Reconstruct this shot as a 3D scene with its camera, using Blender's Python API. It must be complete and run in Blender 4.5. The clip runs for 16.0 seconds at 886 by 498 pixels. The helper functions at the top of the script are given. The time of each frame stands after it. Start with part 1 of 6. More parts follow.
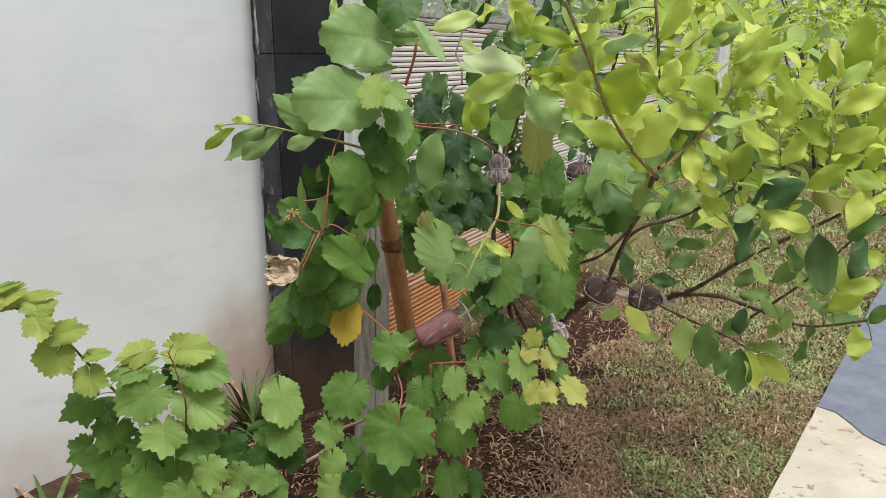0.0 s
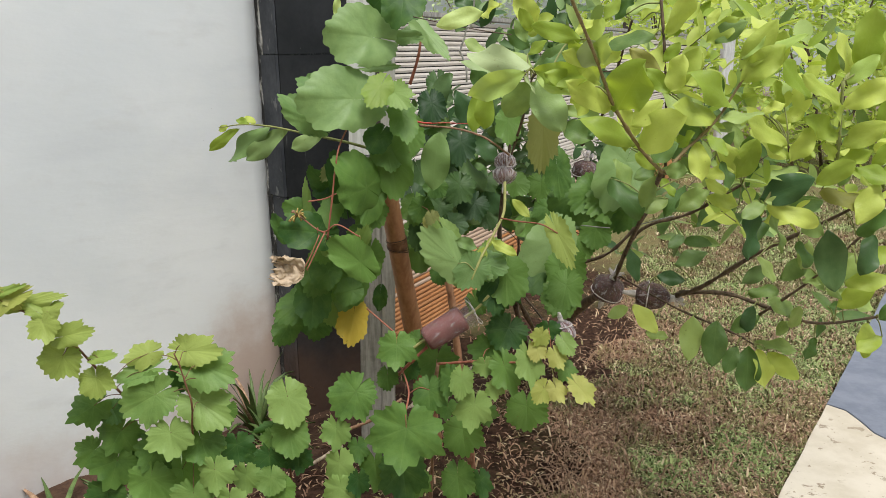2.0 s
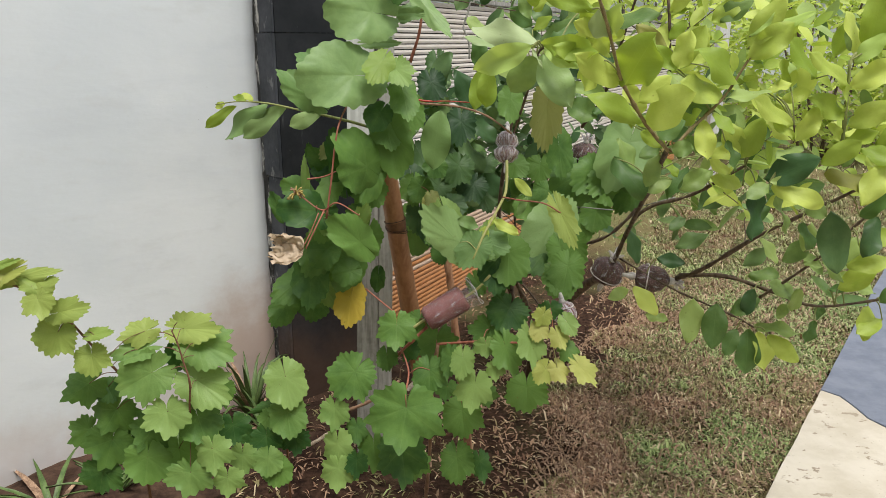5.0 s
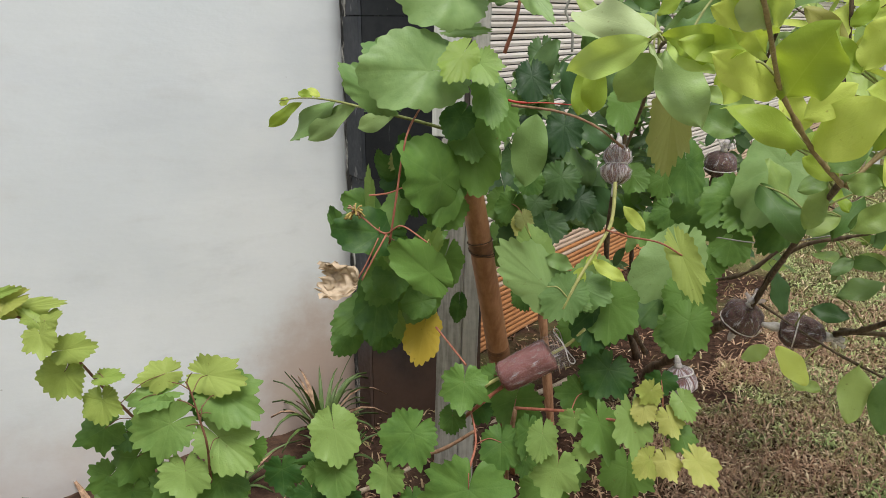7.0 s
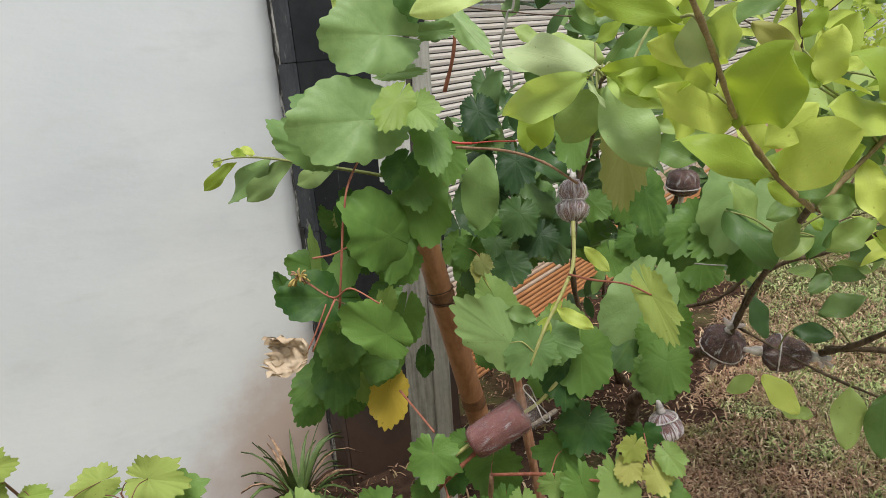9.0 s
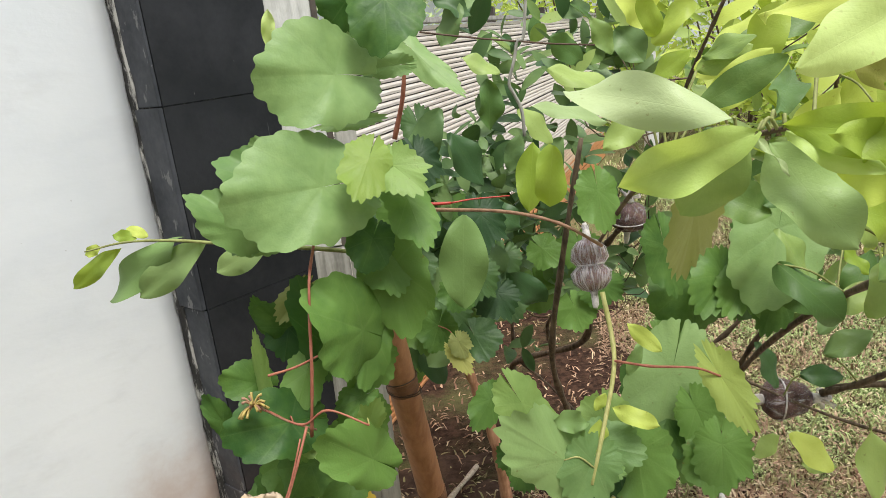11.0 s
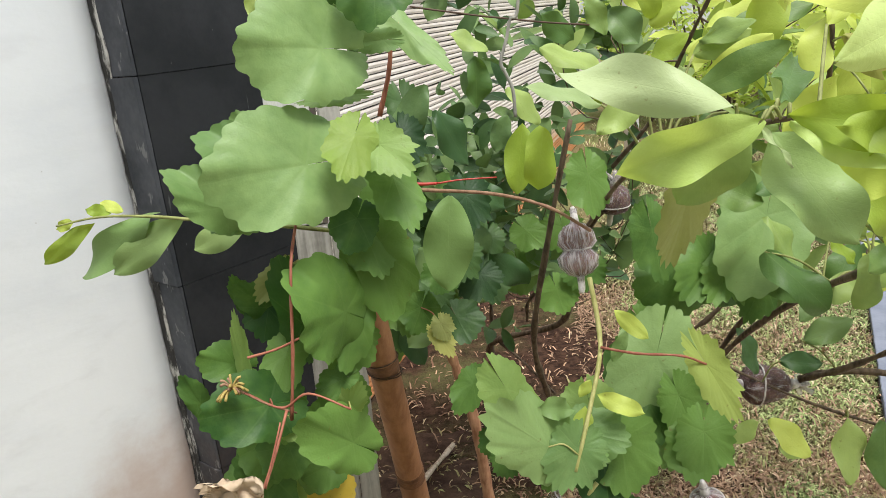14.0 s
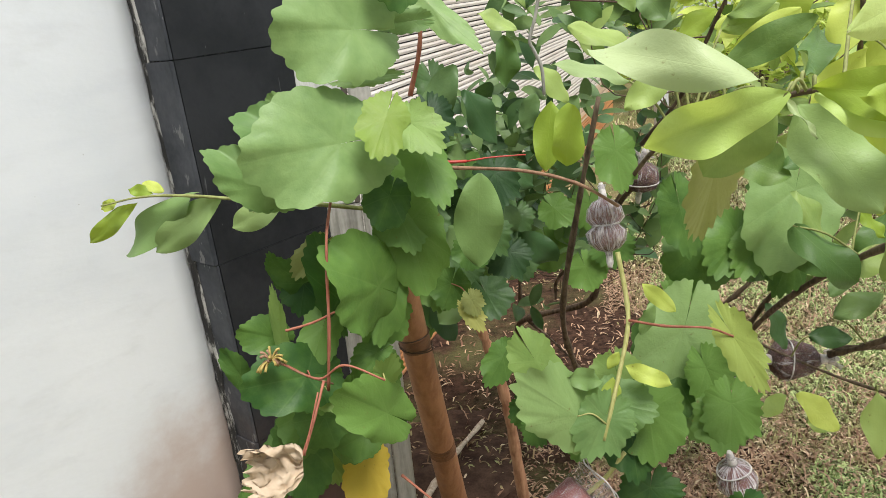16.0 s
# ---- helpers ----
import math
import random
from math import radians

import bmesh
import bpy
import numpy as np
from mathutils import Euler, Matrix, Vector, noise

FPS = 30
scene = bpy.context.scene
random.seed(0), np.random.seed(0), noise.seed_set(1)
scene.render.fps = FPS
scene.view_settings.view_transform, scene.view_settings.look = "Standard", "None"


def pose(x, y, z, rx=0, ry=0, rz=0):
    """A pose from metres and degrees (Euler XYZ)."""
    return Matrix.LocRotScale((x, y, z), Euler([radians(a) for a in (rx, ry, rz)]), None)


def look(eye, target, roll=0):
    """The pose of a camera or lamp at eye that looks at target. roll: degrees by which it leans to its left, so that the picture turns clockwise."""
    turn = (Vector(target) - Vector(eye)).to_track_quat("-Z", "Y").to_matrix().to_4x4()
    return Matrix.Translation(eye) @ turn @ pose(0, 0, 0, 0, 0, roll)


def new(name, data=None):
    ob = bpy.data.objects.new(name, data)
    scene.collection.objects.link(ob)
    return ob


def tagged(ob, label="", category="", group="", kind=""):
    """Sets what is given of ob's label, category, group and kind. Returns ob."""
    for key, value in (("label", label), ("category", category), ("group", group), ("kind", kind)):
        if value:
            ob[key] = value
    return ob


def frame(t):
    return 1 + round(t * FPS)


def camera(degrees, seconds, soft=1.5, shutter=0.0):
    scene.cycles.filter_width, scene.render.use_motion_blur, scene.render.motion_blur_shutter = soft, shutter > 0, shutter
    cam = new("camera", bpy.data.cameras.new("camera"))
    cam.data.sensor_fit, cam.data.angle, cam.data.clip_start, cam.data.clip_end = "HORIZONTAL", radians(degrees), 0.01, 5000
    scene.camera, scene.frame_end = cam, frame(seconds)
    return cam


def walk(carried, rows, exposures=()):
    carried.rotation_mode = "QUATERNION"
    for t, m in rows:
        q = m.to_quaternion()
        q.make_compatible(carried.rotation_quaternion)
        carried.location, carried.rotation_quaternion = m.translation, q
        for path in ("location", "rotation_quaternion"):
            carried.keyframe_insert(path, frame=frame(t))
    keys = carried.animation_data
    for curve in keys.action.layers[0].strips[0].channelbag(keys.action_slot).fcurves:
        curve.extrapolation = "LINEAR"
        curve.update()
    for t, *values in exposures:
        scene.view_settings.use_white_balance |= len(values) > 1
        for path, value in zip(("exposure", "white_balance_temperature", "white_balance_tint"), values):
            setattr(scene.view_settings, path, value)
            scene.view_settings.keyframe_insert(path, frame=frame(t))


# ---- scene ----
cam = camera(62.4, 16.0, 0.7)
PATH = [
    (0, (0.0746, 0.0060, 1.3586), (0.0166, 1.9369, 0.8418), -0.04),
    (0.5, (0.0752, 0.0136, 1.3588), (0.0275, 1.9426, 0.8320), -0.04),
    (1, (0.0761, 0.0167, 1.3541), (0.0174, 1.9432, 0.8204), -0.16),
    (1.5, (0.0753, 0.0137, 1.3527), (0.0077, 1.9433, 0.8340), -0.35),
    (2, (0.0738, 0.0129, 1.3529), (0.0006, 1.9435, 0.8385), -0.61),
    (2.5, (0.0706, 0.0071, 1.3518), (-0.0004, 1.9334, 0.8185), -0.47),
    (3, (0.0743, 0.0141, 1.3499), (-0.0218, 1.9381, 0.8132), -1.02),
    (5.3, (0.0469, 0.0283, 1.3242), (0.0071, 1.9524, 0.7795), 0.17),
    (5.5, (0.0488, 0.0389, 1.3341), (0.0086, 1.9622, 0.7857), 0.28),
    (6, (0.0623, 0.1729, 1.3333), (-0.1301, 2.0866, 0.7843), -0.13),
    (6.5, (0.1100, 0.3337, 1.3359), (-0.2356, 2.2190, 0.7638), 0.88),
    (7, (0.1058, 0.3749, 1.3410), (-0.2703, 2.2479, 0.7477), -0.07),
    (7.5, (0.0949, 0.4065, 1.3332), (-0.4309, 2.2508, 0.7658), 1.19),
    (8, (0.0968, 0.4190, 1.3263), (-0.4734, 2.2462, 0.7471), 1.62),
    (8.5, (0.1127, 0.4289, 1.3473), (-0.3156, 2.3126, 0.8308), 1.16),
    (9, (0.1311, 0.4930, 1.3653), (-0.1829, 2.3953, 0.8336), -5.20),
    (9.2, (0.0915, 0.5699, 1.3626), (-0.1358, 2.4888, 0.8460), -6.43),
    (11.3, (-0.1569, 0.7951, 1.4196), (0.0552, 2.7111, 0.8862), -6.60),
    (11.5, (-0.1633, 0.8016, 1.4162), (0.0646, 2.7183, 0.8953), -6.29),
    (12, (-0.1713, 0.7916, 1.4162), (0.0720, 2.7021, 0.8758), -5.39),
    (12.5, (-0.1566, 0.7859, 1.4176), (0.0939, 2.6933, 0.8745), -6.15),
    (13, (-0.1428, 0.7907, 1.4272), (0.1013, 2.7014, 0.8896), -6.66),
    (13.5, (-0.1500, 0.8032, 1.4237), (0.0964, 2.7023, 0.8451), -5.75),
    (14, (-0.1558, 0.8092, 1.4204), (0.0861, 2.7001, 0.8150), -5.56),
    (14.5, (-0.1654, 0.8024, 1.4187), (0.0694, 2.6960, 0.8172), -5.60),
    (15, (-0.1654, 0.8010, 1.4259), (0.0560, 2.6905, 0.8107), -6.10),
    (15.5, (-0.1686, 0.7932, 1.4248), (0.0330, 2.6899, 0.8230), -5.53),
    (16, (-0.1639, 0.7831, 1.4203), (-0.0032, 2.6698, 0.7769), -6.62),
]
walk(cam, [(t, look(eye, target, roll)) for t, eye, target, roll in PATH],
     [(0, 0.55), (9.2, 0.55), (11.3, 0.92), (16, 0.92)])

# ---- world and light: a bright overcast day ----
world = bpy.data.worlds.new("sky")
scene.world = world
world.use_nodes = True
wn, wl = world.node_tree.nodes, world.node_tree.links
sky = wn.new("ShaderNodeTexSky")
sky.sky_type, sky.sun_disc = "NISHITA", False
sky.sun_elevation, sky.sun_rotation = radians(58), radians(150)
cloud = wn.new("ShaderNodeMix")
cloud.data_type = "RGBA"
cloud.inputs[0].default_value = 0.72
cloud.inputs[7].default_value = (7.4, 7.6, 7.9, 1)
wl.new(sky.outputs[0], cloud.inputs[6])
wl.new(cloud.outputs[2], wn["Background"].inputs[0])
wn["Background"].inputs[1].default_value = 0.0835

sun = new("sun", bpy.data.lights.new("sun", "SUN"))
sun.data.energy, sun.data.angle, sun.data.color = 2.6, radians(26), (1.0, 0.97, 0.92)
sun.matrix_world = look((1.0, -0.6, 5), (0, 1.2, 0))


# ---- materials ----
class Nodes:
    """A small wrapper that makes and links shader nodes."""

    def __init__(self, name):
        self.mat = bpy.data.materials.new(name)
        self.mat.use_nodes = True
        self.tree = self.mat.node_tree
        self.bsdf = self.tree.nodes["Principled BSDF"]

    def add(self, kind, operation="", use_clamp=False, data_type="", blend_type="", interpolation_type="", uv_map=""):
        n = self.tree.nodes.new("ShaderNode" + kind)
        if operation:
            n.operation = operation
        if use_clamp:
            n.use_clamp = use_clamp
        if data_type:
            n.data_type, n.blend_type = data_type, blend_type
        if interpolation_type:
            n.interpolation_type = interpolation_type
        if uv_map:
            n.uv_map = uv_map
        return n

    def link(self, a, b):
        self.tree.links.new(a, b)

    def put(self, value, socket):
        if isinstance(value, bpy.types.NodeSocket):
            self.link(value, socket)
        elif isinstance(value, (tuple, list)) and len(value) == 3 and socket.type == "RGBA":
            socket.default_value = (*value, 1)
        else:
            socket.default_value = value

    def math(self, op, a, b=0.0, c=0.0, clamp=False):
        n = self.add("Math", operation=op, use_clamp=clamp)
        for k, v in enumerate((a, b, c)):
            self.put(v, n.inputs[k])
        return n.outputs[0]

    def mix(self, fac, a, b, blend="MIX"):
        n = self.add("Mix", data_type="RGBA", blend_type=blend)
        self.put(fac, n.inputs[0]), self.put(a, n.inputs[6]), self.put(b, n.inputs[7])
        return n.outputs[2]

    def ramp(self, fac, lo, hi, a=0.0, b=1.0):
        n = self.add("MapRange", interpolation_type="SMOOTHSTEP")
        for k, v in enumerate((fac, lo, hi, a, b)):
            self.put(v, n.inputs[k])
        return n.outputs[0]

    def coord(self, name="Object"):
        return self.add("TexCoord").outputs[name]

    def place(self):
        return self.add("NewGeometry").outputs["Position"]

    def noise(self, vec, scale, detail=4.0, rough=0.55, stretch=None):
        if stretch:
            m = self.add("Mapping")
            self.link(vec, m.inputs[0])
            m.inputs["Scale"].default_value = stretch
            vec = m.outputs[0]
        n = self.add("TexNoise")
        self.link(vec, n.inputs["Vector"])
        n.inputs["Scale"].default_value, n.inputs["Detail"].default_value, n.inputs["Roughness"].default_value = scale, detail, rough
        return n.outputs["Fac"]

    def bump(self, height, strength=0.3, distance=0.01):
        n = self.add("Bump")
        n.inputs["Strength"].default_value, n.inputs["Distance"].default_value = strength, distance
        self.link(height, n.inputs["Height"])
        self.link(n.outputs[0], self.bsdf.inputs["Normal"])
        return n.outputs[0]

    def done(self, colour, rough=0.6, metal=0.0, spec=0.5):
        self.put(colour, self.bsdf.inputs["Base Color"])
        self.put(rough, self.bsdf.inputs["Roughness"])
        self.bsdf.inputs["Metallic"].default_value = metal
        self.bsdf.inputs["Specular IOR Level"].default_value = spec
        return self.mat


def leaf_material(name, dark, light, vein, glow, grape=True, through_light=0.26, rough=0.52):
    """A leaf: two greens, paler veins laid out from the leaf's own map, and light that shines through."""
    k = Nodes(name)
    uv = k.add("UVMap", uv_map="leaf").outputs[0]
    xyz = k.add("SeparateXYZ")
    k.link(uv, xyz.inputs[0])
    u, v = xyz.outputs[0], xyz.outputs[1]
    lines = None
    if grape:
        for a in (0, 52, -52, 108, -108):
            s, c = math.sin(radians(a)), math.cos(radians(a))
            across = k.math("ABSOLUTE", k.math("SUBTRACT", k.math("MULTIPLY", u, c), k.math("MULTIPLY", v, s)))
            along = k.math("ADD", k.math("MULTIPLY", u, s), k.math("MULTIPLY", v, c))
            wide = k.math("MULTIPLY_ADD", along, -0.020, 0.034)
            one = k.math("MULTIPLY", k.ramp(across, 0.0, wide, 1.0, 0.0), k.math("GREATER_THAN", along, 0.0))
            side = k.math("FRACT", k.math("MULTIPLY", k.math("SUBTRACT", along, k.math("MULTIPLY", across, 0.8)), 6.5))
            rib = k.math("MULTIPLY", k.ramp(k.math("ABSOLUTE", k.math("SUBTRACT", side, 0.5)), 0.0, 0.12, 0.22, 0.0), k.ramp(across, 0.16, 0.26, 1.0, 0.0))
            one = k.math("MAXIMUM", one, k.math("MULTIPLY", rib, k.math("GREATER_THAN", along, 0.06)))
            lines = one if lines is None else k.math("MAXIMUM", lines, one)
    else:
        across = k.math("ABSOLUTE", u)
        rib = k.ramp(across, 0.0, k.math("MULTIPLY_ADD", v, -0.03, 0.045), 1.0, 0.0)
        side = k.math("FRACT", k.math("MULTIPLY", k.math("SUBTRACT", v, k.math("MULTIPLY", across, 0.32)), 13.0))
        lines = k.math("MAXIMUM", rib, k.ramp(k.math("ABSOLUTE", k.math("SUBTRACT", side, 0.5)), 0.0, 0.10, 0.38, 0.0))
    place = k.place()
    info = k.add("ObjectInfo").outputs["Random"]
    isle = k.add("NewGeometry").outputs["Random Per Island"]
    vary = k.math("FRACT", k.math("ADD", info, isle))
    patch = k.noise(place, 38.0, 3.0)
    fac = k.math("ADD", k.math("MULTIPLY", patch, 0.62 if grape else 0.36), k.math("MULTIPLY", vary, 0.80 if grape else 0.90), clamp=True)
    fac = k.ramp(fac, 0.22, 1.0)
    col = k.mix(fac, dark, light)
    rust = k.ramp(k.noise(place, 130.0, 2.0), 0.68, 0.78, 0.0, 0.55)
    col = k.mix(k.math("MULTIPLY", rust, k.ramp(vary, 0.45, 0.8)), col, (0.16, 0.10, 0.03))
    col = k.mix(k.math("MULTIPLY", lines, 0.075 if grape else 0.12), col, vein)
    fine = k.noise(place, 420.0, 2.0)
    relief = k.math("ADD", k.math("MULTIPLY", lines, -0.05 if grape else -0.05), k.math("ADD", k.math("MULTIPLY", patch, 0.9), k.math("MULTIPLY", fine, 0.15)))
    normal = k.bump(relief, 0.40, 0.004)
    k.done(col, k.ramp(fine, 0.3, 0.7, rough - 0.06, rough + 0.1), 0.0, 0.30)
    thin = k.add("BsdfTranslucent")
    k.link(k.mix(0.5, col, glow), thin.inputs[0])
    k.link(normal, thin.inputs[1])
    blend = k.add("MixShader")
    blend.inputs[0].default_value = through_light
    k.link(k.bsdf.outputs[0], blend.inputs[1]), k.link(thin.outputs[0], blend.inputs[2])
    k.link(blend.outputs[0], k.tree.nodes["Material Output"].inputs[0])
    return k.mat


GRAPE = [
    leaf_material("grape leaf", (0.020, 0.070, 0.016), (0.128, 0.236, 0.050), (0.30, 0.42, 0.15), (0.22, 0.46, 0.04), True, 0.20, 0.52),
    leaf_material("young grape leaf", (0.110, 0.215, 0.052), (0.235, 0.350, 0.100), (0.38, 0.49, 0.20), (0.36, 0.56, 0.06), True, 0.26, 0.50),
    leaf_material("yellowing grape leaf", (0.30, 0.36, 0.075), (0.44, 0.44, 0.13), (0.46, 0.48, 0.17), (0.48, 0.55, 0.05)),
    leaf_material("yellow grape leaf", (0.52, 0.36, 0.04), (0.64, 0.47, 0.07), (0.56, 0.48, 0.14), (0.62, 0.46, 0.04)),
    leaf_material("ageing grape leaf", (0.20, 0.24, 0.07), (0.32, 0.35, 0.12), (0.36, 0.38, 0.14), (0.32, 0.34, 0.05)),
    # pale copy mostly for high leaves, sky sheen put into the green
    leaf_material("pale sky-sheen grape leaf", (0.122, 0.226, 0.070), (0.250, 0.375, 0.138), (0.38, 0.46, 0.22), (0.28, 0.44, 0.07), True, 0.22, 0.46),
    leaf_material("lime grape leaf", (0.21, 0.31, 0.060), (0.32, 0.40, 0.10), (0.36, 0.44, 0.14), (0.42, 0.54, 0.05)),
    # mature green, darkened further by shade put into the colour, for VINE_DEEP
    leaf_material("shaded mature grape leaf", (0.018, 0.052, 0.016), (0.066, 0.130, 0.036), (0.10, 0.18, 0.06), (0.08, 0.20, 0.03), True, 0.12, 0.5),
]
GUAVA = [
    leaf_material("guava leaf", (0.078, 0.155, 0.042), (0.340, 0.445, 0.130), (0.34, 0.46, 0.17), (0.30, 0.48, 0.05), False, 0.22, 0.46),
    leaf_material("bright guava leaf", (0.255, 0.365, 0.050), (0.600, 0.690, 0.155), (0.52, 0.61, 0.17), (0.56, 0.68, 0.03), False, 0.36, 0.46),
    leaf_material("pale guava leaf", (0.31, 0.41, 0.18), (0.45, 0.54, 0.28), (0.54, 0.61, 0.32), (0.40, 0.54, 0.12), False, 0.24, 0.44),
    leaf_material("new guava leaf", (0.39, 0.545, 0.130), (0.59, 0.72, 0.28), (0.62, 0.70, 0.28), (0.64, 0.72, 0.06), False, 0.36, 0.46),
    leaf_material("old guava leaf", (0.23, 0.24, 0.05), (0.33, 0.33, 0.09), (0.32, 0.33, 0.12), (0.34, 0.33, 0.04), False, 0.34, 0.5),
    # darker copy of the guava leaf, with the inner crown's shade in its green
    leaf_material("shaded guava leaf", (0.044, 0.100, 0.034), (0.165, 0.255, 0.088), (0.16, 0.24, 0.09), (0.12, 0.26, 0.04), False, 0.16, 0.44),
    leaf_material("grey-green guava leaf", (0.180, 0.290, 0.095), (0.300, 0.420, 0.155), (0.34, 0.44, 0.20), (0.28, 0.44, 0.08), False, 0.22, 0.46),
]


def bark_material(name, dark, light, rough=0.75, lengthwise=(60, 60, 12)):
    k = Nodes(name)
    p = k.place()
    a = k.noise(p, 1.6, 5.0, 0.65, lengthwise)
    b = k.noise(p, 45.0, 3.0)
    col = k.mix(k.ramp(k.math("ADD", k.math("MULTIPLY", a, 0.7), k.math("MULTIPLY", b, 0.3)), 0.3, 0.68), dark, light)
    k.bump(k.math("ADD", a, k.math("MULTIPLY", b, 0.4)), 0.5, 0.004)
    return k.done(col, rough, 0, 0.3)


BARK = bark_material("guava bark", (0.040, 0.027, 0.018), (0.165, 0.118, 0.078))
TWIG = bark_material("green twig", (0.16, 0.17, 0.05), (0.30, 0.33, 0.12), 0.6)
RED_CANE = bark_material("red grape cane", (0.23, 0.072, 0.045), (0.40, 0.155, 0.100), 0.55)
BROWN_CANE = bark_material("brown grape cane", (0.19, 0.10, 0.06), (0.36, 0.22, 0.14), 0.7)
OLD_BARK = bark_material("stringy grape bark", (0.20, 0.085, 0.045), (0.46, 0.25, 0.15), 0.8, (70, 70, 7))
GREEN_CANE = bark_material("green grape cane", (0.30, 0.30, 0.09), (0.46, 0.44, 0.18), 0.5)
DRY_CANE = bark_material("peeled dry cane", (0.30, 0.22, 0.15), (0.62, 0.52, 0.40), 0.8)
STRING = bark_material("grey string", (0.20, 0.20, 0.18), (0.38, 0.37, 0.33), 0.8)
WIRE = bark_material("brown tie wire", (0.045, 0.028, 0.018), (0.10, 0.06, 0.04), 0.6)


def wall_paint():
    k = Nodes("white wall paint")
    p = k.place()
    z = k.add("SeparateXYZ")
    k.link(p, z.inputs[0])
    cloud_a = k.noise(p, 1.1, 5.0, 0.6)
    cloud_b = k.noise(p, 5.5, 5.0, 0.6, (1, 1, 2.5))
    col = k.mix(k.ramp(cloud_a, 0.35, 0.7), (0.66, 0.695, 0.725), (0.745, 0.765, 0.78))
    col = k.mix(k.ramp(cloud_b, 0.52, 0.76, 0.0, 0.42), col, (0.60, 0.61, 0.62))
    wipe = k.noise(p, 1.7, 6.0, 0.62, (1, 1, 4.5))
    col = k.mix(k.ramp(wipe, 0.50, 0.70, 0.0, 0.30), col, (0.58, 0.61, 0.655))
    # splashed mud, which climbs unevenly from the soil
    reach = k.math("ADD", z.outputs[2], k.math("MULTIPLY", k.noise(p, 4.0, 6.0, 0.65), -0.60))
    reach = k.math("SUBTRACT", reach, k.ramp(z.outputs[0], -1.00, -0.64, 0.0, 0.38))
    mud = k.ramp(reach, -0.36, 0.06, 1.0, 0.0)
    col = k.mix(k.math("MULTIPLY", mud, k.ramp(z.outputs[0], -1.15, -0.70, 0.36, 0.68)), col, (0.38, 0.21, 0.125))
    spots = k.ramp(k.noise(p, 34.0, 2.0), 0.775, 0.80)
    col = k.mix(k.math("MULTIPLY", spots, 0.45), col, (0.25, 0.22, 0.19))
    relief = k.math("ADD", k.math("MULTIPLY", cloud_b, 1.0), k.math("MULTIPLY", k.noise(p, 90.0, 3.0), 0.10))
    k.bump(relief, 0.12, 0.012)
    return k.done(col, 0.62, 0, 0.3)


def black_tile(name="black stone tile", tone=1.0, limed=0.73):
    k = Nodes(name)
    p = k.place()
    a = k.noise(p, 7.0, 6.0, 0.6)
    b = k.noise(p, 55.0, 4.0, 0.6)
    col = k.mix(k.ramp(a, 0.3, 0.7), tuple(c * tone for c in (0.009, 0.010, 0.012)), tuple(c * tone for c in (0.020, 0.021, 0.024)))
    scratch = k.ramp(k.noise(p, 9.0, 3.0, 0.5, (9, 9, 1.2)), 0.72, 0.80, 0.0, 0.5)
    col = k.mix(scratch, col, (0.16, 0.16, 0.16))
    lime = k.ramp(k.noise(p, 34.0, 4.0, 0.6, (1, 1, 0.45)), limed, limed + 0.05, 0.0, 0.7)
    col = k.mix(lime, col, (0.22, 0.22, 0.22))
    z = k.add("SeparateXYZ")
    k.link(p, z.inputs[0])
    splash = k.ramp(k.math("ADD", z.outputs[2], k.math("MULTIPLY", k.noise(p, 5.0, 6.0, 0.65), -0.7)), -0.32, 0.20, 0.75, 0.0)
    col = k.mix(splash, col, (0.105, 0.060, 0.040))
    k.bump(k.math("ADD", a, k.math("MULTIPLY", b, 0.3)), 0.25, 0.006)
    return k.done(col, k.ramp(b, 0.3, 0.7, 0.5, 0.68), 0, 0.3)


def plaster_chip():
    k = Nodes("chipped plaster edge")
    p = k.place()
    a = k.noise(p, 26.0, 6.0, 0.7, (1, 1, 0.35))
    col = k.mix(k.ramp(a, 0.47, 0.60), (0.040, 0.039, 0.038), (0.50, 0.49, 0.46))
    k.bump(a, 0.7, 0.01)
    return k.done(col, 0.9, 0, 0.2)


def slat_wood(name, a, b):
    """A split bamboo slat with long grain and blotches."""
    k = Nodes(name)
    p = k.place()
    grain = k.noise(p, 3.0, 5.0, 0.6, (4, 4, 60))
    stain = k.noise(p, 2.2, 4.0)
    one = k.add("ObjectInfo").outputs["Random"]
    col = k.mix(k.ramp(k.math("ADD", k.math("MULTIPLY", grain, 0.6), k.math("MULTIPLY", stain, 0.4)), 0.3, 0.7), a, b)
    col = k.mix(k.math("MULTIPLY", one, 0.15), col, (0.35, 0.24, 0.16))
    k.bump(grain, 0.3, 0.002)
    return k.done(col, 0.5, 0, 0.4)


def plain(name, a, b, rough=0.7, scale=20.0, metal=0.0, bump=0.3, stretch=None, spec=0.4):
    k = Nodes(name)
    p = k.place()
    n = k.noise(p, scale, 6.0, 0.62, stretch)
    m = k.noise(p, scale * 7, 3.0)
    col = k.mix(k.ramp(k.math("ADD", k.math("MULTIPLY", n, 0.75), k.math("MULTIPLY", m, 0.25)), 0.32, 0.66), a, b)
    k.bump(k.math("ADD", n, k.math("MULTIPLY", m, 0.35)), bump, 0.006)
    return k.done(col, k.ramp(m, 0.3, 0.7, rough - 0.06, rough + 0.06), metal, spec)


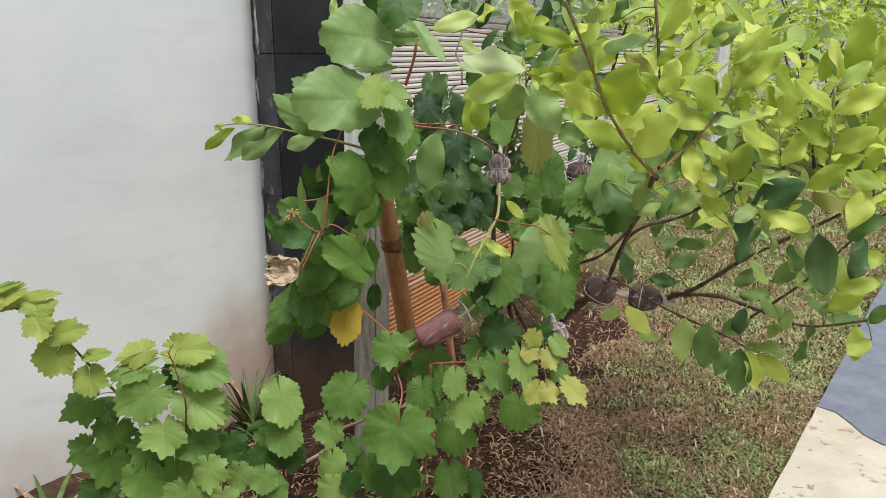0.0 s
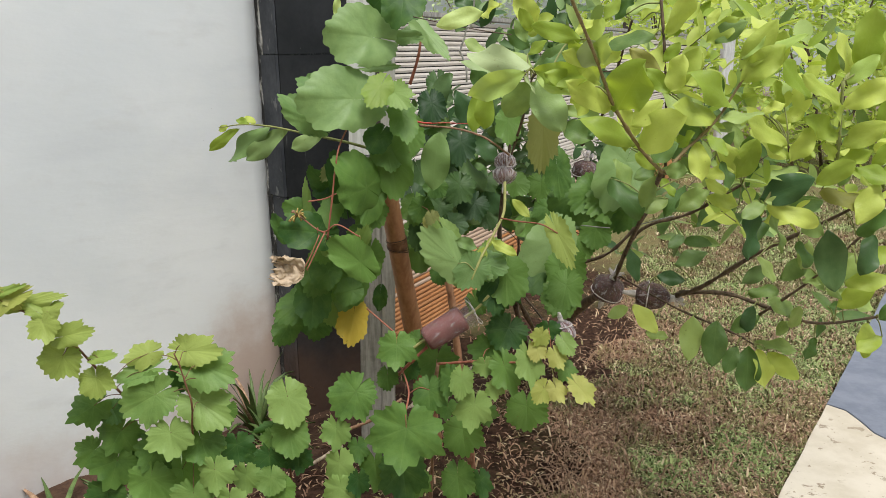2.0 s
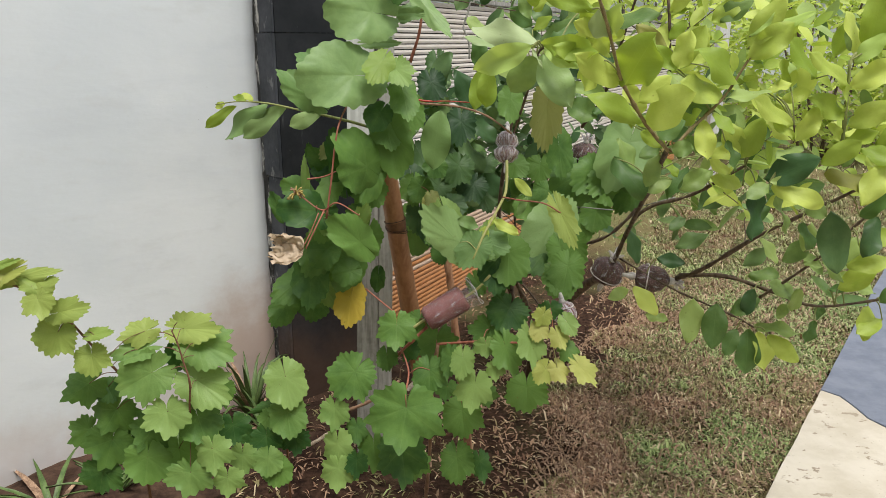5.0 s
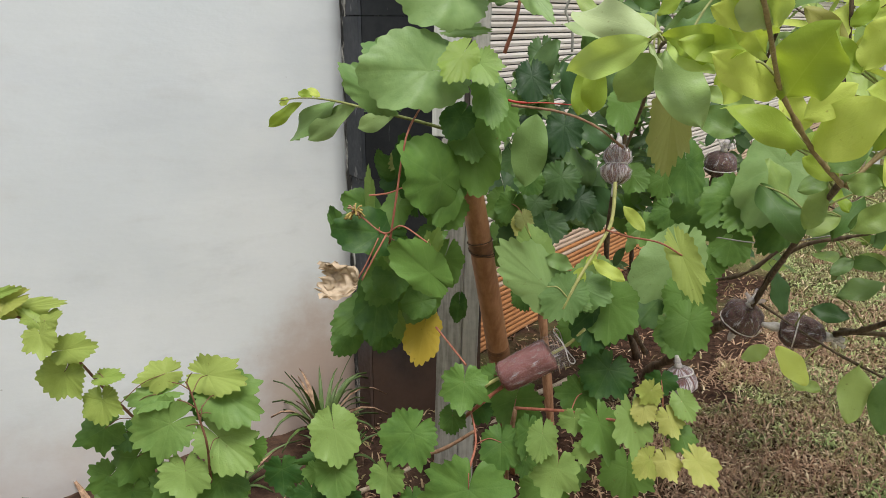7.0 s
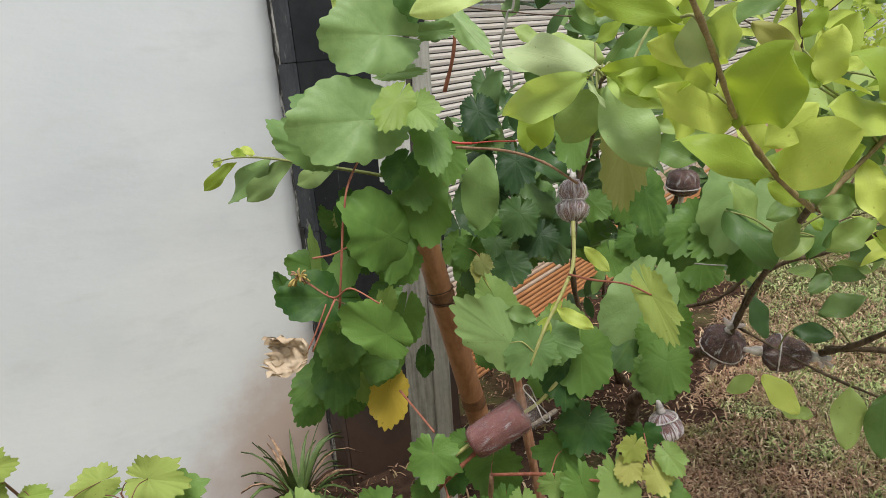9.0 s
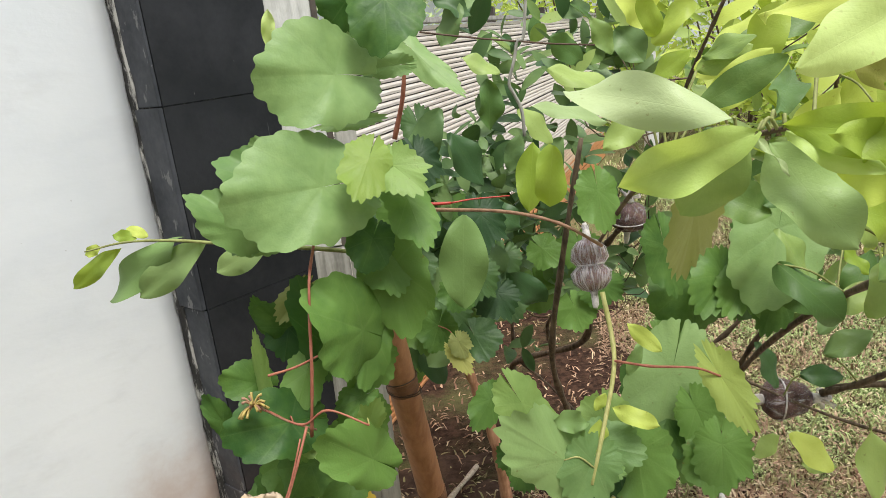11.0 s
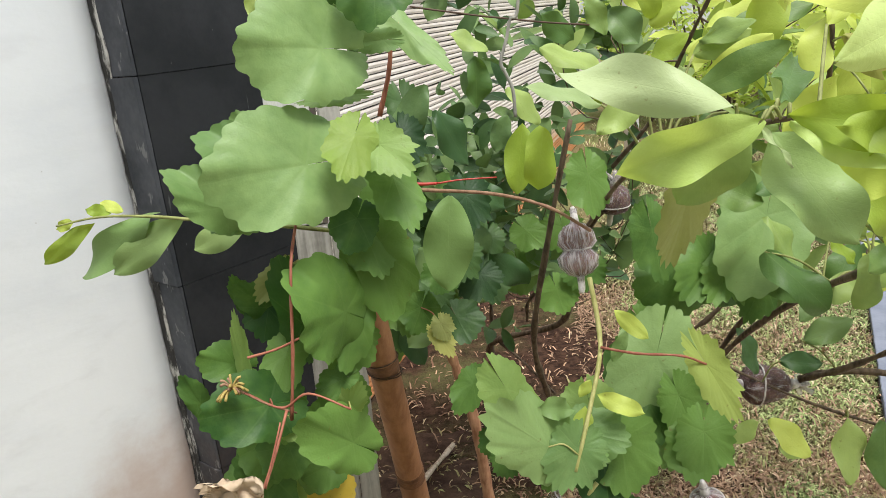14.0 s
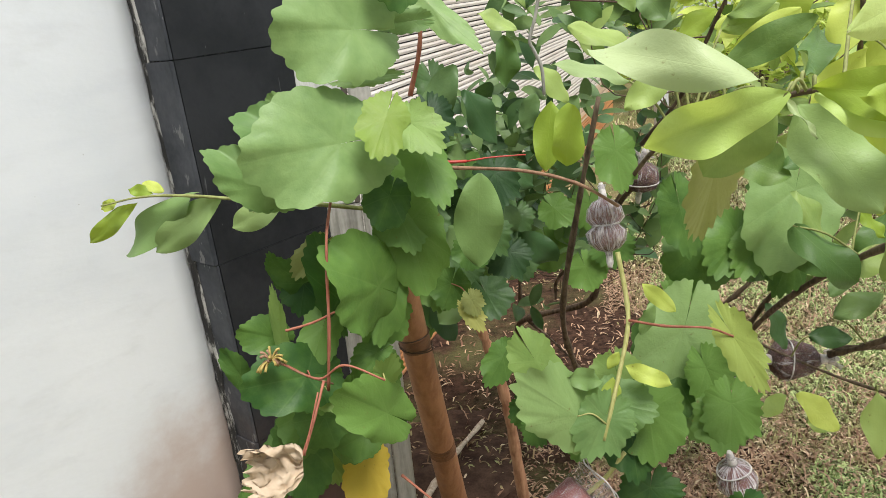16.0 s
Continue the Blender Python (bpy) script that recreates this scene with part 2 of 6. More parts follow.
def flaked_concrete():
    """Cream paint on concrete, worn through in small brown flakes."""
    k = Nodes("cream painted concrete")
    p = k.place()
    tone, grain = k.noise(p, 6.0, 6.0, 0.62), k.noise(p, 90.0, 3.0)
    col = k.mix(k.ramp(tone, 0.32, 0.68), (0.47, 0.415, 0.325), (0.585, 0.53, 0.44))
    flake = k.ramp(k.noise(p, 15.0, 5.0, 0.66, (1.0, 1.6, 1.0)), 0.585, 0.63, 0.0, 0.8)
    flake = k.math("MULTIPLY", flake, k.ramp(k.noise(p, 3.5, 3.0), 0.36, 0.54))
    col = k.mix(flake, col, (0.22, 0.165, 0.11))
    speck = k.ramp(k.noise(p, 70.0, 2.0), 0.70, 0.75, 0.0, 0.5)
    col = k.mix(speck, col, (0.26, 0.20, 0.14))
    k.bump(k.math("SUBTRACT", k.math("ADD", tone, k.math("MULTIPLY", grain, 0.3)), flake), 0.35, 0.006)
    return k.done(col, 0.8, 0, 0.3)


# side tiles: real scuffs and lime, with side light put into a paler tone
WALL, TILE, SIDE_TILE, CHIP = wall_paint(), black_tile(tone=1.25, limed=0.705), black_tile("side-lit scuffed black tile", 3.4, 0.625), plaster_chip()
# slat tones: skylight above and shade below are put into the colour
SLAT_WARM = slat_wood("warm bamboo slat", (0.42, 0.16, 0.055), (0.64, 0.30, 0.12))
SLAT_HALF_LIT = slat_wood("half-lit bamboo slat", (0.52, 0.36, 0.25), (0.70, 0.54, 0.42))
SLAT_PALE = slat_wood("skylit bamboo slat", (0.60, 0.53, 0.47), (0.80, 0.75, 0.70))
BAMBOO = plain("bamboo pole", (0.29, 0.130, 0.062), (0.44, 0.220, 0.112), 0.45, 9.0, stretch=(6, 6, 0.8))
BAMBOO_RING = plain("bamboo node", (0.13, 0.055, 0.03), (0.25, 0.12, 0.06), 0.6, 40.0)
GREY_WOOD = plain("weathered grey board", (0.20, 0.19, 0.17), (0.42, 0.40, 0.37), 0.8, 8.0, stretch=(10, 10, 0.8))
WHITE_WOOD = plain("dull white board", (0.48, 0.48, 0.46), (0.68, 0.68, 0.66), 0.7, 8.0, stretch=(10, 10, 0.8))
PALE_WOOD = plain("pale grey board", (0.30, 0.29, 0.26), (0.50, 0.48, 0.45), 0.8, 8.0, stretch=(10, 10, 0.8))
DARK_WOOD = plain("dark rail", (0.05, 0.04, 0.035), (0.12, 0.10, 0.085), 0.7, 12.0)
SOIL = plain("damp soil", (0.028, 0.015, 0.011), (0.088, 0.052, 0.034), 0.95, 18.0, bump=0.8, spec=0.15)
BLOCKER_PAINT = plain("cream blocker paint", (0.60, 0.53, 0.40), (0.76, 0.70, 0.57), 0.75, 12.0)
CREAM = flaked_concrete()
SLATE = plain("grey painted concrete", (0.125, 0.142, 0.185), (0.19, 0.208, 0.255), 0.6, 10.0)
DRY_LEAF = leaf_material("withered leaf", (0.52, 0.39, 0.26), (0.78, 0.66, 0.52), (0.5, 0.4, 0.28), (0.6, 0.42, 0.25), True, 0.25, 0.8)


GREEN_SPOTS = ((0.71, 2.22, 0.17, 0.22), (1.02, 2.35, 0.20, 0.20), (1.42, 2.92, 0.45, 0.08), (0.54, 2.50, 0.22, -0.20), (0.81, 2.56, 0.16, -0.18), (0.47, 2.15, 0.20, -0.16), (1.34, 2.62, 0.25, -0.05), (1.8, 3.6, 0.8, 0.10), (0.24, 2.4, 0.4, -0.12), (0.45, 3.7, 0.8, -0.26))


def grass_material():
    k = Nodes("lawn blades")
    p = k.place()
    r = k.add("NewGeometry").outputs["Random Per Island"]
    patch = k.noise(p, 3.4, 4.0, 0.6)
    small = k.noise(p, 11.0, 4.0, 0.65)
    x = k.add("SeparateXYZ")
    k.link(p, x.inputs[0])
    lush = k.math("ADD", k.math("MULTIPLY", k.ramp(x.outputs[0], -0.1, 1.2), 0.14), k.math("ADD", k.math("MULTIPLY", patch, 0.85), k.math("MULTIPLY", small, 0.45)))
    lush = k.math("ADD", lush, k.math("MULTIPLY", k.math("SUBTRACT", r, 0.5), 0.20))
    for cx, cy, size, more in GREEN_SPOTS:
        d = k.add("VectorMath", operation="DISTANCE")
        k.link(p, d.inputs[0])
        d.inputs[1].default_value = (cx, cy, 0.02)
        lush = k.math("ADD", lush, k.ramp(d.outputs["Value"], size * 0.3, size, more, 0.0))
    brown = k.mix(k.ramp(r, 0.1, 0.8), (0.185, 0.098, 0.059), (0.47, 0.305, 0.195))
    olive = k.mix(k.ramp(r, 0.1, 0.9), (0.100, 0.086, 0.034), (0.265, 0.228, 0.100))
    green = k.mix(k.ramp(r, 0.1, 0.9), (0.135, 0.200, 0.058), (0.37, 0.44, 0.18))
    col = k.mix(k.ramp(lush, 0.60, 0.74), brown, olive)
    col = k.mix(k.ramp(lush, 0.78, 0.92), col, green)
    straw = k.math("FRACT", k.math("MULTIPLY", r, 37.0))
    col = k.mix(k.ramp(straw, 0.89, 0.95), col, (0.62, 0.50, 0.33))
    return k.done(col, 0.65, 0, 0.3)


def ground_material():
    k = Nodes("lawn soil")
    p = k.place()
    a, b, c = k.noise(p, 2.2, 5.0), k.noise(p, 28.0, 5.0, 0.65), k.noise(p, 160.0, 3.0)
    col = k.mix(k.ramp(b, 0.35, 0.65), (0.021, 0.0115, 0.008), (0.074, 0.040, 0.026))
    col = k.mix(k.ramp(k.math("ADD", a, k.math("MULTIPLY", c, 0.3)), 0.62, 0.9), col, (0.10, 0.10, 0.04))
    # beyond the dug bed the ground is mown lawn
    d = k.add("VectorMath", operation="DISTANCE")
    k.link(p, d.inputs[0])
    d.inputs[1].default_value = (0.4, 2.9, 0.0)
    turf = k.mix(k.ramp(a, 0.38, 0.62), (0.150, 0.105, 0.056), (0.105, 0.130, 0.045))
    turf = k.mix(k.ramp(c, 0.35, 0.7), turf, (0.23, 0.20, 0.095))
    col = k.mix(k.ramp(k.math("ADD", d.outputs["Value"], k.math("MULTIPLY", a, 0.8)), 1.9, 2.5), col, turf)
    k.bump(k.math("ADD", b, k.math("MULTIPLY", c, 0.5)), 0.8, 0.02)
    return k.done(col, 0.95, 0, 0.1)


GRASS, GROUND = grass_material(), ground_material()


def film_material(name="clear wrap", lo=0.04, hi=0.46, start=0.50):
    """Clear wrapping film: creased, glossy, half see-through."""
    k = Nodes(name)
    uv = k.add("UVMap", uv_map="wrap").outputs[0]
    crease = k.noise(uv, 1.0, 4.0, 0.6, (3, 34, 1))
    fine = k.noise(uv, 1.0, 3.0, 0.6, (13, 45, 1))
    k.bump(k.math("ADD", crease, k.math("MULTIPLY", fine, 0.5)), 0.9, 0.010)
    k.done((0.78, 0.71, 0.74), 0.16, 0, 0.7)
    # whitish creases, with crinkle highlights put into the alpha as streaks
    white = k.math("ADD", k.math("MULTIPLY", crease, 0.5), k.math("MULTIPLY", fine, 0.5))
    k.link(k.ramp(white, start, start + 0.13, lo, hi), k.bsdf.inputs["Alpha"])
    return k.mat


SLEEVE_FILM = film_material("clear sleeve", 0.07, 0.46, 0.52)
FILM, PINK_FILM, SILVER_FILM = film_material(), film_material("crinkled wrap", 0.28, 0.86, 0.47), film_material("silvery wrap", 0.16, 0.90, 0.455)
PEAT = plain("damp coir", (0.050, 0.022, 0.020), (0.15, 0.075, 0.065), 0.6, 60.0, bump=0.9)
PEAT_RED = plain("red brown coir", (0.125, 0.036, 0.032), (0.21, 0.072, 0.064), 0.45, 34.0, bump=0.4)
RED_PLASTIC = plain("red plastic", (0.34, 0.030, 0.022), (0.46, 0.05, 0.035), 0.4, 40.0)
TAPE = plain("white tie", (0.42, 0.38, 0.37), (0.70, 0.66, 0.65), 0.4, 60.0)


# ---- small building tools ----
def part(name, bm, material, parent=None, label=""):
    """Links a bmesh as one mesh object under a thing or a part."""
    me = bpy.data.meshes.new(name)
    bm.to_mesh(me), bm.free()
    me.materials.append(material)
    ob = new(name, me)
    ob.parent = parent
    if label:
        tagged(ob, label)
    return ob


def shaded(ob, smooth=True):
    for f in ob.data.polygons:
        f.use_smooth = smooth
    return ob


def box(a, b, bevel=0.0, turn=None):
    """A box between two corners, with bevelled edges."""
    bm = bmesh.new()
    bmesh.ops.create_cube(bm, size=1)
    a, b = Vector(a), Vector(b)
    for v in bm.verts:
        v.co = Vector([(a[k] + b[k]) / 2 + v.co[k] * (b[k] - a[k]) for k in range(3)])
    if bevel:
        bmesh.ops.bevel(bm, geom=bm.edges[:], offset=bevel, segments=2, affect="EDGES")
    if turn:
        bm.transform(turn)
    return bm


def spline(points, steps=6):
    """A smooth line through the points."""
    p = [Vector(q) for q in points]
    p = [p[0] * 2 - p[1]] + p + [p[-1] * 2 - p[-2]]
    out = []
    for k in range(1, len(p) - 2):
        for s in range(steps):
            t = s / steps
            out.append(0.5 * (2 * p[k] + (p[k + 1] - p[k - 1]) * t + (2 * p[k - 1] - 5 * p[k] + 4 * p[k + 1] - p[k + 2]) * t * t + (3 * p[k] - p[k - 1] - 3 * p[k + 1] + p[k + 2]) * t ** 3))
    return out + [p[-2]]


def tube(points, r0, r1, sides=8, wobble=0.0, knots=0.0, steps=6):
    """A tapered stem along a smooth line, with slight swellings."""
    line = spline(points, steps)
    bm = bmesh.new()
    rings, n = [], len(line)
    ref = Vector((0.31, 0.17, 0.94))
    for k, c in enumerate(line):
        d = (line[min(k + 1, n - 1)] - line[max(k - 1, 0)]).normalized()
        x = d.cross(ref).normalized()
        y = d.cross(x)
        r = r0 + (r1 - r0) * k / (n - 1)
        r *= 1 + wobble * noise.noise(c * 60) + (knots if k % steps == 0 else 0)
        rings.append([bm.verts.new(c + (x * math.cos(a) + y * math.sin(a)) * r) for a in (math.tau * s / sides for s in range(sides))])
    for a, b in zip(rings, rings[1:]):
        for s in range(sides):
            bm.faces.new((a[s], a[(s + 1) % sides], b[(s + 1) % sides], b[s]))
    bm.faces.new(rings[0][::-1]), bm.faces.new(rings[-1])
    for f in bm.faces:
        f.smooth = True
    return bm


def joined(name, verts, faces, material, parent=None):
    me = bpy.data.meshes.new(name)
    me.from_pydata(verts, [], faces)
    me.materials.append(material)
    ob = new(name, me)
    ob.parent = parent
    return ob


def thing(name, label, category, at=(0, 0, 0), group="", kind=""):
    ob = new(name)
    ob.location = at
    ob.empty_display_size = 0.05
    return tagged(ob, label, category, group, kind)


# ---- the ground ----
def rough_ground(x, y):
    near = max(0.0, 1 - math.hypot(x, y - 2.5) / 12)
    return near * (0.012 * noise.noise((x * 3, y * 3, 0)) + 0.006 * noise.noise((x * 11, y * 11, 4)))


def steps_out(lo, hi, fine, edge):
    """Grid lines: fine between lo and hi, ever wider outwards."""
    inner = list(np.arange(lo, hi + fine / 2, fine))
    out, d = [], fine
    while inner[0] > -edge or inner[-1] < edge:
        d *= 1.6
        inner = [inner[0] - d] + inner + [inner[-1] + d]
    return inner


gx, gy = steps_out(-2.0, 4.0, 0.06, 120), steps_out(0.5, 7.0, 0.06, 120)
verts = [(x, y, rough_ground(x, y)) for y in gy for x in gx]
faces = [(j * len(gx) + i, j * len(gx) + i + 1, (j + 1) * len(gx) + i + 1, (j + 1) * len(gx) + i) for j in range(len(gy) - 1) for i in range(len(gx) - 1)]
ground = tagged(shaded(joined("ground", verts, faces, GROUND)), "patchy brown soil and dry lawn ground", "ground", kind="structure")

# the white wall runs from near the camera away to the black pilaster
AZ = radians(47)
WALL_D, WALL_N = Vector((math.sin(AZ), math.cos(AZ), 0)), Vector((math.cos(AZ), -math.sin(AZ), 0))
CORNER = Vector((-0.642, 2.572, 0))


def wall_frame(at=CORNER):
    """Axes of the wall: x along it, y out of it towards the garden, z up."""
    return Matrix.Translation(at) @ Matrix((( WALL_D.x, WALL_N.x, 0, 0), (WALL_D.y, WALL_N.y, 0, 0), (0, 0, 1, 0), (0, 0, 0, 1)))


def plaster_wall(length, height, thick):
    """A hand-plastered wall whose face waves a little."""
    bm = bmesh.new()
    nx, nz = 90, 60
    grid = [[bm.verts.new((-length * (1 - i / nx), 0.004 * noise.noise((i * 0.22, k * 0.20, 3)) + 0.0012 * noise.noise((i * 0.8, k * 0.7, 9)) - 0.004, -0.1 + (height + 0.1) * k / nz)) for i in range(nx + 1)] for k in range(nz + 1)]
    for k in range(nz):
        for i in range(nx):
            bm.faces.new((grid[k][i], grid[k + 1][i], grid[k + 1][i + 1], grid[k][i + 1])).smooth = True
    back = [bm.verts.new(c) for c in ((-length, -thick, -0.1), (0, -thick, -0.1), (0, -thick, height), (-length, -thick, height))]
    bm.faces.new(back)
    bm.faces.new([grid[k][nx] for k in range(nz + 1)] + [back[2], back[1]])
    bm.faces.new([grid[nz][i] for i in range(nx + 1)] + [back[2], back[3]])
    bmesh.ops.recalc_face_normals(bm, faces=bm.faces[:])
    bm.transform(wall_frame())
    return bm


wall = tagged(part("wall_white", plaster_wall(5.0, 3.2, 0.15), WALL), "white painted plaster wall, mud-stained at the foot", "wall", kind="structure")

# black tiled pilaster at the wall's end
pilaster = thing("pilaster_black", "pilaster clad in black stone tiles with chipped edges", "pilaster", CORNER, kind="structure")
inv = Matrix.Translation(-CORNER)


def pilaster_part(name, a, b, material, bevel=0.003, label=""):
    return part(name, box(a, b, bevel, inv @ wall_frame()), material, pilaster, label)


PIL_W, PIL_D = 0.44, 0.112
pilaster_part("core", (0.006, -0.14, -0.05), (PIL_W - 0.006, PIL_D - 0.006, 3.2), CHIP, 0.002, "mortar core")
for k, (z0, z1) in enumerate(((-0.05, 0.381), (0.383, 0.8765), (0.8785, 1.357), (1.359, 1.852), (1.854, 2.35), (2.352, 2.86))):
    off = (0.0, 0.002, -0.002, 0.001, 0.0, 0.002)[k]
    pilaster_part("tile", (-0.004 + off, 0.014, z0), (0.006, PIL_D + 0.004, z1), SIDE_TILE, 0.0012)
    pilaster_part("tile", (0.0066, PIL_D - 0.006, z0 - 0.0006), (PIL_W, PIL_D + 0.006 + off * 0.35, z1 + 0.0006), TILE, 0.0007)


def chipped_edge():
    """The broken plaster bead between the white wall and the tiles."""
    bm = bmesh.new()
    rows = []
    for k in range(161):
        z = -0.02 + 3.0 * k / 160
        a = 0.006 + 0.008 * noise.noise((z * 14, 2, 0)) + 0.005 * noise.noise((z * 45, 7, 0))
        b = 0.022 + 0.013 * noise.noise((z * 11, 5, 1))
        rows.append([bm.verts.new(c) for c in ((-0.004 - max(a, 0) * 0.5, 0.0, z), (-0.0045, b * 0.7, z), (-0.0055, max(b, 0.004) + 0.006, z), (0.003, 0.026, z))])
    for p, q in zip(rows, rows[1:]):
        for s in range(3):
            bm.faces.new((p[s], q[s], q[s + 1], p[s + 1])).smooth = True
    bm.transform(inv @ wall_frame())
    return bm


part("plaster_edge", chipped_edge(), CHIP, pilaster, "chipped whitish plaster edge")

# paved path beside the lawn
PATH_D = Vector((math.sin(radians(35)), math.cos(radians(35)), 0))
PATH_R = Vector((PATH_D.y, -PATH_D.x, 0))
PATH_O = Vector((1.08, 2.11, 0))


def slab(outline, z0, z1):
    bm = bmesh.new()
    lo = [bm.verts.new((*(PATH_O + PATH_D * s + PATH_R * r).xy, z0)) for s, r in outline]
    hi = [bm.verts.new((*(PATH_O + PATH_D * s + PATH_R * r).xy, z1)) for s, r in outline]
    bm.faces.new(hi)
    for k in range(len(lo)):
        bm.faces.new((lo[k], lo[k - 1], hi[k - 1], hi[k]))
    bmesh.ops.recalc_face_normals(bm, faces=bm.faces[:])
    top = [e for e in bm.edges if all(abs(v.co.z - z1) < 1e-6 for v in e.verts)]
    bmesh.ops.bevel(bm, geom=top, offset=0.002, segments=2, affect="EDGES")
    return bm


edge_l = [(s, 0.010 * noise.noise((s * 3, 0, 5)) + 0.004 * noise.noise((s * 17, 0, 5))) for s in np.arange(-6, 0.60, 0.06)]
joint = [(0.645, 0.0), (0.63, 0.07), (0.565, 0.13), (0.50, 0.18), (0.465, 0.24), (0.45, 0.40), (0.45, 1.62)]
tagged(part("pavement_cream", slab(edge_l + [(s - 0.002, r) for s, r in joint] + [(-6, 1.62)], -0.05, 0.032), CREAM), "cream painted concrete slab with flaking spots", "pavement", kind="structure")
edge_h = [(s, 0.012 * noise.noise((s * 3, 0, 8))) for s in np.arange(14, 0.66, -0.12)]
tagged(part("pavement_grey", slab(joint + [(14, 1.62)] + edge_h, -0.05, 0.034), SLATE), "smooth grey painted concrete path", "pavement", kind="structure")

# slatted bamboo fence behind the plants
FENCE_AZ = radians(27.5)
FENCE_D = Vector((math.sin(FENCE_AZ), math.cos(FENCE_AZ), 0))
FENCE_N = Vector((FENCE_D.y, -FENCE_D.x, 0))
FENCE_O = Vector((-0.262, 3.244, 0))
fence = thing("slat_fence", "bamboo slat fence, skylight painted pale above, orange-brown below", "fence", FENCE_O)
to_fence = Matrix(((FENCE_D.x, -FENCE_N.x, 0, 0), (FENCE_D.y, -FENCE_N.y, 0, 0), (0, 0, 1, 0), (0, 0, 0, 1)))
rng = random.Random(5)
SLATS, GAP, SPAN = 64, 0.0235, 6.6


def slat_bm():
    bm = bmesh.new()
    rings = []
    for k in range(17):
        x = SPAN * k / 16 - 0.5
        w = 0.0005 * noise.noise((k * 2.3, 0, 0))
        rings.append([bm.verts.new((x, y, z + w)) for y, z in ((-0.005, -0.0094), (-0.007, 0.0), (-0.005, 0.0094), (0.005, 0.0094), (0.005, -0.0094))])
    for a, b in zip(rings, rings[1:]):
        for s in range(5):
            bm.faces.new((a[s], a[(s + 1) % 5], b[(s + 1) % 5], b[s]))
    bm.faces.new(rings[0]), bm.faces.new(rings[-1][::-1])
    bmesh.ops.recalc_face_normals(bm, faces=bm.faces[:])
    bm.transform(to_fence)
    return bm


slat_meshes = {}
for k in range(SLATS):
    # height picks the painted tone, paler where open sky would light the fence
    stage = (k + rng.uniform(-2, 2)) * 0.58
    look_of = SLAT_WARM if stage < 7 else SLAT_HALF_LIT if stage < 11 else SLAT_PALE
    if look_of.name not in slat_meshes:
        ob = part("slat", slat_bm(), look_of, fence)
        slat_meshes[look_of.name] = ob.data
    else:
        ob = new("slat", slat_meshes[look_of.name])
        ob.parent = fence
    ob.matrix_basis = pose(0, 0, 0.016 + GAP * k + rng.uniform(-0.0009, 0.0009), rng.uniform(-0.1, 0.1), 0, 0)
# dark sheet added behind the slats, standing for shadow in the gaps
part("backing_board", box((-0.5, 0.020, 0.01), (SPAN - 0.5, 0.032, 1.50), 0.0, to_fence), DARK_WOOD, fence, "dark sheet added as painted shade between the slats")
part("top_rail", box((-0.52, -0.022, 1.515), (SPAN - 0.5, 0.022, 1.540), 0.004, to_fence), GREY_WOOD, fence, "weathered grey top rail")
for x in (0.9, 2.3, 3.7, 5.1):
    part("post", box((x, 0.036, -0.05), (x + 0.05, 0.08, 1.6), 0.004, to_fence), DARK_WOOD, fence, "dark upright post behind the slats")


# ---- leaves ----
def leaf_from_rings(rings, uvs, centre=None):
    """A mesh from closed or open rows of points, with the leaf's own map."""
    bm = bmesh.new()
    layer = bm.loops.layers.uv.new("leaf")
    where = {}
    rows = []
    for row, uv in zip(rings, uvs):
        made = []
        for c, q in zip(row, uv):
            v = bm.verts.new(c)
            where[v] = q
            made.append(v)
        rows.append(made)
    return bm, layer, where, rows


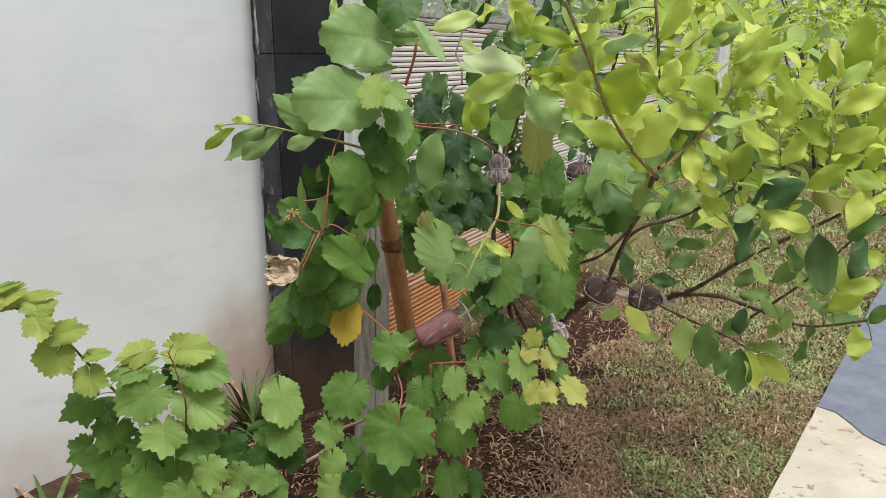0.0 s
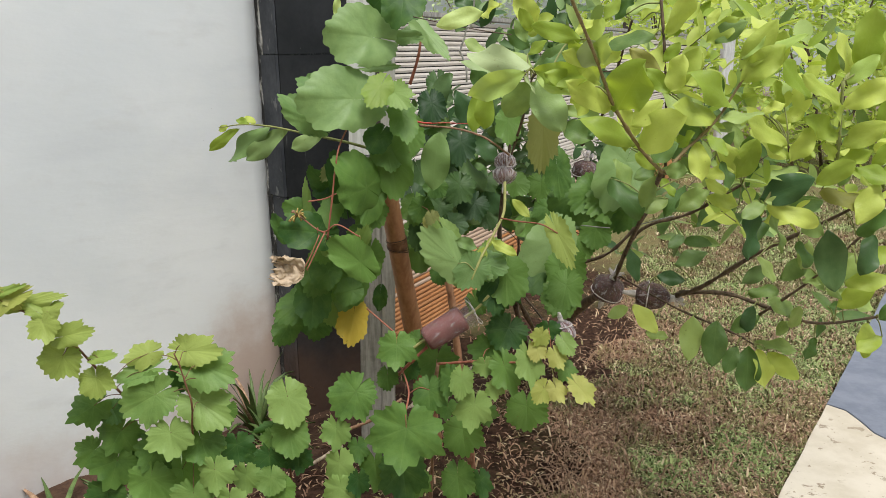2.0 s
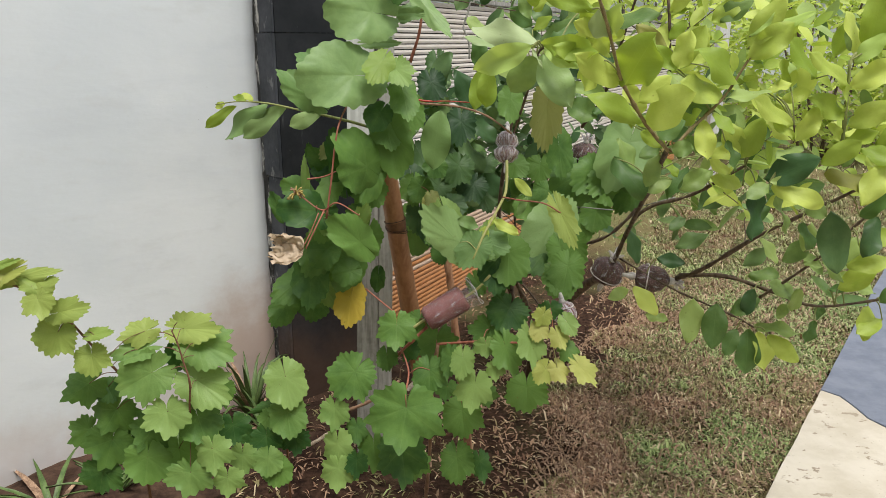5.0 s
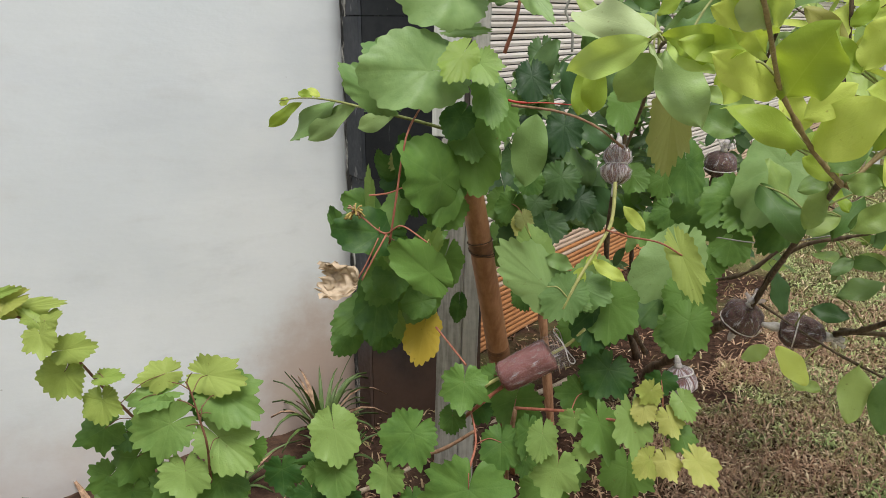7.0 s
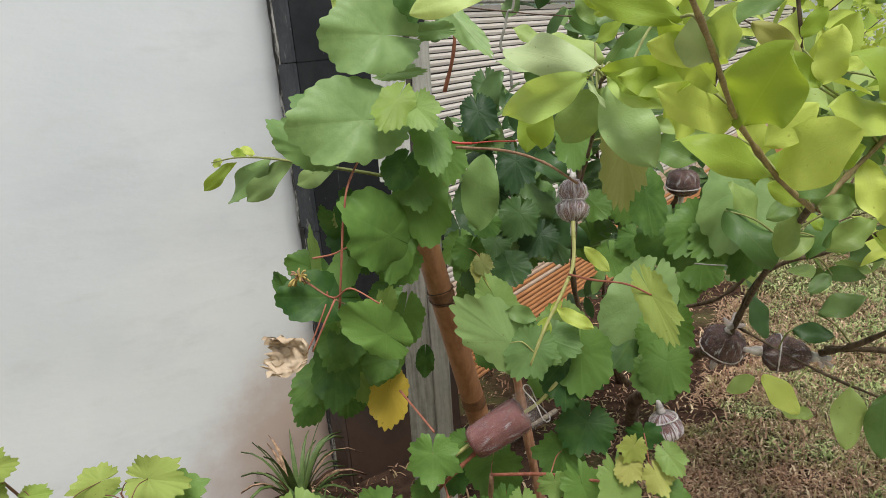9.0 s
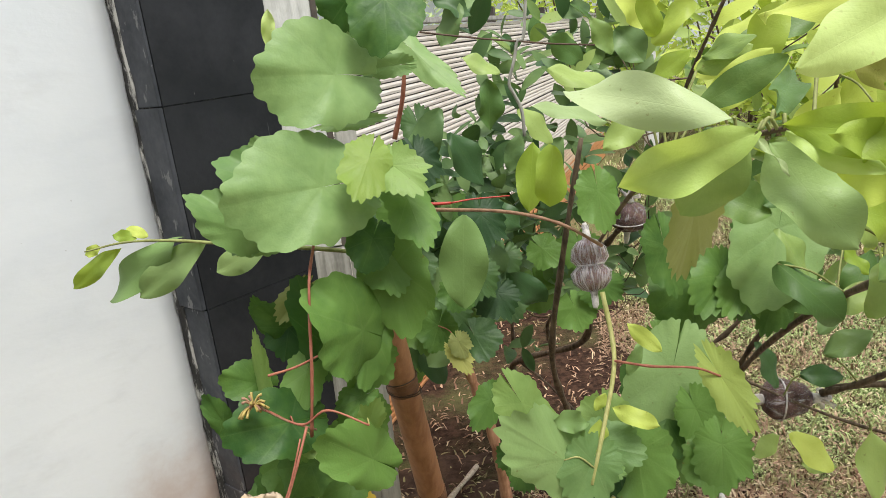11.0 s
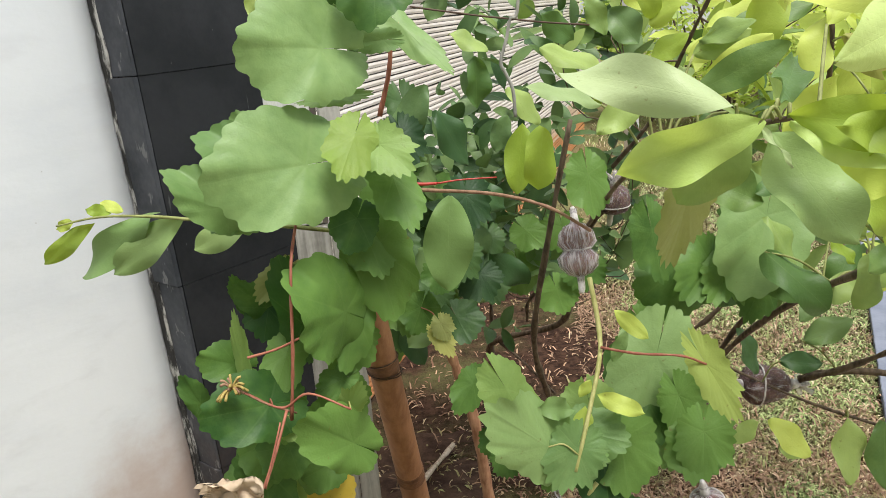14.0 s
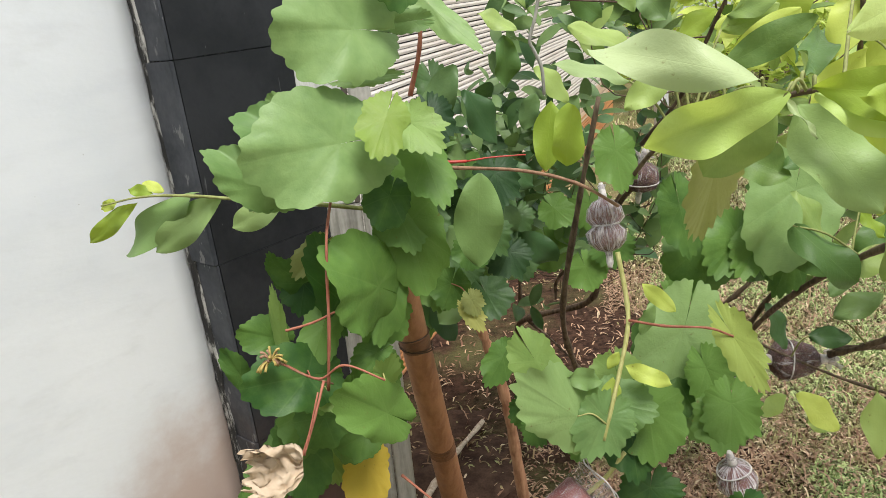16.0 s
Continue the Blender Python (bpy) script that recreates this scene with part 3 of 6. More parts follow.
def grape_leaf(seed):
    """A round or lobed, toothed leaf about its stalk's end: x across (1 wide), y to the tip (1 long), z up."""
    r = random.Random(seed)
    style = seed // 17 % 6
    n, teeth = 150, (25, 25, 25, 25, 19, 19)[style]
    cut = (0.03, 0.04, 0.06, 0.08, 0.10, 0.14)[style]
    bite = (0.055, 0.065, 0.090, 0.14, 0.17, 0.18)[style]
    sharp = (0.25, 0.35, 0.55, 0.85, 1.0, 1.0)[style]
    skew, droop, cup, turn = r.uniform(-0.10, 0.10), r.uniform(0.02, 0.16), r.uniform(-0.12, 0.08), r.uniform(0, 1)
    fold = (0.05, 0.10, -0.16, 0.20, -0.14, 0.24)[style]
    opening = (3.09, 3.07, 3.02, 2.90, 2.80, 2.74)[style]
    sizes = [r.uniform(0.55, 1.25) for _ in range(teeth + 1)]
    outline = []
    for k in range(n + 1):
        a = math.pi * 0.992 * (2 * k / n - 1)
        s = abs(a)
        lobe = 0.5 - 0.5 * math.cos(s * math.tau / 0.95)
        rad = 0.80 + 0.17 * math.cos(a) + cut * (0.8 * math.exp(-(s / 0.32) ** 2) + 0.5 * math.exp(-((s - 0.95) / 0.30) ** 2)) - cut * lobe * (1 if s < 2.3 else 0.4)
        at = (a / math.tau + 0.5) * teeth + turn
        p = at % 1.0
        saw = (1 - abs(2 * p - 1)) * sharp + (1 - (2 * p - 1) ** 2) * (1 - sharp)
        rad *= 1 - bite * 0.5 + bite * saw * sizes[int(at) % teeth] + 0.09 * noise.noise((a * 1.1, seed, 0)) + 0.06 * noise.noise((a * 3.1, seed, 5))
        if s > opening:
            rad *= max(0.30, 1 - ((s - opening) / (math.pi - opening)) ** 2 * 0.70)
        outline.append((a, rad))
    wide = max(abs(rad * math.sin(a)) for a, rad in outline)
    fr = (0.06, 0.24, 0.46, 0.68, 0.86, 1.0)
    rings, uvs = [], []
    for q in fr:
        row, uv = [], []
        for a, rad in outline:
            soft = 0.60 + 0.40 * min(1.0, q * 1.05)
            rr = q * (rad * soft + (1 - soft) * 0.76)
            x, y = rr * math.sin(a), rr * math.cos(a)
            sway = noise.noise((x * 1.1 + seed, y * 1.1, seed * 0.7))
            fine = noise.noise((x * 4.2, y * 4.2 + seed, 2.0))
            ridge = min(abs(a - c) for c in (0, 0.91, -0.91, 1.88, -1.88))
            z = -droop * rr * rr + cup * (x * x - y * y * 0.5) + 0.20 * sway * rr + 0.045 * fine * rr
            z += fold * abs(x) * 0.5 + 0.022 * rr * (1 - math.exp(-(ridge / 0.22) ** 2)) * (1 - 0.75 * q) + 0.040 * q ** 4 * math.sin(a * 5 + seed) + skew * x * y
            row.append((x * 0.5 / wide, y, z)), uv.append((x, y))
        rings.append(row), uvs.append(uv)
    bm, layer, where, rows = leaf_from_rings(rings, uvs)
    mid = bm.verts.new((0, 0, 0))
    where[mid] = (0, 0)
    for k in range(n):
        bm.faces.new((mid, rows[0][k + 1], rows[0][k]))
    for a, b in zip(rows, rows[1:]):
        for k in range(n):
            bm.faces.new((a[k], a[k + 1], b[k + 1], b[k]))
    for f in bm.faces:
        f.smooth = True
        for loop in f.loops:
            loop[layer].uv = where[loop.vert]
    bmesh.ops.recalc_face_normals(bm, faces=bm.faces[:])
    return bm


def guava_leaf(seed):
    """A blunt oval leaf with a folded midrib and a wavy edge: x across (1 wide), y to the tip (1 long)."""
    r = random.Random(seed)
    fold, arch, roll = r.uniform(0.10, 0.48), r.uniform(-0.05, 0.30), r.uniform(-0.15, 0.15)
    blunt, curl, wave, ends = r.uniform(0.85, 1.08), r.uniform(-0.5, 0.9), r.uniform(0.05, 0.135), r.uniform(0.68, 0.90)
    beat, side_arch = r.uniform(6, 12), r.uniform(-0.16, 0.16)
    n, cross = 22, (-1, -0.8, -0.55, -0.28, 0, 0.28, 0.55, 0.8, 1)
    rings, uvs = [], []
    for k in range(n + 1):
        t = k / n
        w = 0.50 * max(0.02, 1 - abs(2 * t ** blunt - 1) ** 2.2) ** ends
        w *= 1 + 0.035 * math.sin(t * 9 + seed)
        row, uv = [], []
        for c in cross:
            x = c * w + side_arch * t * t
            z = fold * abs(c * w) * 0.55 - arch * t * t + roll * c * t * 0.35 - curl * c * c * 0.12
            z += wave * math.sin(t * beat + seed + (1.9 if c > 0 else 0)) * abs(c) ** 1.6
            z += 0.007 * math.sin((t - 0.3 * abs(c)) * 82) * abs(c) * (1.15 - abs(c))
            row.append((x, t, z)), uv.append((c * w * 2, t))
        rings.append(row), uvs.append(uv)
    bm, layer, where, rows = leaf_from_rings(rings, uvs)
    for a, b in zip(rows, rows[1:]):
        for k in range(len(cross) - 1):
            bm.faces.new((a[k], a[k + 1], b[k + 1], b[k]))
    for f in bm.faces:
        f.smooth = True
        for loop in f.loops:
            loop[layer].uv = where[loop.vert]
    return bm


def leaf_meshes(name, build, materials, count):
    """For each material, some leaf meshes that its leaves share."""
    out = []
    for m in materials:
        row = []
        for k in range(count):
            bm = build(17 * k + 3)
            me = bpy.data.meshes.new(name)
            bm.to_mesh(me), bm.free()
            me.materials.append(m)
            row.append(me)
        out.append(row)
    return out


GRAPE_MESH = leaf_meshes("grape_leaf", grape_leaf, GRAPE, 6)
GUAVA_MESH = leaf_meshes("guava_leaf", guava_leaf, GUAVA, 6)
leaf_rng = random.Random(11)
OPEN_SIDE = Vector((0.05, 0.45, 1.37))


def leaf_pose(base, tip, width, face, roll=0.0, thick=None):
    """The pose that lays a unit leaf from base to tip, its upper side turned to face."""
    base, tip = Vector(base), Vector(tip)
    y = tip - base
    length = y.length
    y.normalize()
    z = Vector(face) - y * y.dot(Vector(face))
    z.normalize()
    z = Matrix.Rotation(roll, 3, y) @ z
    x = y.cross(z)
    t = thick or (length + width) / 2
    m = Matrix((x * width, y * length, z * t)).transposed().to_4x4()
    m.translation = base
    return m


def leaf(parent, meshes, row, face=(0.0, -0.95, 0.30), wild=0.22, pick=None):
    """One leaf of a plant: base, tip, width and kind of leaf."""
    numbers, width, kind, turn = row[:6], row[6], row[7], radians(row[8]) if len(row) > 8 else 0.0
    if face == "out":
        face = (OPEN_SIDE - Vector(numbers[:3])).normalized() + Vector((0, 0, 0.22))
    face = Vector(face) + Vector([leaf_rng.uniform(-wild, wild) for _ in range(3)])
    ob = new("leaf", leaf_rng.choice(meshes[kind][pick] if pick else meshes[kind]))
    ob.parent = parent
    ob.matrix_basis = Matrix.Translation(-parent.location) @ leaf_pose(numbers[:3], numbers[3:6], width, face, turn + leaf_rng.uniform(-0.12, 0.12))
    return ob


def stalk(parent, a, b, r, material, sag=0.01, name="leaf_stalk"):
    a, b = Vector(a), Vector(b)
    mid = (a + b) / 2 + Vector((0, 0, sag))
    return part(name, tube([a - parent.location, mid - parent.location, b - parent.location], r, r * 0.8, 5, steps=4), material, parent)


def stem(parent, data, material, name="stem", sides=8, wobble=0.25, label=""):
    points, r0, r1 = data
    return part(name, tube([Vector(p) - parent.location for p in points], r0, r1, sides, wobble, 0.10), material, parent, label)


def nearest_on(lines, p):
    """The point of some lines that lies nearest to p."""
    p = Vector(p)
    return min((q for line in lines for q in spline(line[0], 8)), key=lambda q: (q - p).length)


# ---- the grape vine on the bamboo pole ----
bamboo = thing("bamboo_pole", "thick brown bamboo pole leaning upright in the soil", "pole", (-0.054, 2.369, 0))


def pole_at(z, turn=0.0, out=0.0):
    """A point on the leaning pole's axis, or beside it."""
    return Vector((-0.0917 * z + out * math.cos(turn), -0.434 * z + out * math.sin(turn), z))


culm = part("culm", tube([pole_at(z) for z in (-0.05, 0.16, 0.33, 0.5, 0.66, 0.842, 0.95, 1.04)], 0.0315, 0.0255, 20, 0.02, 0, 8), BAMBOO, bamboo)
for z in (0.19, 0.51, 0.842):
    ring = tube([pole_at(z - 0.016), pole_at(z - 0.005), pole_at(z + 0.004), pole_at(z + 0.014)], 0.0320 - 0.0052 * z, 0.0318 - 0.0052 * z, 20, 0.03, 0.05, 3)
    part("node_ring", ring, BAMBOO_RING, culm, "darker swollen node")
for z in (0.818, 0.826, 0.852):
    loop_pts = [pole_at(z + 0.006 * math.sin(a + z * 90), a, 0.0305) for a in np.linspace(0, math.tau, 13)]
    part("tie_wire", tube(loop_pts, 0.0011, 0.0011, 5, steps=2), WIRE, culm, "thin dark wire tie")

post = thing("leaning_board", "weathered grey board leaning behind the bamboo pole", "board", (-0.245, 2.20, 0))
lean = Matrix.Rotation(radians(1.5), 4, "Y")
part("board", box((-0.044, -0.014, -0.08), (0.023, 0.012, 1.06), 0.003, lean), GREY_WOOD, post)
part("side_board", box((0.024, -0.004, -0.08), (0.066, 0.018, 1.40), 0.003, lean), PALE_WOOD, post, "paler grey board beside it")
part("upper_board", box((-0.070, -0.012, 1.063), (0.010, 0.010, 2.0), 0.002, lean), WHITE_WOOD, post, "dull white painted upper length")
part("dark_strip", box((0.011, -0.010, 1.062), (0.022, 0.008, 2.0), 0.001, lean), DARK_WOOD, post, "dark edge strip")

VINE_TOP = [
    (-0.162, 1.823, 1.394, -0.263, 1.77, 1.407, 0.16, 5),
    (-0.201, 1.772, 1.252, -0.324, 1.71, 1.256, 0.169, 5),
    (-0.261, 1.82, 1.255, -0.338, 1.79, 1.295, 0.098, 5),
    (-0.261, 1.84, 1.288, -0.29, 1.83, 1.323, 0.049, 5),
    (-0.314, 1.8, 1.203, -0.38, 1.77, 1.261, 0.081, 5),
    (-0.316, 1.82, 1.186, -0.338, 1.8, 1.17, 0.048, 5),
    (-0.135, 1.76, 1.283, -0.16, 1.72, 1.239, 0.071, 6),
    (-0.104, 1.77, 1.268, -0.069, 1.73, 1.236, 0.074, 1),
    (-0.089, 1.79, 1.217, -0.073, 1.75, 1.152, 0.072, 0),
    (-0.082, 1.83, 1.485, -0.088, 1.79, 1.417, 0.114, 0),
    (-0.044, 1.945, 1.416, 0.021, 1.9, 1.342, 0.05, 5),
    (-0.073, 1.9, 1.395, -0.126, 1.88, 1.395, 0.038, 5),
    (-0.169, 1.9, 1.324, -0.1, 1.88, 1.326, 0.035, 5),
    (-0.145, 1.8, 1.164, -0.167, 1.77, 1.127, 0.072, 0),
    (-0.133, 1.83, 1.129, -0.119, 1.8, 1.075, 0.079, 0),
    (-0.134, 1.86, 1.488, -0.155, 1.84, 1.547, 0.086, 0),
    (-0.114, 1.92, 1.458, -0.143, 1.92, 1.485, 0.05, 5),
]
VINE_MID = [
    (-0.178, 1.78, 1.037, -0.238, 1.7, 1.104, 0.155, 0),
    (-0.167, 1.82, 1.022, -0.188, 1.78, 0.941, 0.074, 0),
    (-0.124, 1.83, 1.111, -0.108, 1.8, 1.004, 0.115, 0),
    (-0.297, 1.88, 1.023, -0.336, 1.86, 1.071, 0.054, 0),
    (-0.295, 1.88, 1.021, -0.306, 1.85, 0.982, 0.073, 0),
    (-0.265, 1.86, 1.079, -0.305, 1.85, 1.044, 0.053, 4),
    (-0.344, 1.8, 0.973, -0.389, 1.78, 1.0, 0.066, 0),
    (-0.33, 1.78, 0.971, -0.327, 1.77, 1.063, 0.023, 1),
    (-0.268, 1.78, 0.986, -0.291, 1.75, 0.941, 0.063, 0),
    (-0.297, 1.735, 0.935, -0.376, 1.68, 0.96, 0.106, 0),
    (-0.192, 1.72, 0.864, -0.251, 1.67, 0.936, 0.096, 0),
    (-0.191, 1.73, 0.914, -0.171, 1.71, 0.959, 0.043, 1),
    (-0.403, 1.8, 0.92, -0.419, 1.79, 0.972, 0.038, 0),
    (-0.283, 1.74, 0.9, -0.263, 1.73, 0.875, 0.033, 1),
    (-0.197, 1.8, 0.924, -0.236, 1.79, 0.915, 0.051, 0),
    (-0.33, 1.9, 1.029, -0.341, 1.89, 1.077, 0.035, 0),
    (-0.24, 1.8, 1.02, -0.254, 1.78, 1.129, 0.075, 0),
]
VINE_MID_B = [
    (-0.028, 1.93, 0.932, -0.018, 1.92, 0.905, 0.045, 4),
    (-0.056, 1.96, 0.954, -0.076, 1.95, 0.914, 0.073, 0),
    (-0.289, 1.8, 0.896, -0.302, 1.78, 0.845, 0.078, 0),
    (-0.24, 1.86, 0.746, -0.287, 1.85, 0.733, 0.082, 0),
    (-0.179, 1.83, 0.98, -0.199, 1.81, 0.93, 0.106, 0),
    (-0.015, 1.95, 1.015, -0.028, 1.94, 0.982, 0.07, 0),
    (-0.293, 1.82, 0.816, -0.328, 1.8, 0.776, 0.091, 0),
]
VINE_BASE = [
    (-0.246, 1.9, 0.662, -0.256, 1.87, 0.584, 0.09, 3),
    (-0.382, 1.88, 0.714, -0.445, 1.84, 0.666, 0.092, 0),
    (-0.34, 1.86, 0.757, -0.347, 1.82, 0.655, 0.105, 0),
    (-0.255, 1.9, 0.772, -0.276, 1.88, 0.679, 0.122, 0),
    (-0.315, 1.86, 0.812, -0.352, 1.84, 0.737, 0.101, 0),
    (-0.436, 1.94, 0.619, -0.473, 1.92, 0.565, 0.08, 0),
    (-0.316, 1.93, 0.669, -0.288, 1.92, 0.621, 0.069, 1),
    (-0.362, 1.97, 0.625, -0.371, 1.96, 0.563, 0.097, 0),
    (-0.204, 1.93, 0.824, -0.228, 1.92, 0.75, 0.099, 0),
    (-0.185, 2.02, 0.681, -0.19, 2.02, 0.629, 0.046, 0),
]
VINE_RIGHT = [
    (0.048, 1.57, 0.905, -0.028, 1.54, 0.989, 0.097, 5),
    (0.084, 1.57, 0.897, 0.052, 1.55, 0.853, 0.081, 5),
    (0.104, 1.6, 0.898, 0.156, 1.58, 0.884, 0.075, 5),
    (0.131, 1.61, 0.854, 0.129, 1.58, 0.783, 0.084, 0),
    (0.08, 1.58, 0.886, 0.124, 1.57, 0.872, 0.049, 1),
    (-0.034, 1.93, 0.912, -0.013, 1.91, 0.88, 0.042, 2),
    (0.274, 1.76, 0.902, 0.223, 1.72, 0.792, 0.135, 5),
    (0.269, 1.6, 0.966, 0.302, 1.57, 0.895, 0.058, 6),
    (0.286, 1.66, 0.811, 0.272, 1.63, 0.765, 0.086, 0),
    (0.228, 1.57, 1.206, 0.233, 1.62, 1.096, 0.074, 4),
    (0.162, 1.72, 1.204, 0.162, 1.7, 1.152, 0.062, 0),
    (0.445, 1.76, 1.1, 0.401, 1.72, 0.991, 0.142, 5),
    (0.38, 1.8, 1.025, 0.327, 1.77, 0.979, 0.105, 0),
    (0.3, 1.66, 0.825, 0.286, 1.63, 0.768, 0.09, 0),
    (0.253, 1.74, 0.834, 0.215, 1.71, 0.793, 0.101, 0),
    (-0.003, 1.8, 0.883, -0.035, 1.79, 0.842, 0.053, 0),
    (0.003, 1.62, 0.871, 0.012, 1.61, 0.842, 0.049, 0),
]
VINE_RIGHT_B = [
    (0.286, 1.8, 1.088, 0.294, 1.78, 1.012, 0.068, 0),
    (0.47, 1.8, 0.989, 0.431, 1.78, 0.926, 0.074, 0),
    (0.291, 1.72, 0.853, 0.307, 1.7, 0.795, 0.08, 0),
]
VINE_CROSS = [
    (0.123, 1.66, 0.894, 0.106, 1.64, 0.855, 0.074, 0),
    (0.152, 1.64, 0.855, 0.142, 1.61, 0.773, 0.099, 0),
    (0.273, 1.8, 0.833, 0.258, 1.77, 0.768, 0.137, 0),
    (0.291, 1.78, 0.883, 0.339, 1.76, 0.831, 0.087, 0),
    (0.304, 1.74, 0.771, 0.269, 1.72, 0.733, 0.098, 0),
    (0.418, 1.8, 1.018, 0.365, 1.76, 0.975, 0.092, 0),
    (0.088, 1.72, 0.769, 0.109, 1.71, 0.736, 0.061, 0),
]
SPRIG = [
    (-0.002, 1.863, 1.164, -0.027, 1.84, 1.021, 0.074, 6),
    (-0.093, 1.85, 1.11, -0.081, 1.84, 1.049, 0.041, 6),
    (0.099, 1.8, 1.269, 0.082, 1.79, 1.172, 0.045, 1),
    (-0.247, 1.84, 1.441, -0.238, 1.83, 1.488, 0.019, 3),
    (0.089, 1.6, 0.933, 0.044, 1.58, 0.955, 0.029, 6),
    (0.107, 1.6, 0.935, 0.091, 1.58, 0.894, 0.026, 1),
]
SPRIG_B = [
    (0.123, 1.6, 0.948, 0.177, 1.58, 0.919, 0.025, 1),
    (0.171, 1.66, 1.032, 0.209, 1.64, 0.994, 0.023, 1),
    (0.204, 1.7, 0.98, 0.181, 1.7, 0.935, 0.019, 6),
    (0.129, 1.64, 0.947, 0.112, 1.64, 0.925, 0.015, 1),
    (0.116, 1.58, 0.866, 0.107, 1.58, 0.901, 0.019, 1),
]
BOUGH_TIP = [
    (0.184, 1.4, 1.323, 0.065, 1.52, 1.37, 0.05, 2),
    (0.174, 1.34, 1.32, 0.069, 1.385, 1.276, 0.048, 3),
    (0.189, 1.33, 1.323, 0.268, 1.25, 1.313, 0.042, 1),
    (0.19, 1.33, 1.319, 0.242, 1.28, 1.284, 0.03, 3),
    (0.194, 1.36, 1.305, 0.228, 1.3, 1.219, 0.062, 6),
    (0.186, 1.38, 1.302, 0.141, 1.42, 1.238, 0.054, 0),
    (0.114, 1.75, 1.268, 0.101, 1.76, 1.179, 0.048, 1),
    (0.338, 1.6, 1.171, 0.276, 1.62, 1.204, 0.055, 0),
    (0.199, 1.36, 1.327, 0.277, 1.45, 1.354, 0.028, 0),
]
BOUGH_TIP_B = [
    (0.253, 1.6, 1.368, 0.297, 1.56, 1.385, 0.03, 0),
    (0.195, 1.6, 1.352, 0.232, 1.58, 1.377, 0.026, 1),
    (0.246, 1.58, 1.309, 0.306, 1.54, 1.369, 0.042, 1),
    (0.146, 1.62, 1.307, 0.056, 1.6, 1.345, 0.026, 2),
    (0.188, 1.6, 1.309, 0.13, 1.6, 1.283, 0.034, 0),
    (0.226, 1.95, 1.365, 0.167, 1.92, 1.408, 0.042, 0),
    (0.225, 1.8, 1.321, 0.129, 1.8, 1.369, 0.045, 0),
    (0.093, 2.1, 1.258, 0.099, 2.08, 1.346, 0.048, 0),
    (0.056, 2.1, 1.391, 0.122, 2.1, 1.355, 0.04, 0),
    (0.128, 2.0, 1.299, 0.184, 2.0, 1.234, 0.043, 0),
    (0.17, 1.34, 1.316, 0.188, 1.32, 1.284, 0.007, 2),
]
BOUGH_TIP_C = [
    (0.394, 1.68, 1.076, 0.455, 1.62, 1.004, 0.059, 0),
    (0.523, 1.66, 1.031, 0.461, 1.64, 1.011, 0.036, 0),
    (0.233, 1.5, 1.302, 0.196, 1.5, 1.289, 0.021, 0),
    (0.203, 1.6, 1.394, 0.177, 1.58, 1.443, 0.026, 1),
    (0.196, 1.6, 1.389, 0.234, 1.58, 1.432, 0.029, 1),
    (0.202, 1.75, 1.377, 0.181, 1.75, 1.429, 0.03, 0),
    (0.265, 1.4, 1.383, 0.296, 1.4, 1.414, 0.023, 1),
    (0.369, 1.5, 1.217, 0.366, 1.4, 1.185, 0.039, 1),
    (0.349, 1.5, 1.213, 0.259, 1.48, 1.252, 0.032, 0),
    (0.302, 1.7, 1.198, 0.34, 1.68, 1.174, 0.026, 1),
    (0.327, 1.6, 1.183, 0.379, 1.6, 1.198, 0.029, 0),
]
BOUGH_RIGHT = [
    (0.589, 1.5, 1.25, 0.508, 1.46, 1.321, 0.061, 1),
    (0.605, 1.5, 1.294, 0.665, 1.46, 1.362, 0.053, 1),
    (0.601, 1.5, 1.315, 0.657, 1.48, 1.41, 0.048, 1),
    (0.601, 1.5, 1.337, 0.641, 1.49, 1.387, 0.029, 3),
    (0.621, 1.52, 1.337, 0.724, 1.5, 1.383, 0.027, 3),
    (0.563, 1.5, 1.221, 0.465, 1.46, 1.252, 0.058, 1),
    (0.548, 1.5, 1.194, 0.472, 1.48, 1.223, 0.044, 0),
    (0.548, 1.5, 1.194, 0.577, 1.46, 1.159, 0.032, 1),
    (0.567, 1.5, 1.222, 0.648, 1.48, 1.235, 0.04, 0),
    (0.526, 1.5, 1.177, 0.532, 1.46, 1.109, 0.042, 1),
    (0.584, 1.52, 1.134, 0.609, 1.5, 1.079, 0.034, 0),
]
BOUGH_FAR_RIGHT = [
    (0.832, 1.55, 1.24, 0.731, 1.52, 1.309, 0.043, 1),
    (0.832, 1.55, 1.24, 0.903, 1.5, 1.293, 0.051, 1),
    (0.838, 1.56, 1.286, 0.884, 1.54, 1.344, 0.039, 3),
    (0.836, 1.56, 1.188, 0.823, 1.54, 1.247, 0.034, 1),
    (0.843, 1.56, 1.162, 0.911, 1.52, 1.21, 0.049, 1),
    (0.836, 1.56, 1.176, 0.756, 1.54, 1.227, 0.046, 1),
    (0.733, 1.56, 1.162, 0.629, 1.52, 1.219, 0.047, 1),
    (0.741, 1.56, 1.129, 0.777, 1.54, 1.199, 0.043, 1),
    (0.741, 1.56, 1.135, 0.68, 1.55, 1.183, 0.041, 1),
    (0.837, 1.57, 1.128, 0.811, 1.56, 1.167, 0.025, 1),
    (0.844, 1.57, 1.116, 0.892, 1.53, 1.157, 0.04, 1),
]
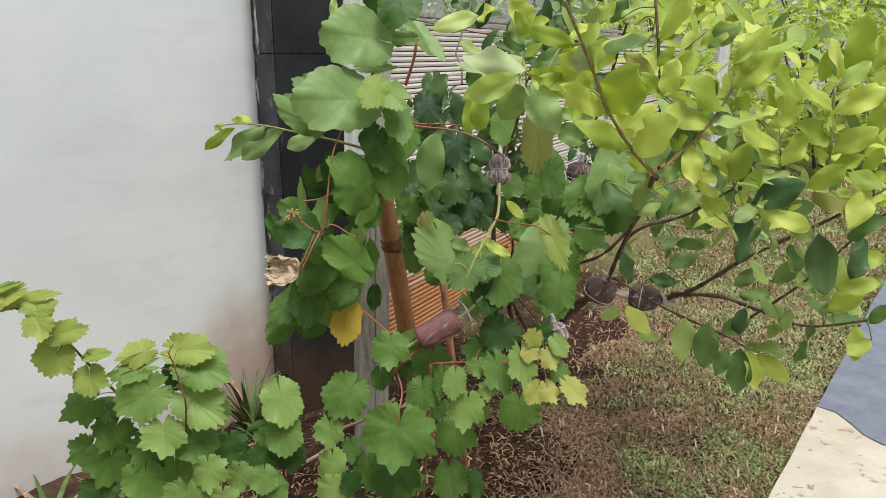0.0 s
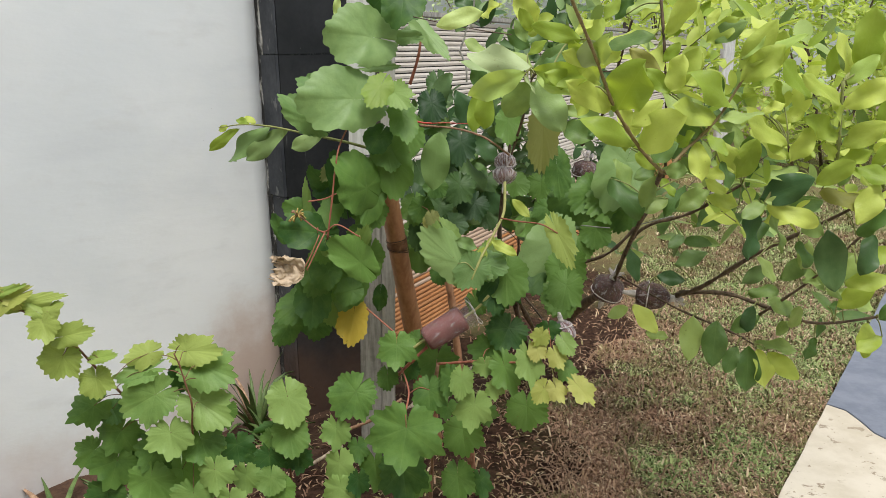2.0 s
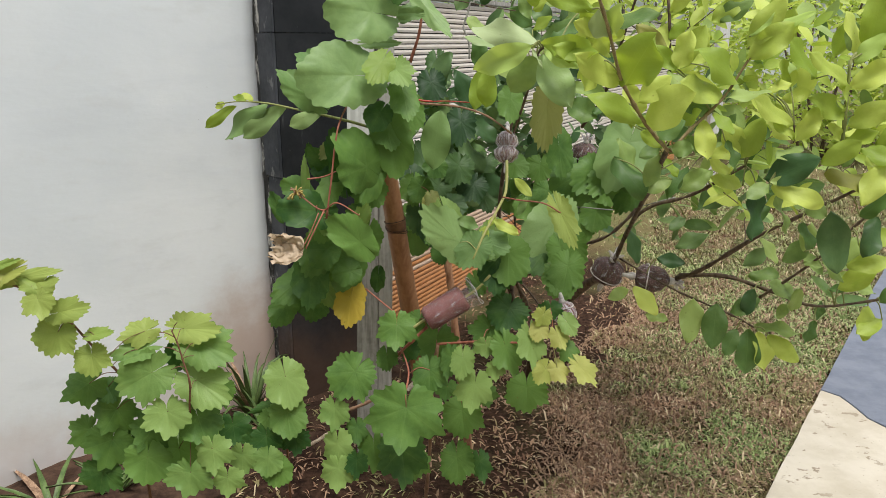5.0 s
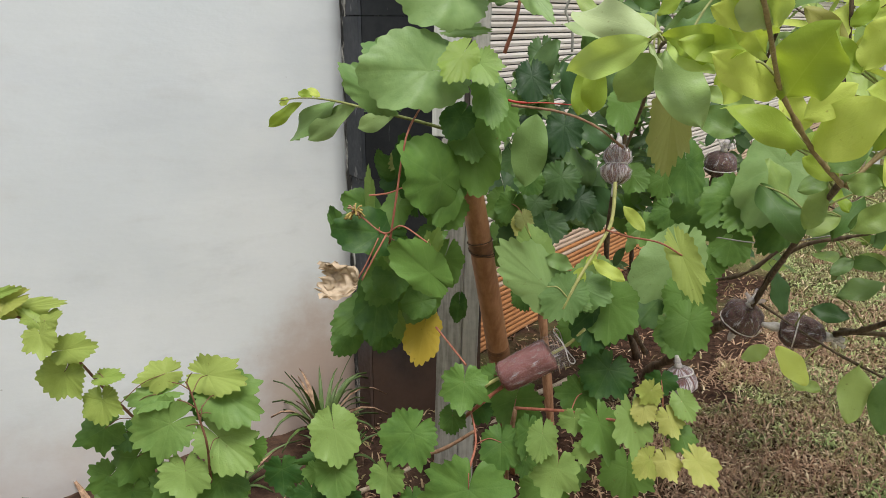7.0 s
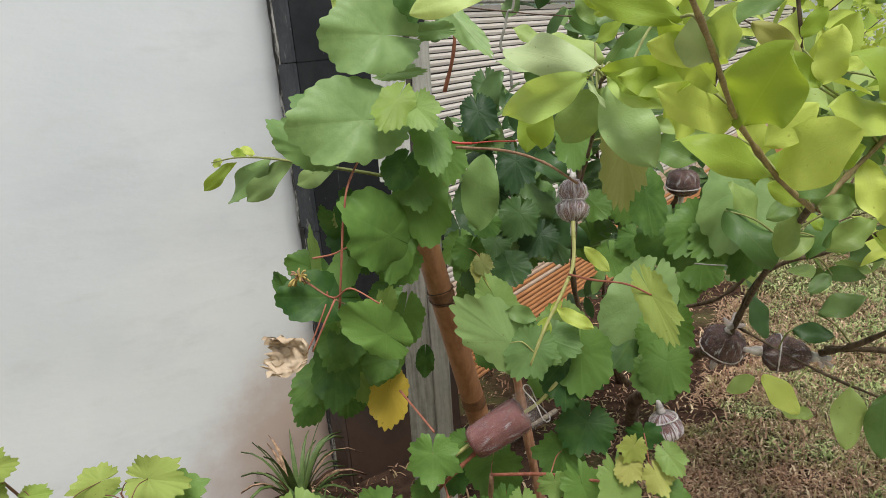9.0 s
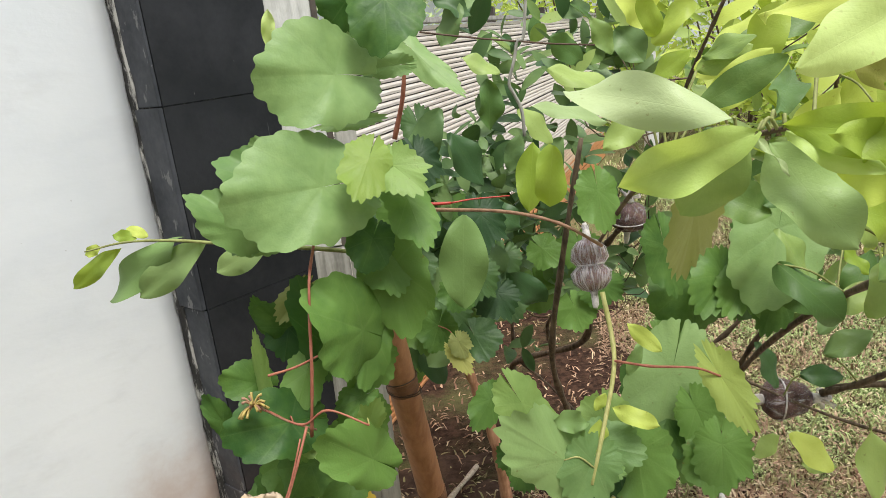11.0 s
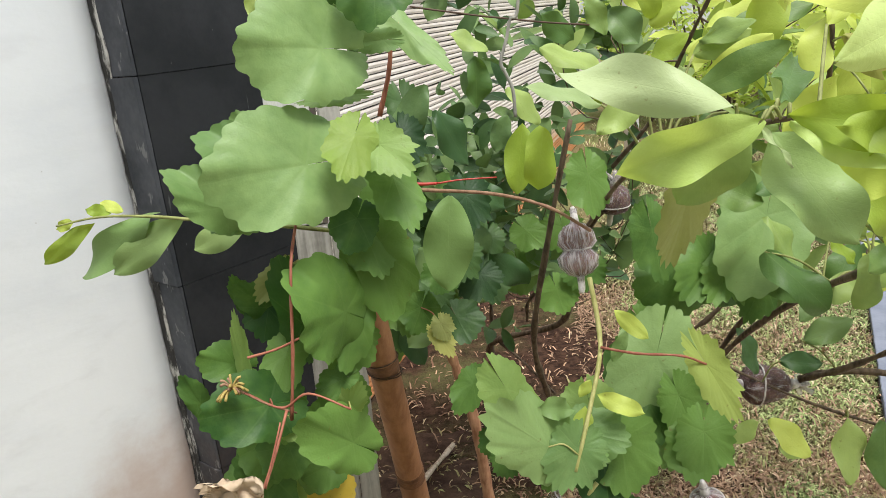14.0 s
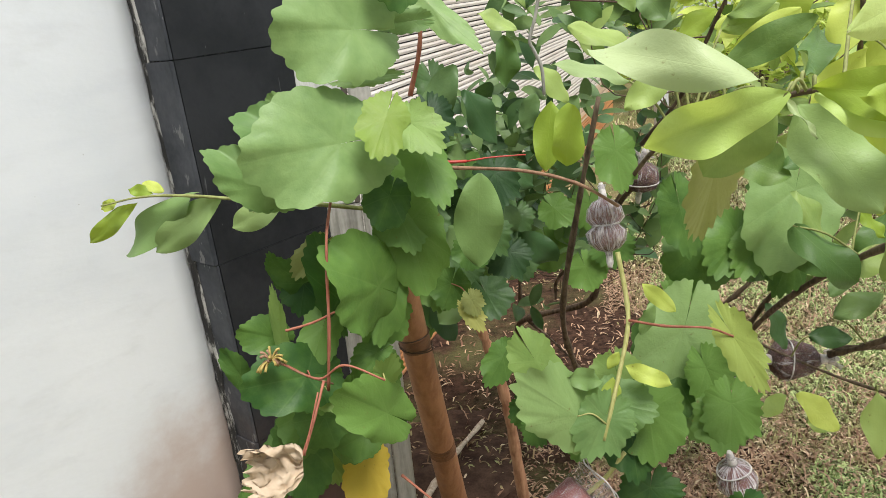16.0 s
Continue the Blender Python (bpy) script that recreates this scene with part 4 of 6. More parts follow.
BOUGH_FAR_RIGHT_B = [
    (0.883, 1.6, 1.313, 0.89, 1.58, 1.435, 0.061, 1),
    (0.877, 1.62, 1.301, 0.838, 1.6, 1.392, 0.054, 1),
    (0.905, 1.62, 1.312, 0.943, 1.58, 1.38, 0.046, 1),
    (0.707, 1.6, 1.22, 0.715, 1.58, 1.291, 0.039, 1),
    (0.735, 1.6, 1.237, 0.738, 1.59, 1.273, 0.02, 1),
    (0.72, 1.6, 1.212, 0.771, 1.58, 1.226, 0.03, 1),
    (0.681, 1.58, 1.227, 0.724, 1.57, 1.251, 0.027, 1),
    (0.649, 1.6, 1.086, 0.681, 1.58, 1.174, 0.051, 1),
    (0.648, 1.6, 1.088, 0.61, 1.58, 1.164, 0.046, 1),
    (0.899, 1.6, 1.111, 0.963, 1.56, 1.082, 0.043, 1),
    (0.935, 1.6, 1.111, 0.962, 1.58, 1.162, 0.032, 1),
]
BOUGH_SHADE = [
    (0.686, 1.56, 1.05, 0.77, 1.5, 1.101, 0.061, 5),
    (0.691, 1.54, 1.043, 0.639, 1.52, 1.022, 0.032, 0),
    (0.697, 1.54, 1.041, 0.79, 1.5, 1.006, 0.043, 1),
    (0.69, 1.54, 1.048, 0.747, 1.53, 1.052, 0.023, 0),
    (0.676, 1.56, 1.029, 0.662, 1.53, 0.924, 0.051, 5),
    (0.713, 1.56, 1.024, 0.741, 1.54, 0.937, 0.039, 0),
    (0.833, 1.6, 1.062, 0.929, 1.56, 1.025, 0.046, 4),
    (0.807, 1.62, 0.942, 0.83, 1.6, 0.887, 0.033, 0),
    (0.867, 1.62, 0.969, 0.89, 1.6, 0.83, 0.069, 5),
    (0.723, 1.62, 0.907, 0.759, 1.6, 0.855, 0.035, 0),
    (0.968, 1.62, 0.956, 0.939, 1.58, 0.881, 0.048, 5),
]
BOUGH_LOW = [
    (0.653, 1.82, 0.693, 0.636, 1.78, 0.584, 0.062, 0),
    (0.706, 1.8, 0.686, 0.688, 1.76, 0.577, 0.062, 0),
    (0.755, 1.78, 0.624, 0.719, 1.75, 0.567, 0.039, 0),
    (0.784, 1.78, 0.625, 0.778, 1.74, 0.516, 0.062, 0),
    (0.806, 1.78, 0.617, 0.828, 1.74, 0.526, 0.054, 1),
    (0.836, 1.78, 0.608, 0.902, 1.74, 0.549, 0.047, 1),
    (0.806, 1.8, 0.621, 0.907, 1.76, 0.626, 0.043, 0),
    (0.82, 1.82, 0.695, 0.744, 1.8, 0.663, 0.045, 0),
    (0.885, 1.8, 0.687, 0.852, 1.78, 0.655, 0.027, 0),
    (0.96, 1.78, 0.702, 0.943, 1.76, 0.657, 0.028, 0),
    (1.052, 1.74, 0.704, 1.035, 1.7, 0.629, 0.046, 1),
]
BOUGH_LOW_B = [
    (0.977, 1.76, 0.778, 1.056, 1.72, 0.748, 0.05, 0),
    (0.96, 1.76, 0.74, 0.998, 1.74, 0.748, 0.023, 0),
    (1.014, 1.7, 0.826, 1.066, 1.68, 0.833, 0.03, 0),
    (0.801, 1.86, 0.743, 0.872, 1.84, 0.754, 0.04, 0),
    (0.493, 1.8, 0.73, 0.546, 1.76, 0.669, 0.048, 1),
    (0.484, 1.82, 0.715, 0.43, 1.8, 0.699, 0.032, 0),
    (0.537, 1.84, 0.637, 0.592, 1.82, 0.63, 0.031, 0),
    (1.055, 1.7, 0.726, 1.084, 1.68, 0.777, 0.033, 0),
    (0.88, 1.74, 0.812, 0.919, 1.72, 0.812, 0.023, 0),
    (0.884, 1.72, 0.875, 0.815, 1.7, 0.83, 0.044, 0),
    (0.979, 1.7, 0.889, 0.951, 1.68, 0.832, 0.035, 0),
]
BOUGH_BEHIND = [
    (0.513, 1.75, 1.373, 0.467, 1.72, 1.298, 0.049, 1),
    (0.512, 1.75, 1.385, 0.579, 1.72, 1.468, 0.059, 1),
    (0.513, 1.75, 1.379, 0.547, 1.72, 1.402, 0.027, 1),
    (0.493, 1.75, 1.391, 0.384, 1.78, 1.373, 0.046, 0),
    (0.438, 1.85, 1.355, 0.374, 1.87, 1.328, 0.038, 1),
    (0.528, 1.75, 1.259, 0.596, 1.72, 1.348, 0.061, 1),
    (0.521, 1.75, 1.265, 0.556, 1.72, 1.216, 0.036, 0),
    (0.624, 1.8, 1.373, 0.691, 1.78, 1.423, 0.046, 1),
    (0.621, 1.8, 1.411, 0.65, 1.8, 1.449, 0.025, 1),
    (0.436, 1.8, 1.437, 0.512, 1.8, 1.474, 0.045, 0),
    (0.393, 1.85, 1.427, 0.431, 1.85, 1.478, 0.034, 1),
]
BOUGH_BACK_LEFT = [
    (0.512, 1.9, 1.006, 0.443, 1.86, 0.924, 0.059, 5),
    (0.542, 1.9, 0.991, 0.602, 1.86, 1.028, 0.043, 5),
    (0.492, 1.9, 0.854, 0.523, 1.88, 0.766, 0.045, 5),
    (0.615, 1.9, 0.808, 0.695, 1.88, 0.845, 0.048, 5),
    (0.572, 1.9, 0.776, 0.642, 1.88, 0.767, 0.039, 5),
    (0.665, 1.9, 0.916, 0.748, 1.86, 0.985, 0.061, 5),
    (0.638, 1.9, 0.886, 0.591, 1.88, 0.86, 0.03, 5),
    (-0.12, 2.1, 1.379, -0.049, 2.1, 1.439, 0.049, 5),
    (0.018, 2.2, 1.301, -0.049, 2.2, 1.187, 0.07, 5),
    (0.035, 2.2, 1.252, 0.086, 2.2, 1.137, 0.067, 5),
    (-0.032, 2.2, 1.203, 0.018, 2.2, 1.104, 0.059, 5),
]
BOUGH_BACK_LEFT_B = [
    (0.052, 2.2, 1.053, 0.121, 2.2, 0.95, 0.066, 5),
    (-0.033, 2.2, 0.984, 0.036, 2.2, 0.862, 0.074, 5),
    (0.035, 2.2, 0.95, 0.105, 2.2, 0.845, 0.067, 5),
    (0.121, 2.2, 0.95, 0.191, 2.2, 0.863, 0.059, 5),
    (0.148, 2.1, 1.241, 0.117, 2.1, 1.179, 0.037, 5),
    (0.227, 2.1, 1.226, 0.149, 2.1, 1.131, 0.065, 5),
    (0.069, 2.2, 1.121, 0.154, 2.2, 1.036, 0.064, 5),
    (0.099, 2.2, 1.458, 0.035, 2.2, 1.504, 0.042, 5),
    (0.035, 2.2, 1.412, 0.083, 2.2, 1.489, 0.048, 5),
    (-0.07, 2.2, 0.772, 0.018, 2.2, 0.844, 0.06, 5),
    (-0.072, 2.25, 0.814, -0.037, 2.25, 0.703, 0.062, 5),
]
LIMB_RIGHT = ([(0.458, 1.46, 1.122), (0.499, 1.48, 1.162), (0.563, 1.5, 1.221), (0.605, 1.5, 1.294), (0.652, 1.5, 1.369)], 0.0038, 0.0020)
LIMB_LOW = ([(0.64, 1.94, 0.707), (0.688, 1.88, 0.752), (0.771, 1.74, 0.883), (0.899, 1.62, 1.008), (0.989, 1.6, 1.075)], .0065, .0032)
LIMB_LOW_B = ([(0.647, 1.94, 0.716), (0.749, 1.88, 0.733), (0.832, 1.82, 0.718), (0.938, 1.76, 0.695), (1.093, 1.7, 0.741)], .0062, .0026)
LIMB_MID = ([(0.82, 1.82, 0.695), (0.901, 1.74, 0.813), (0.978, 1.68, 0.942), (1.002, 1.6, 1.025)], .0036, .002)
TWIG_LOW = ([(0.489, 1.97, 0.754), (0.618, 1.88, 0.695), (0.745, 1.8, 0.655), (0.798, 1.78, 0.629)], .0035, .002)
STAKE_STRING = ([(0.369, 2.0, 0.892), (0.484, 1.95, 0.896), (0.591, 1.85, 0.95)], .0018, .0018)
TWIG_BACK = ([(0.389, 2.1, 0.749), (0.482, 2.0, 0.828), (0.582, 1.95, 1.013), (0.523, 1.75, 1.285), (0.499, 1.75, 1.483)], .005, .003)
TWIG_BACK_B = ([(0.421, 2.3, 1.076), (0.467, 2.2, 1.187), (0.482, 2.1, 1.318), (0.492, 2.0, 1.433)], .005, .003)
FAR_TWIG = ([(0.849, 1.58, 1.102), (0.836, 1.56, 1.188), (0.825, 1.55, 1.292)], .005, .003)
FAR_TWIG_B = ([(0.758, 1.58, 1.114), (0.735, 1.56, 1.162)], .004, .002)
VINE_CANE = ([(-0.05, 1.85, 1.182), (0.043, 1.78, 1.18), (0.11, 1.74, 1.162), (0.167, 1.73, 1.123)], .0027, .0021)
RED_CANE_D = ([(-0.085, 2.0, 1.276), (-0.058, 2.0, 1.363), (-0.047, 2.0, 1.49)], .004, .003)
RED_CANE_E = ([(-0.185, 1.75, 0.734), (-0.1, 1.62, 0.719)], .0022, .0018)
RED_CANE_F = ([(-0.067, 1.46, 0.597), (-0.064, 1.52, 0.62), (-0.085, 1.58, 0.648), (-0.097, 1.58, 0.662)], .0022, .0018)
LOW_CANE = ([(-0.025, 1.58, 0.702), (-0.065, 1.58, 0.662), (-0.1, 1.6, 0.617)], .004, .0035)
TRAILING_CANE = ([(-0.283, 1.9, 0.311), (-0.201, 1.9, 0.348), (-0.119, 1.9, 0.411)], .005, .004)
SEED_STEM = ([(-0.517, 1.39, 0.52), (-0.500, 1.36, 0.61), (-0.485, 1.335, 0.679), (-0.493, 1.335, 0.721), (-0.501, 1.335, 0.761), (-0.510, 1.335, 0.788)], .0024, .0013)
SEED_FORKS = [((-0.506, 1.335, 0.774), (-0.535, 1.335, 0.784)), ((-0.509, 1.335, 0.785), (-0.497, 1.335, 0.805)), ((-0.497, 1.335, 0.741), (-0.530, 1.335, 0.753)), ((-0.490, 1.335, 0.711), (-0.519, 1.335, 0.705)), ((-0.496, 1.335, 0.727), (-0.471, 1.335, 0.735))]
SEED_STEM_B = ([(-0.62, 1.42, 0.596), (-0.686, 1.37, 0.735), (-0.725, 1.35, 0.809), (-0.782, 1.34, 0.863), (-0.82, 1.33, 0.887), (-0.869, 1.33, 0.922), (-0.925, 1.33, 0.935)], .0030, .0012)
LIMB = ([(0.476, 1.98, 0.734), (0.483, 1.86, 0.864), (0.482, 1.7, 0.995), (0.463, 1.5, 1.119)], 0.0060, 0.0051)
TWIG_TIP = ([(0.17, 1.78, 1.103), (0.191, 1.66, 1.212), (0.193, 1.5, 1.277), (0.188, 1.36, 1.314), (0.213, 1.33, 1.32)], 0.0030, 0.0016)
LIMB_SECOND = ([(0.474, 1.97, 0.746), (0.498, 1.9, 0.869), (0.537, 1.86, 0.925), (0.618, 1.8, 0.968), (0.684, 1.66, 1.063)], 0.0049, 0.0034)
VINE_GREEN = ([(0.156, 1.71, 1.063), (0.153, 1.67, 1.004), (0.137, 1.63, 0.975), (0.1, 1.58, 0.918), (0.078, 1.56, 0.87)], .0034, .0026)
PETIOLE_YELLOW = ([(0.144, 1.64, 0.992), (0.181, 1.61, 0.991), (0.230, 1.59, 0.989), (0.269, 1.6, 0.966)], .0019, .0014)
RED_CANE_A = ([(-0.267, 1.7, 0.926), (-0.251, 1.7, 1.023), (-0.242, 1.72, 1.102), (-0.234, 1.75, 1.150), (-0.215, 1.84, 1.205)], .0024, .0019)
RED_CANE_B = ([(-0.323, 1.7, 0.978), (-0.277, 1.7, 0.946), (-0.239, 1.69, 0.966), (-0.187, 1.68, 0.939)], .0019, .0015)
RED_CANE_C = ([(-0.27, 1.69, 0.947), (-0.287, 1.66, 0.91), (-0.307, 1.64, 0.868)], .0019, .0015)
RED_CANE_G = ([(-0.312, 1.72, 1.016), (-0.274, 1.72, 1.022), (-0.241, 1.71, 1.037)], .0019, .0015)
BACK_STEM = ([(0.349, 3.25, 0.008), (0.278, 3.15, 0.27), (0.318, 3.05, 0.358), (0.457, 2.9, 0.447), (0.471, 2.8, 0.575), (0.428, 2.65, 0.77), (0.444, 2.42, 0.95)], .013, .008)
BACK_STEM_B = ([(0.283, 3.15, 0.28), (0.286, 3.1, 0.493), (0.275, 3.0, 0.763), (0.265, 2.9, 1.036)], .008, .005)
BACK_STEM_C = ([(0.306, 3.1, 0.321), (0.346, 2.9, 0.322), (0.38, 2.7, 0.318)], .006, .004)
BACK_STEM_D = ([(0.426, 2.65, 0.737), (0.323, 2.7, 0.634), (0.321, 2.75, 0.544)], .006, .004)
BOUGH_MID = [
    (0.332, 1.33, 1.256, 0.231, 1.25, 1.307, 0.045, 1),
    (0.387, 1.4, 1.184, 0.284, 1.38, 1.242, 0.044, 1),
    (0.334, 1.33, 1.256, 0.351, 1.25, 1.331, 0.08, 1),
    (0.387, 1.4, 1.184, 0.434, 1.3, 1.241, 0.072, 1),
    (0.369, 1.38, 1.222, 0.421, 1.36, 1.268, 0.04, 1),
    (0.396, 1.55, 1.36, 0.461, 1.55, 1.307, 0.034, 4),
    (0.276, 1.2, 1.311, 0.225, 1.1, 1.364, 0.038, 1),
    (0.264, 1.135, 1.335, 0.262, 1.08, 1.372, 0.03, 3),
    (0.26, 1.14, 1.338, 0.207, 1.1, 1.355, 0.027, 1),
    (0.415, 1.44, 1.155, 0.47, 1.42, 1.183, 0.048, 0),
    (0.448, 1.46, 1.132, 0.402, 1.48, 1.157, 0.031, 1),
    (0.459, 1.46, 1.129, 0.496, 1.44, 1.125, 0.034, 0),
    (0.47, 1.5, 1.277, 0.487, 1.48, 1.347, 0.047, 1),
    (0.467, 1.5, 1.273, 0.426, 1.52, 1.325, 0.034, 1),
    (0.261, 1.13, 1.333, 0.238, 1.1, 1.37, 0.042, 2),
    (0.231, 1.1, 1.371, 0.164, 1.14, 1.394, 0.027, 1),
]
BOUGH_MID_B = [
    (0.455, 1.52, 1.123, 0.407, 1.5, 1.106, 0.029, 0),
    (0.47, 1.54, 1.114, 0.516, 1.52, 1.129, 0.028, 0),
    (0.463, 1.56, 1.102, 0.436, 1.54, 1.04, 0.037, 0),
    (0.409, 1.7, 1.119, 0.444, 1.68, 1.042, 0.046, 0),
    (0.524, 1.6, 1.285, 0.561, 1.58, 1.303, 0.024, 1),
    (0.486, 1.5, 1.171, 0.51, 1.46, 1.202, 0.03, 1),
    (0.5, 1.5, 1.149, 0.523, 1.48, 1.115, 0.024, 0),
]
LIMB_UP = ([(0.455, 1.465, 1.122), (0.393, 1.4, 1.179), (0.334, 1.342, 1.253), (0.3, 1.25, 1.293), (0.265, 1.135, 1.333), (0.234, 1.042, 1.369), (0.196, 0.959, 1.421)], 0.0040, 0.0019)
OLD_CANE = ([(-0.021, 1.943, 0.915), (-0.019, 1.945, 0.885), (-0.002, 1.95, 0.819), (0.012, 1.955, 0.758), (0.024, 1.96, 0.673), (0.034, 1.98, 0.562)], .0085, .0095)
BOUGH_TWIGS = [
    (0.093, 1.08, 1.41, 0.028, 1.06, 1.392, 0.026, 3),
    (0.117, 1.1, 1.418, 0.093, 1.2, 1.414, 0.025, 1),
    (0.274, 1.3, 1.294, 0.201, 1.28, 1.324, 0.035, 1),
    (0.291, 1.32, 1.275, 0.253, 1.36, 1.263, 0.051, 1),
    (0.247, 1.75, 1.362, 0.214, 1.76, 1.41, 0.045, 5),
    (0.247, 1.6, 1.353, 0.305, 1.58, 1.374, 0.032, 0),
    (0.198, 1.5, 1.325, 0.266, 1.45, 1.366, 0.033, 0),
    (0.216, 1.65, 1.407, 0.172, 1.62, 1.467, 0.05, 1),
]
BOUGH_GLOW = [
    (0.786, 1.6, 1.255, 0.71, 1.58, 1.336, 0.052, 1),
    (0.796, 1.55, 1.083, 0.856, 1.52, 1.135, 0.045, 1),
    (0.92, 1.6, 0.961, 0.963, 1.56, 1.021, 0.044, 0),
    (0.91, 1.55, 1.189, 0.923, 1.53, 1.259, 0.039, 1),
    (0.761, 1.56, 1.117, 0.697, 1.54, 1.096, 0.037, 0),
    (0.947, 1.58, 1.078, 0.89, 1.55, 0.998, 0.054, 1),
    (0.846, 1.6, 0.96, 0.782, 1.58, 1.015, 0.046, 0),
    (0.689, 1.58, 1.313, 0.702, 1.55, 1.391, 0.045, 1),
    (0.913, 1.58, 1.313, 0.917, 1.56, 1.391, 0.043, 1),
    (0.622, 1.7, 1.043, 0.549, 1.66, 1.01, 0.047, 0),
    (0.584, 1.75, 1.047, 0.527, 1.72, 0.984, 0.048, 0),
]
SEEDLING_TALL = [
    (-0.808, 1.33, 0.896, -0.831, 1.33, 0.916, 0.036, 2),
    (-0.769, 1.33, 0.876, -0.793, 1.33, 0.892, 0.033, 6),
    (-0.748, 1.33, 0.876, -0.715, 1.33, 0.892, 0.033, 6),
    (-0.757, 1.324, 0.855, -0.741, 1.308, 0.822, 0.074, 6),
    (-0.727, 1.34, 0.822, -0.669, 1.34, 0.836, 0.054, 6),
    (-0.74, 1.344, 0.778, -0.757, 1.328, 0.734, 0.091, 6),
    (-0.672, 1.35, 0.771, -0.633, 1.35, 0.779, 0.035, 6),
    (-0.684, 1.354, 0.725, -0.676, 1.338, 0.687, 0.08, 6),
    (-0.72, 1.394, 0.643, -0.769, 1.378, 0.614, 0.089, 0),
    (-0.692, 1.414, 0.626, -0.674, 1.398, 0.601, 0.062, 0),
]
SEEDLING_CLUMP = [
    (-0.599, 1.414, 0.754, -0.646, 1.398, 0.742, 0.066, 6),
    (-0.602, 1.404, 0.72, -0.661, 1.388, 0.708, 0.081, 1),
    (-0.579, 1.381, 0.676, -0.643, 1.357, 0.643, 0.112, 1),
    (-0.516, 1.411, 0.761, -0.436, 1.387, 0.77, 0.075, 6),
    (-0.487, 1.401, 0.735, -0.409, 1.377, 0.715, 0.107, 1),
    (-0.489, 1.381, 0.66, -0.418, 1.357, 0.627, 0.1, 1),
    (-0.541, 1.437, 0.702, -0.511, 1.429, 0.67, 0.089, 0),
    (-0.679, 1.414, 0.575, -0.706, 1.398, 0.529, 0.106, 0),
    (-0.548, 1.361, 0.599, -0.539, 1.337, 0.554, 0.114, 1),
    (-0.596, 1.394, 0.546, -0.623, 1.378, 0.501, 0.099, 0),
    (-0.491, 1.374, 0.581, -0.473, 1.358, 0.53, 0.095, 0),
]
SEEDLING_CLUMP_B = [
    (-0.75, 1.424, 0.52, -0.785, 1.408, 0.493, 0.082, 0),
    (-0.698, 1.414, 0.501, -0.716, 1.398, 0.441, 0.122, 0),
    (-0.607, 1.374, 0.483, -0.613, 1.358, 0.429, 0.109, 0),
    (-0.555, 1.414, 0.482, -0.549, 1.398, 0.415, 0.11, 0),
    (-0.459, 1.354, 0.518, -0.453, 1.338, 0.472, 0.09, 1),
    (-0.51, 1.354, 0.462, -0.513, 1.338, 0.417, 0.113, 1),
    (-0.427, 1.337, 0.463, -0.427, 1.329, 0.425, 0.078, 1),
    (-0.727, 1.414, 0.424, -0.737, 1.398, 0.378, 0.106, 0),
    (-0.467, 1.387, 0.566, -0.46, 1.379, 0.534, 0.051, 1),
    (-0.668, 1.427, 0.493, -0.684, 1.419, 0.46, 0.083, 0),
    (-0.457, 1.434, 0.615, -0.482, 1.418, 0.581, 0.069, 0),
]
SEEDLING_SMALL = [
    (-0.36, 1.591, 0.568, -0.343, 1.567, 0.5, 0.103, 1),
    (-0.359, 1.581, 0.484, -0.348, 1.557, 0.426, 0.095, 1),
    (-0.399, 1.61, 0.48, -0.457, 1.61, 0.464, 0.038, 0),
    (-0.407, 1.597, 0.461, -0.428, 1.589, 0.428, 0.052, 1),
    (-0.413, 1.584, 0.416, -0.41, 1.568, 0.369, 0.085, 0),
    (-0.348, 1.604, 0.403, -0.343, 1.588, 0.364, 0.081, 0),
    (-0.465, 1.554, 0.382, -0.465, 1.538, 0.335, 0.079, 1),
    (-0.404, 1.554, 0.375, -0.405, 1.538, 0.334, 0.075, 1),
    (-0.537, 1.714, 0.37, -0.529, 1.698, 0.318, 0.106, 0),
    (-0.386, 1.564, 0.343, -0.392, 1.548, 0.3, 0.081, 0),
    (-0.46, 1.617, 0.389, -0.462, 1.609, 0.366, 0.059, 0),
]
VINE_LOW = [
    (-0.189, 1.551, 0.603, -0.228, 1.526, 0.548, 0.118, 0),
    (-0.236, 1.534, 0.518, -0.236, 1.518, 0.472, 0.079, 1),
    (-0.187, 1.534, 0.471, -0.182, 1.518, 0.436, 0.055, 0),
    (-0.229, 1.514, 0.439, -0.228, 1.498, 0.378, 0.082, 1),
    (-0.148, 1.534, 0.425, -0.143, 1.518, 0.367, 0.094, 0),
    (-0.227, 1.494, 0.388, -0.228, 1.478, 0.34, 0.094, 1),
    (-0.083, 1.521, 0.424, -0.072, 1.496, 0.344, 0.126, 0),
    (-0.065, 1.448, 0.568, -0.077, 1.415, 0.486, 0.189, 0),
    (-0.092, 1.551, 0.719, -0.093, 1.526, 0.671, 0.101, 0),
    (-0.006, 1.654, 0.639, -0.019, 1.638, 0.572, 0.126, 0),
    (-0.017, 1.511, 0.628, -0.016, 1.486, 0.58, 0.083, 0),
]
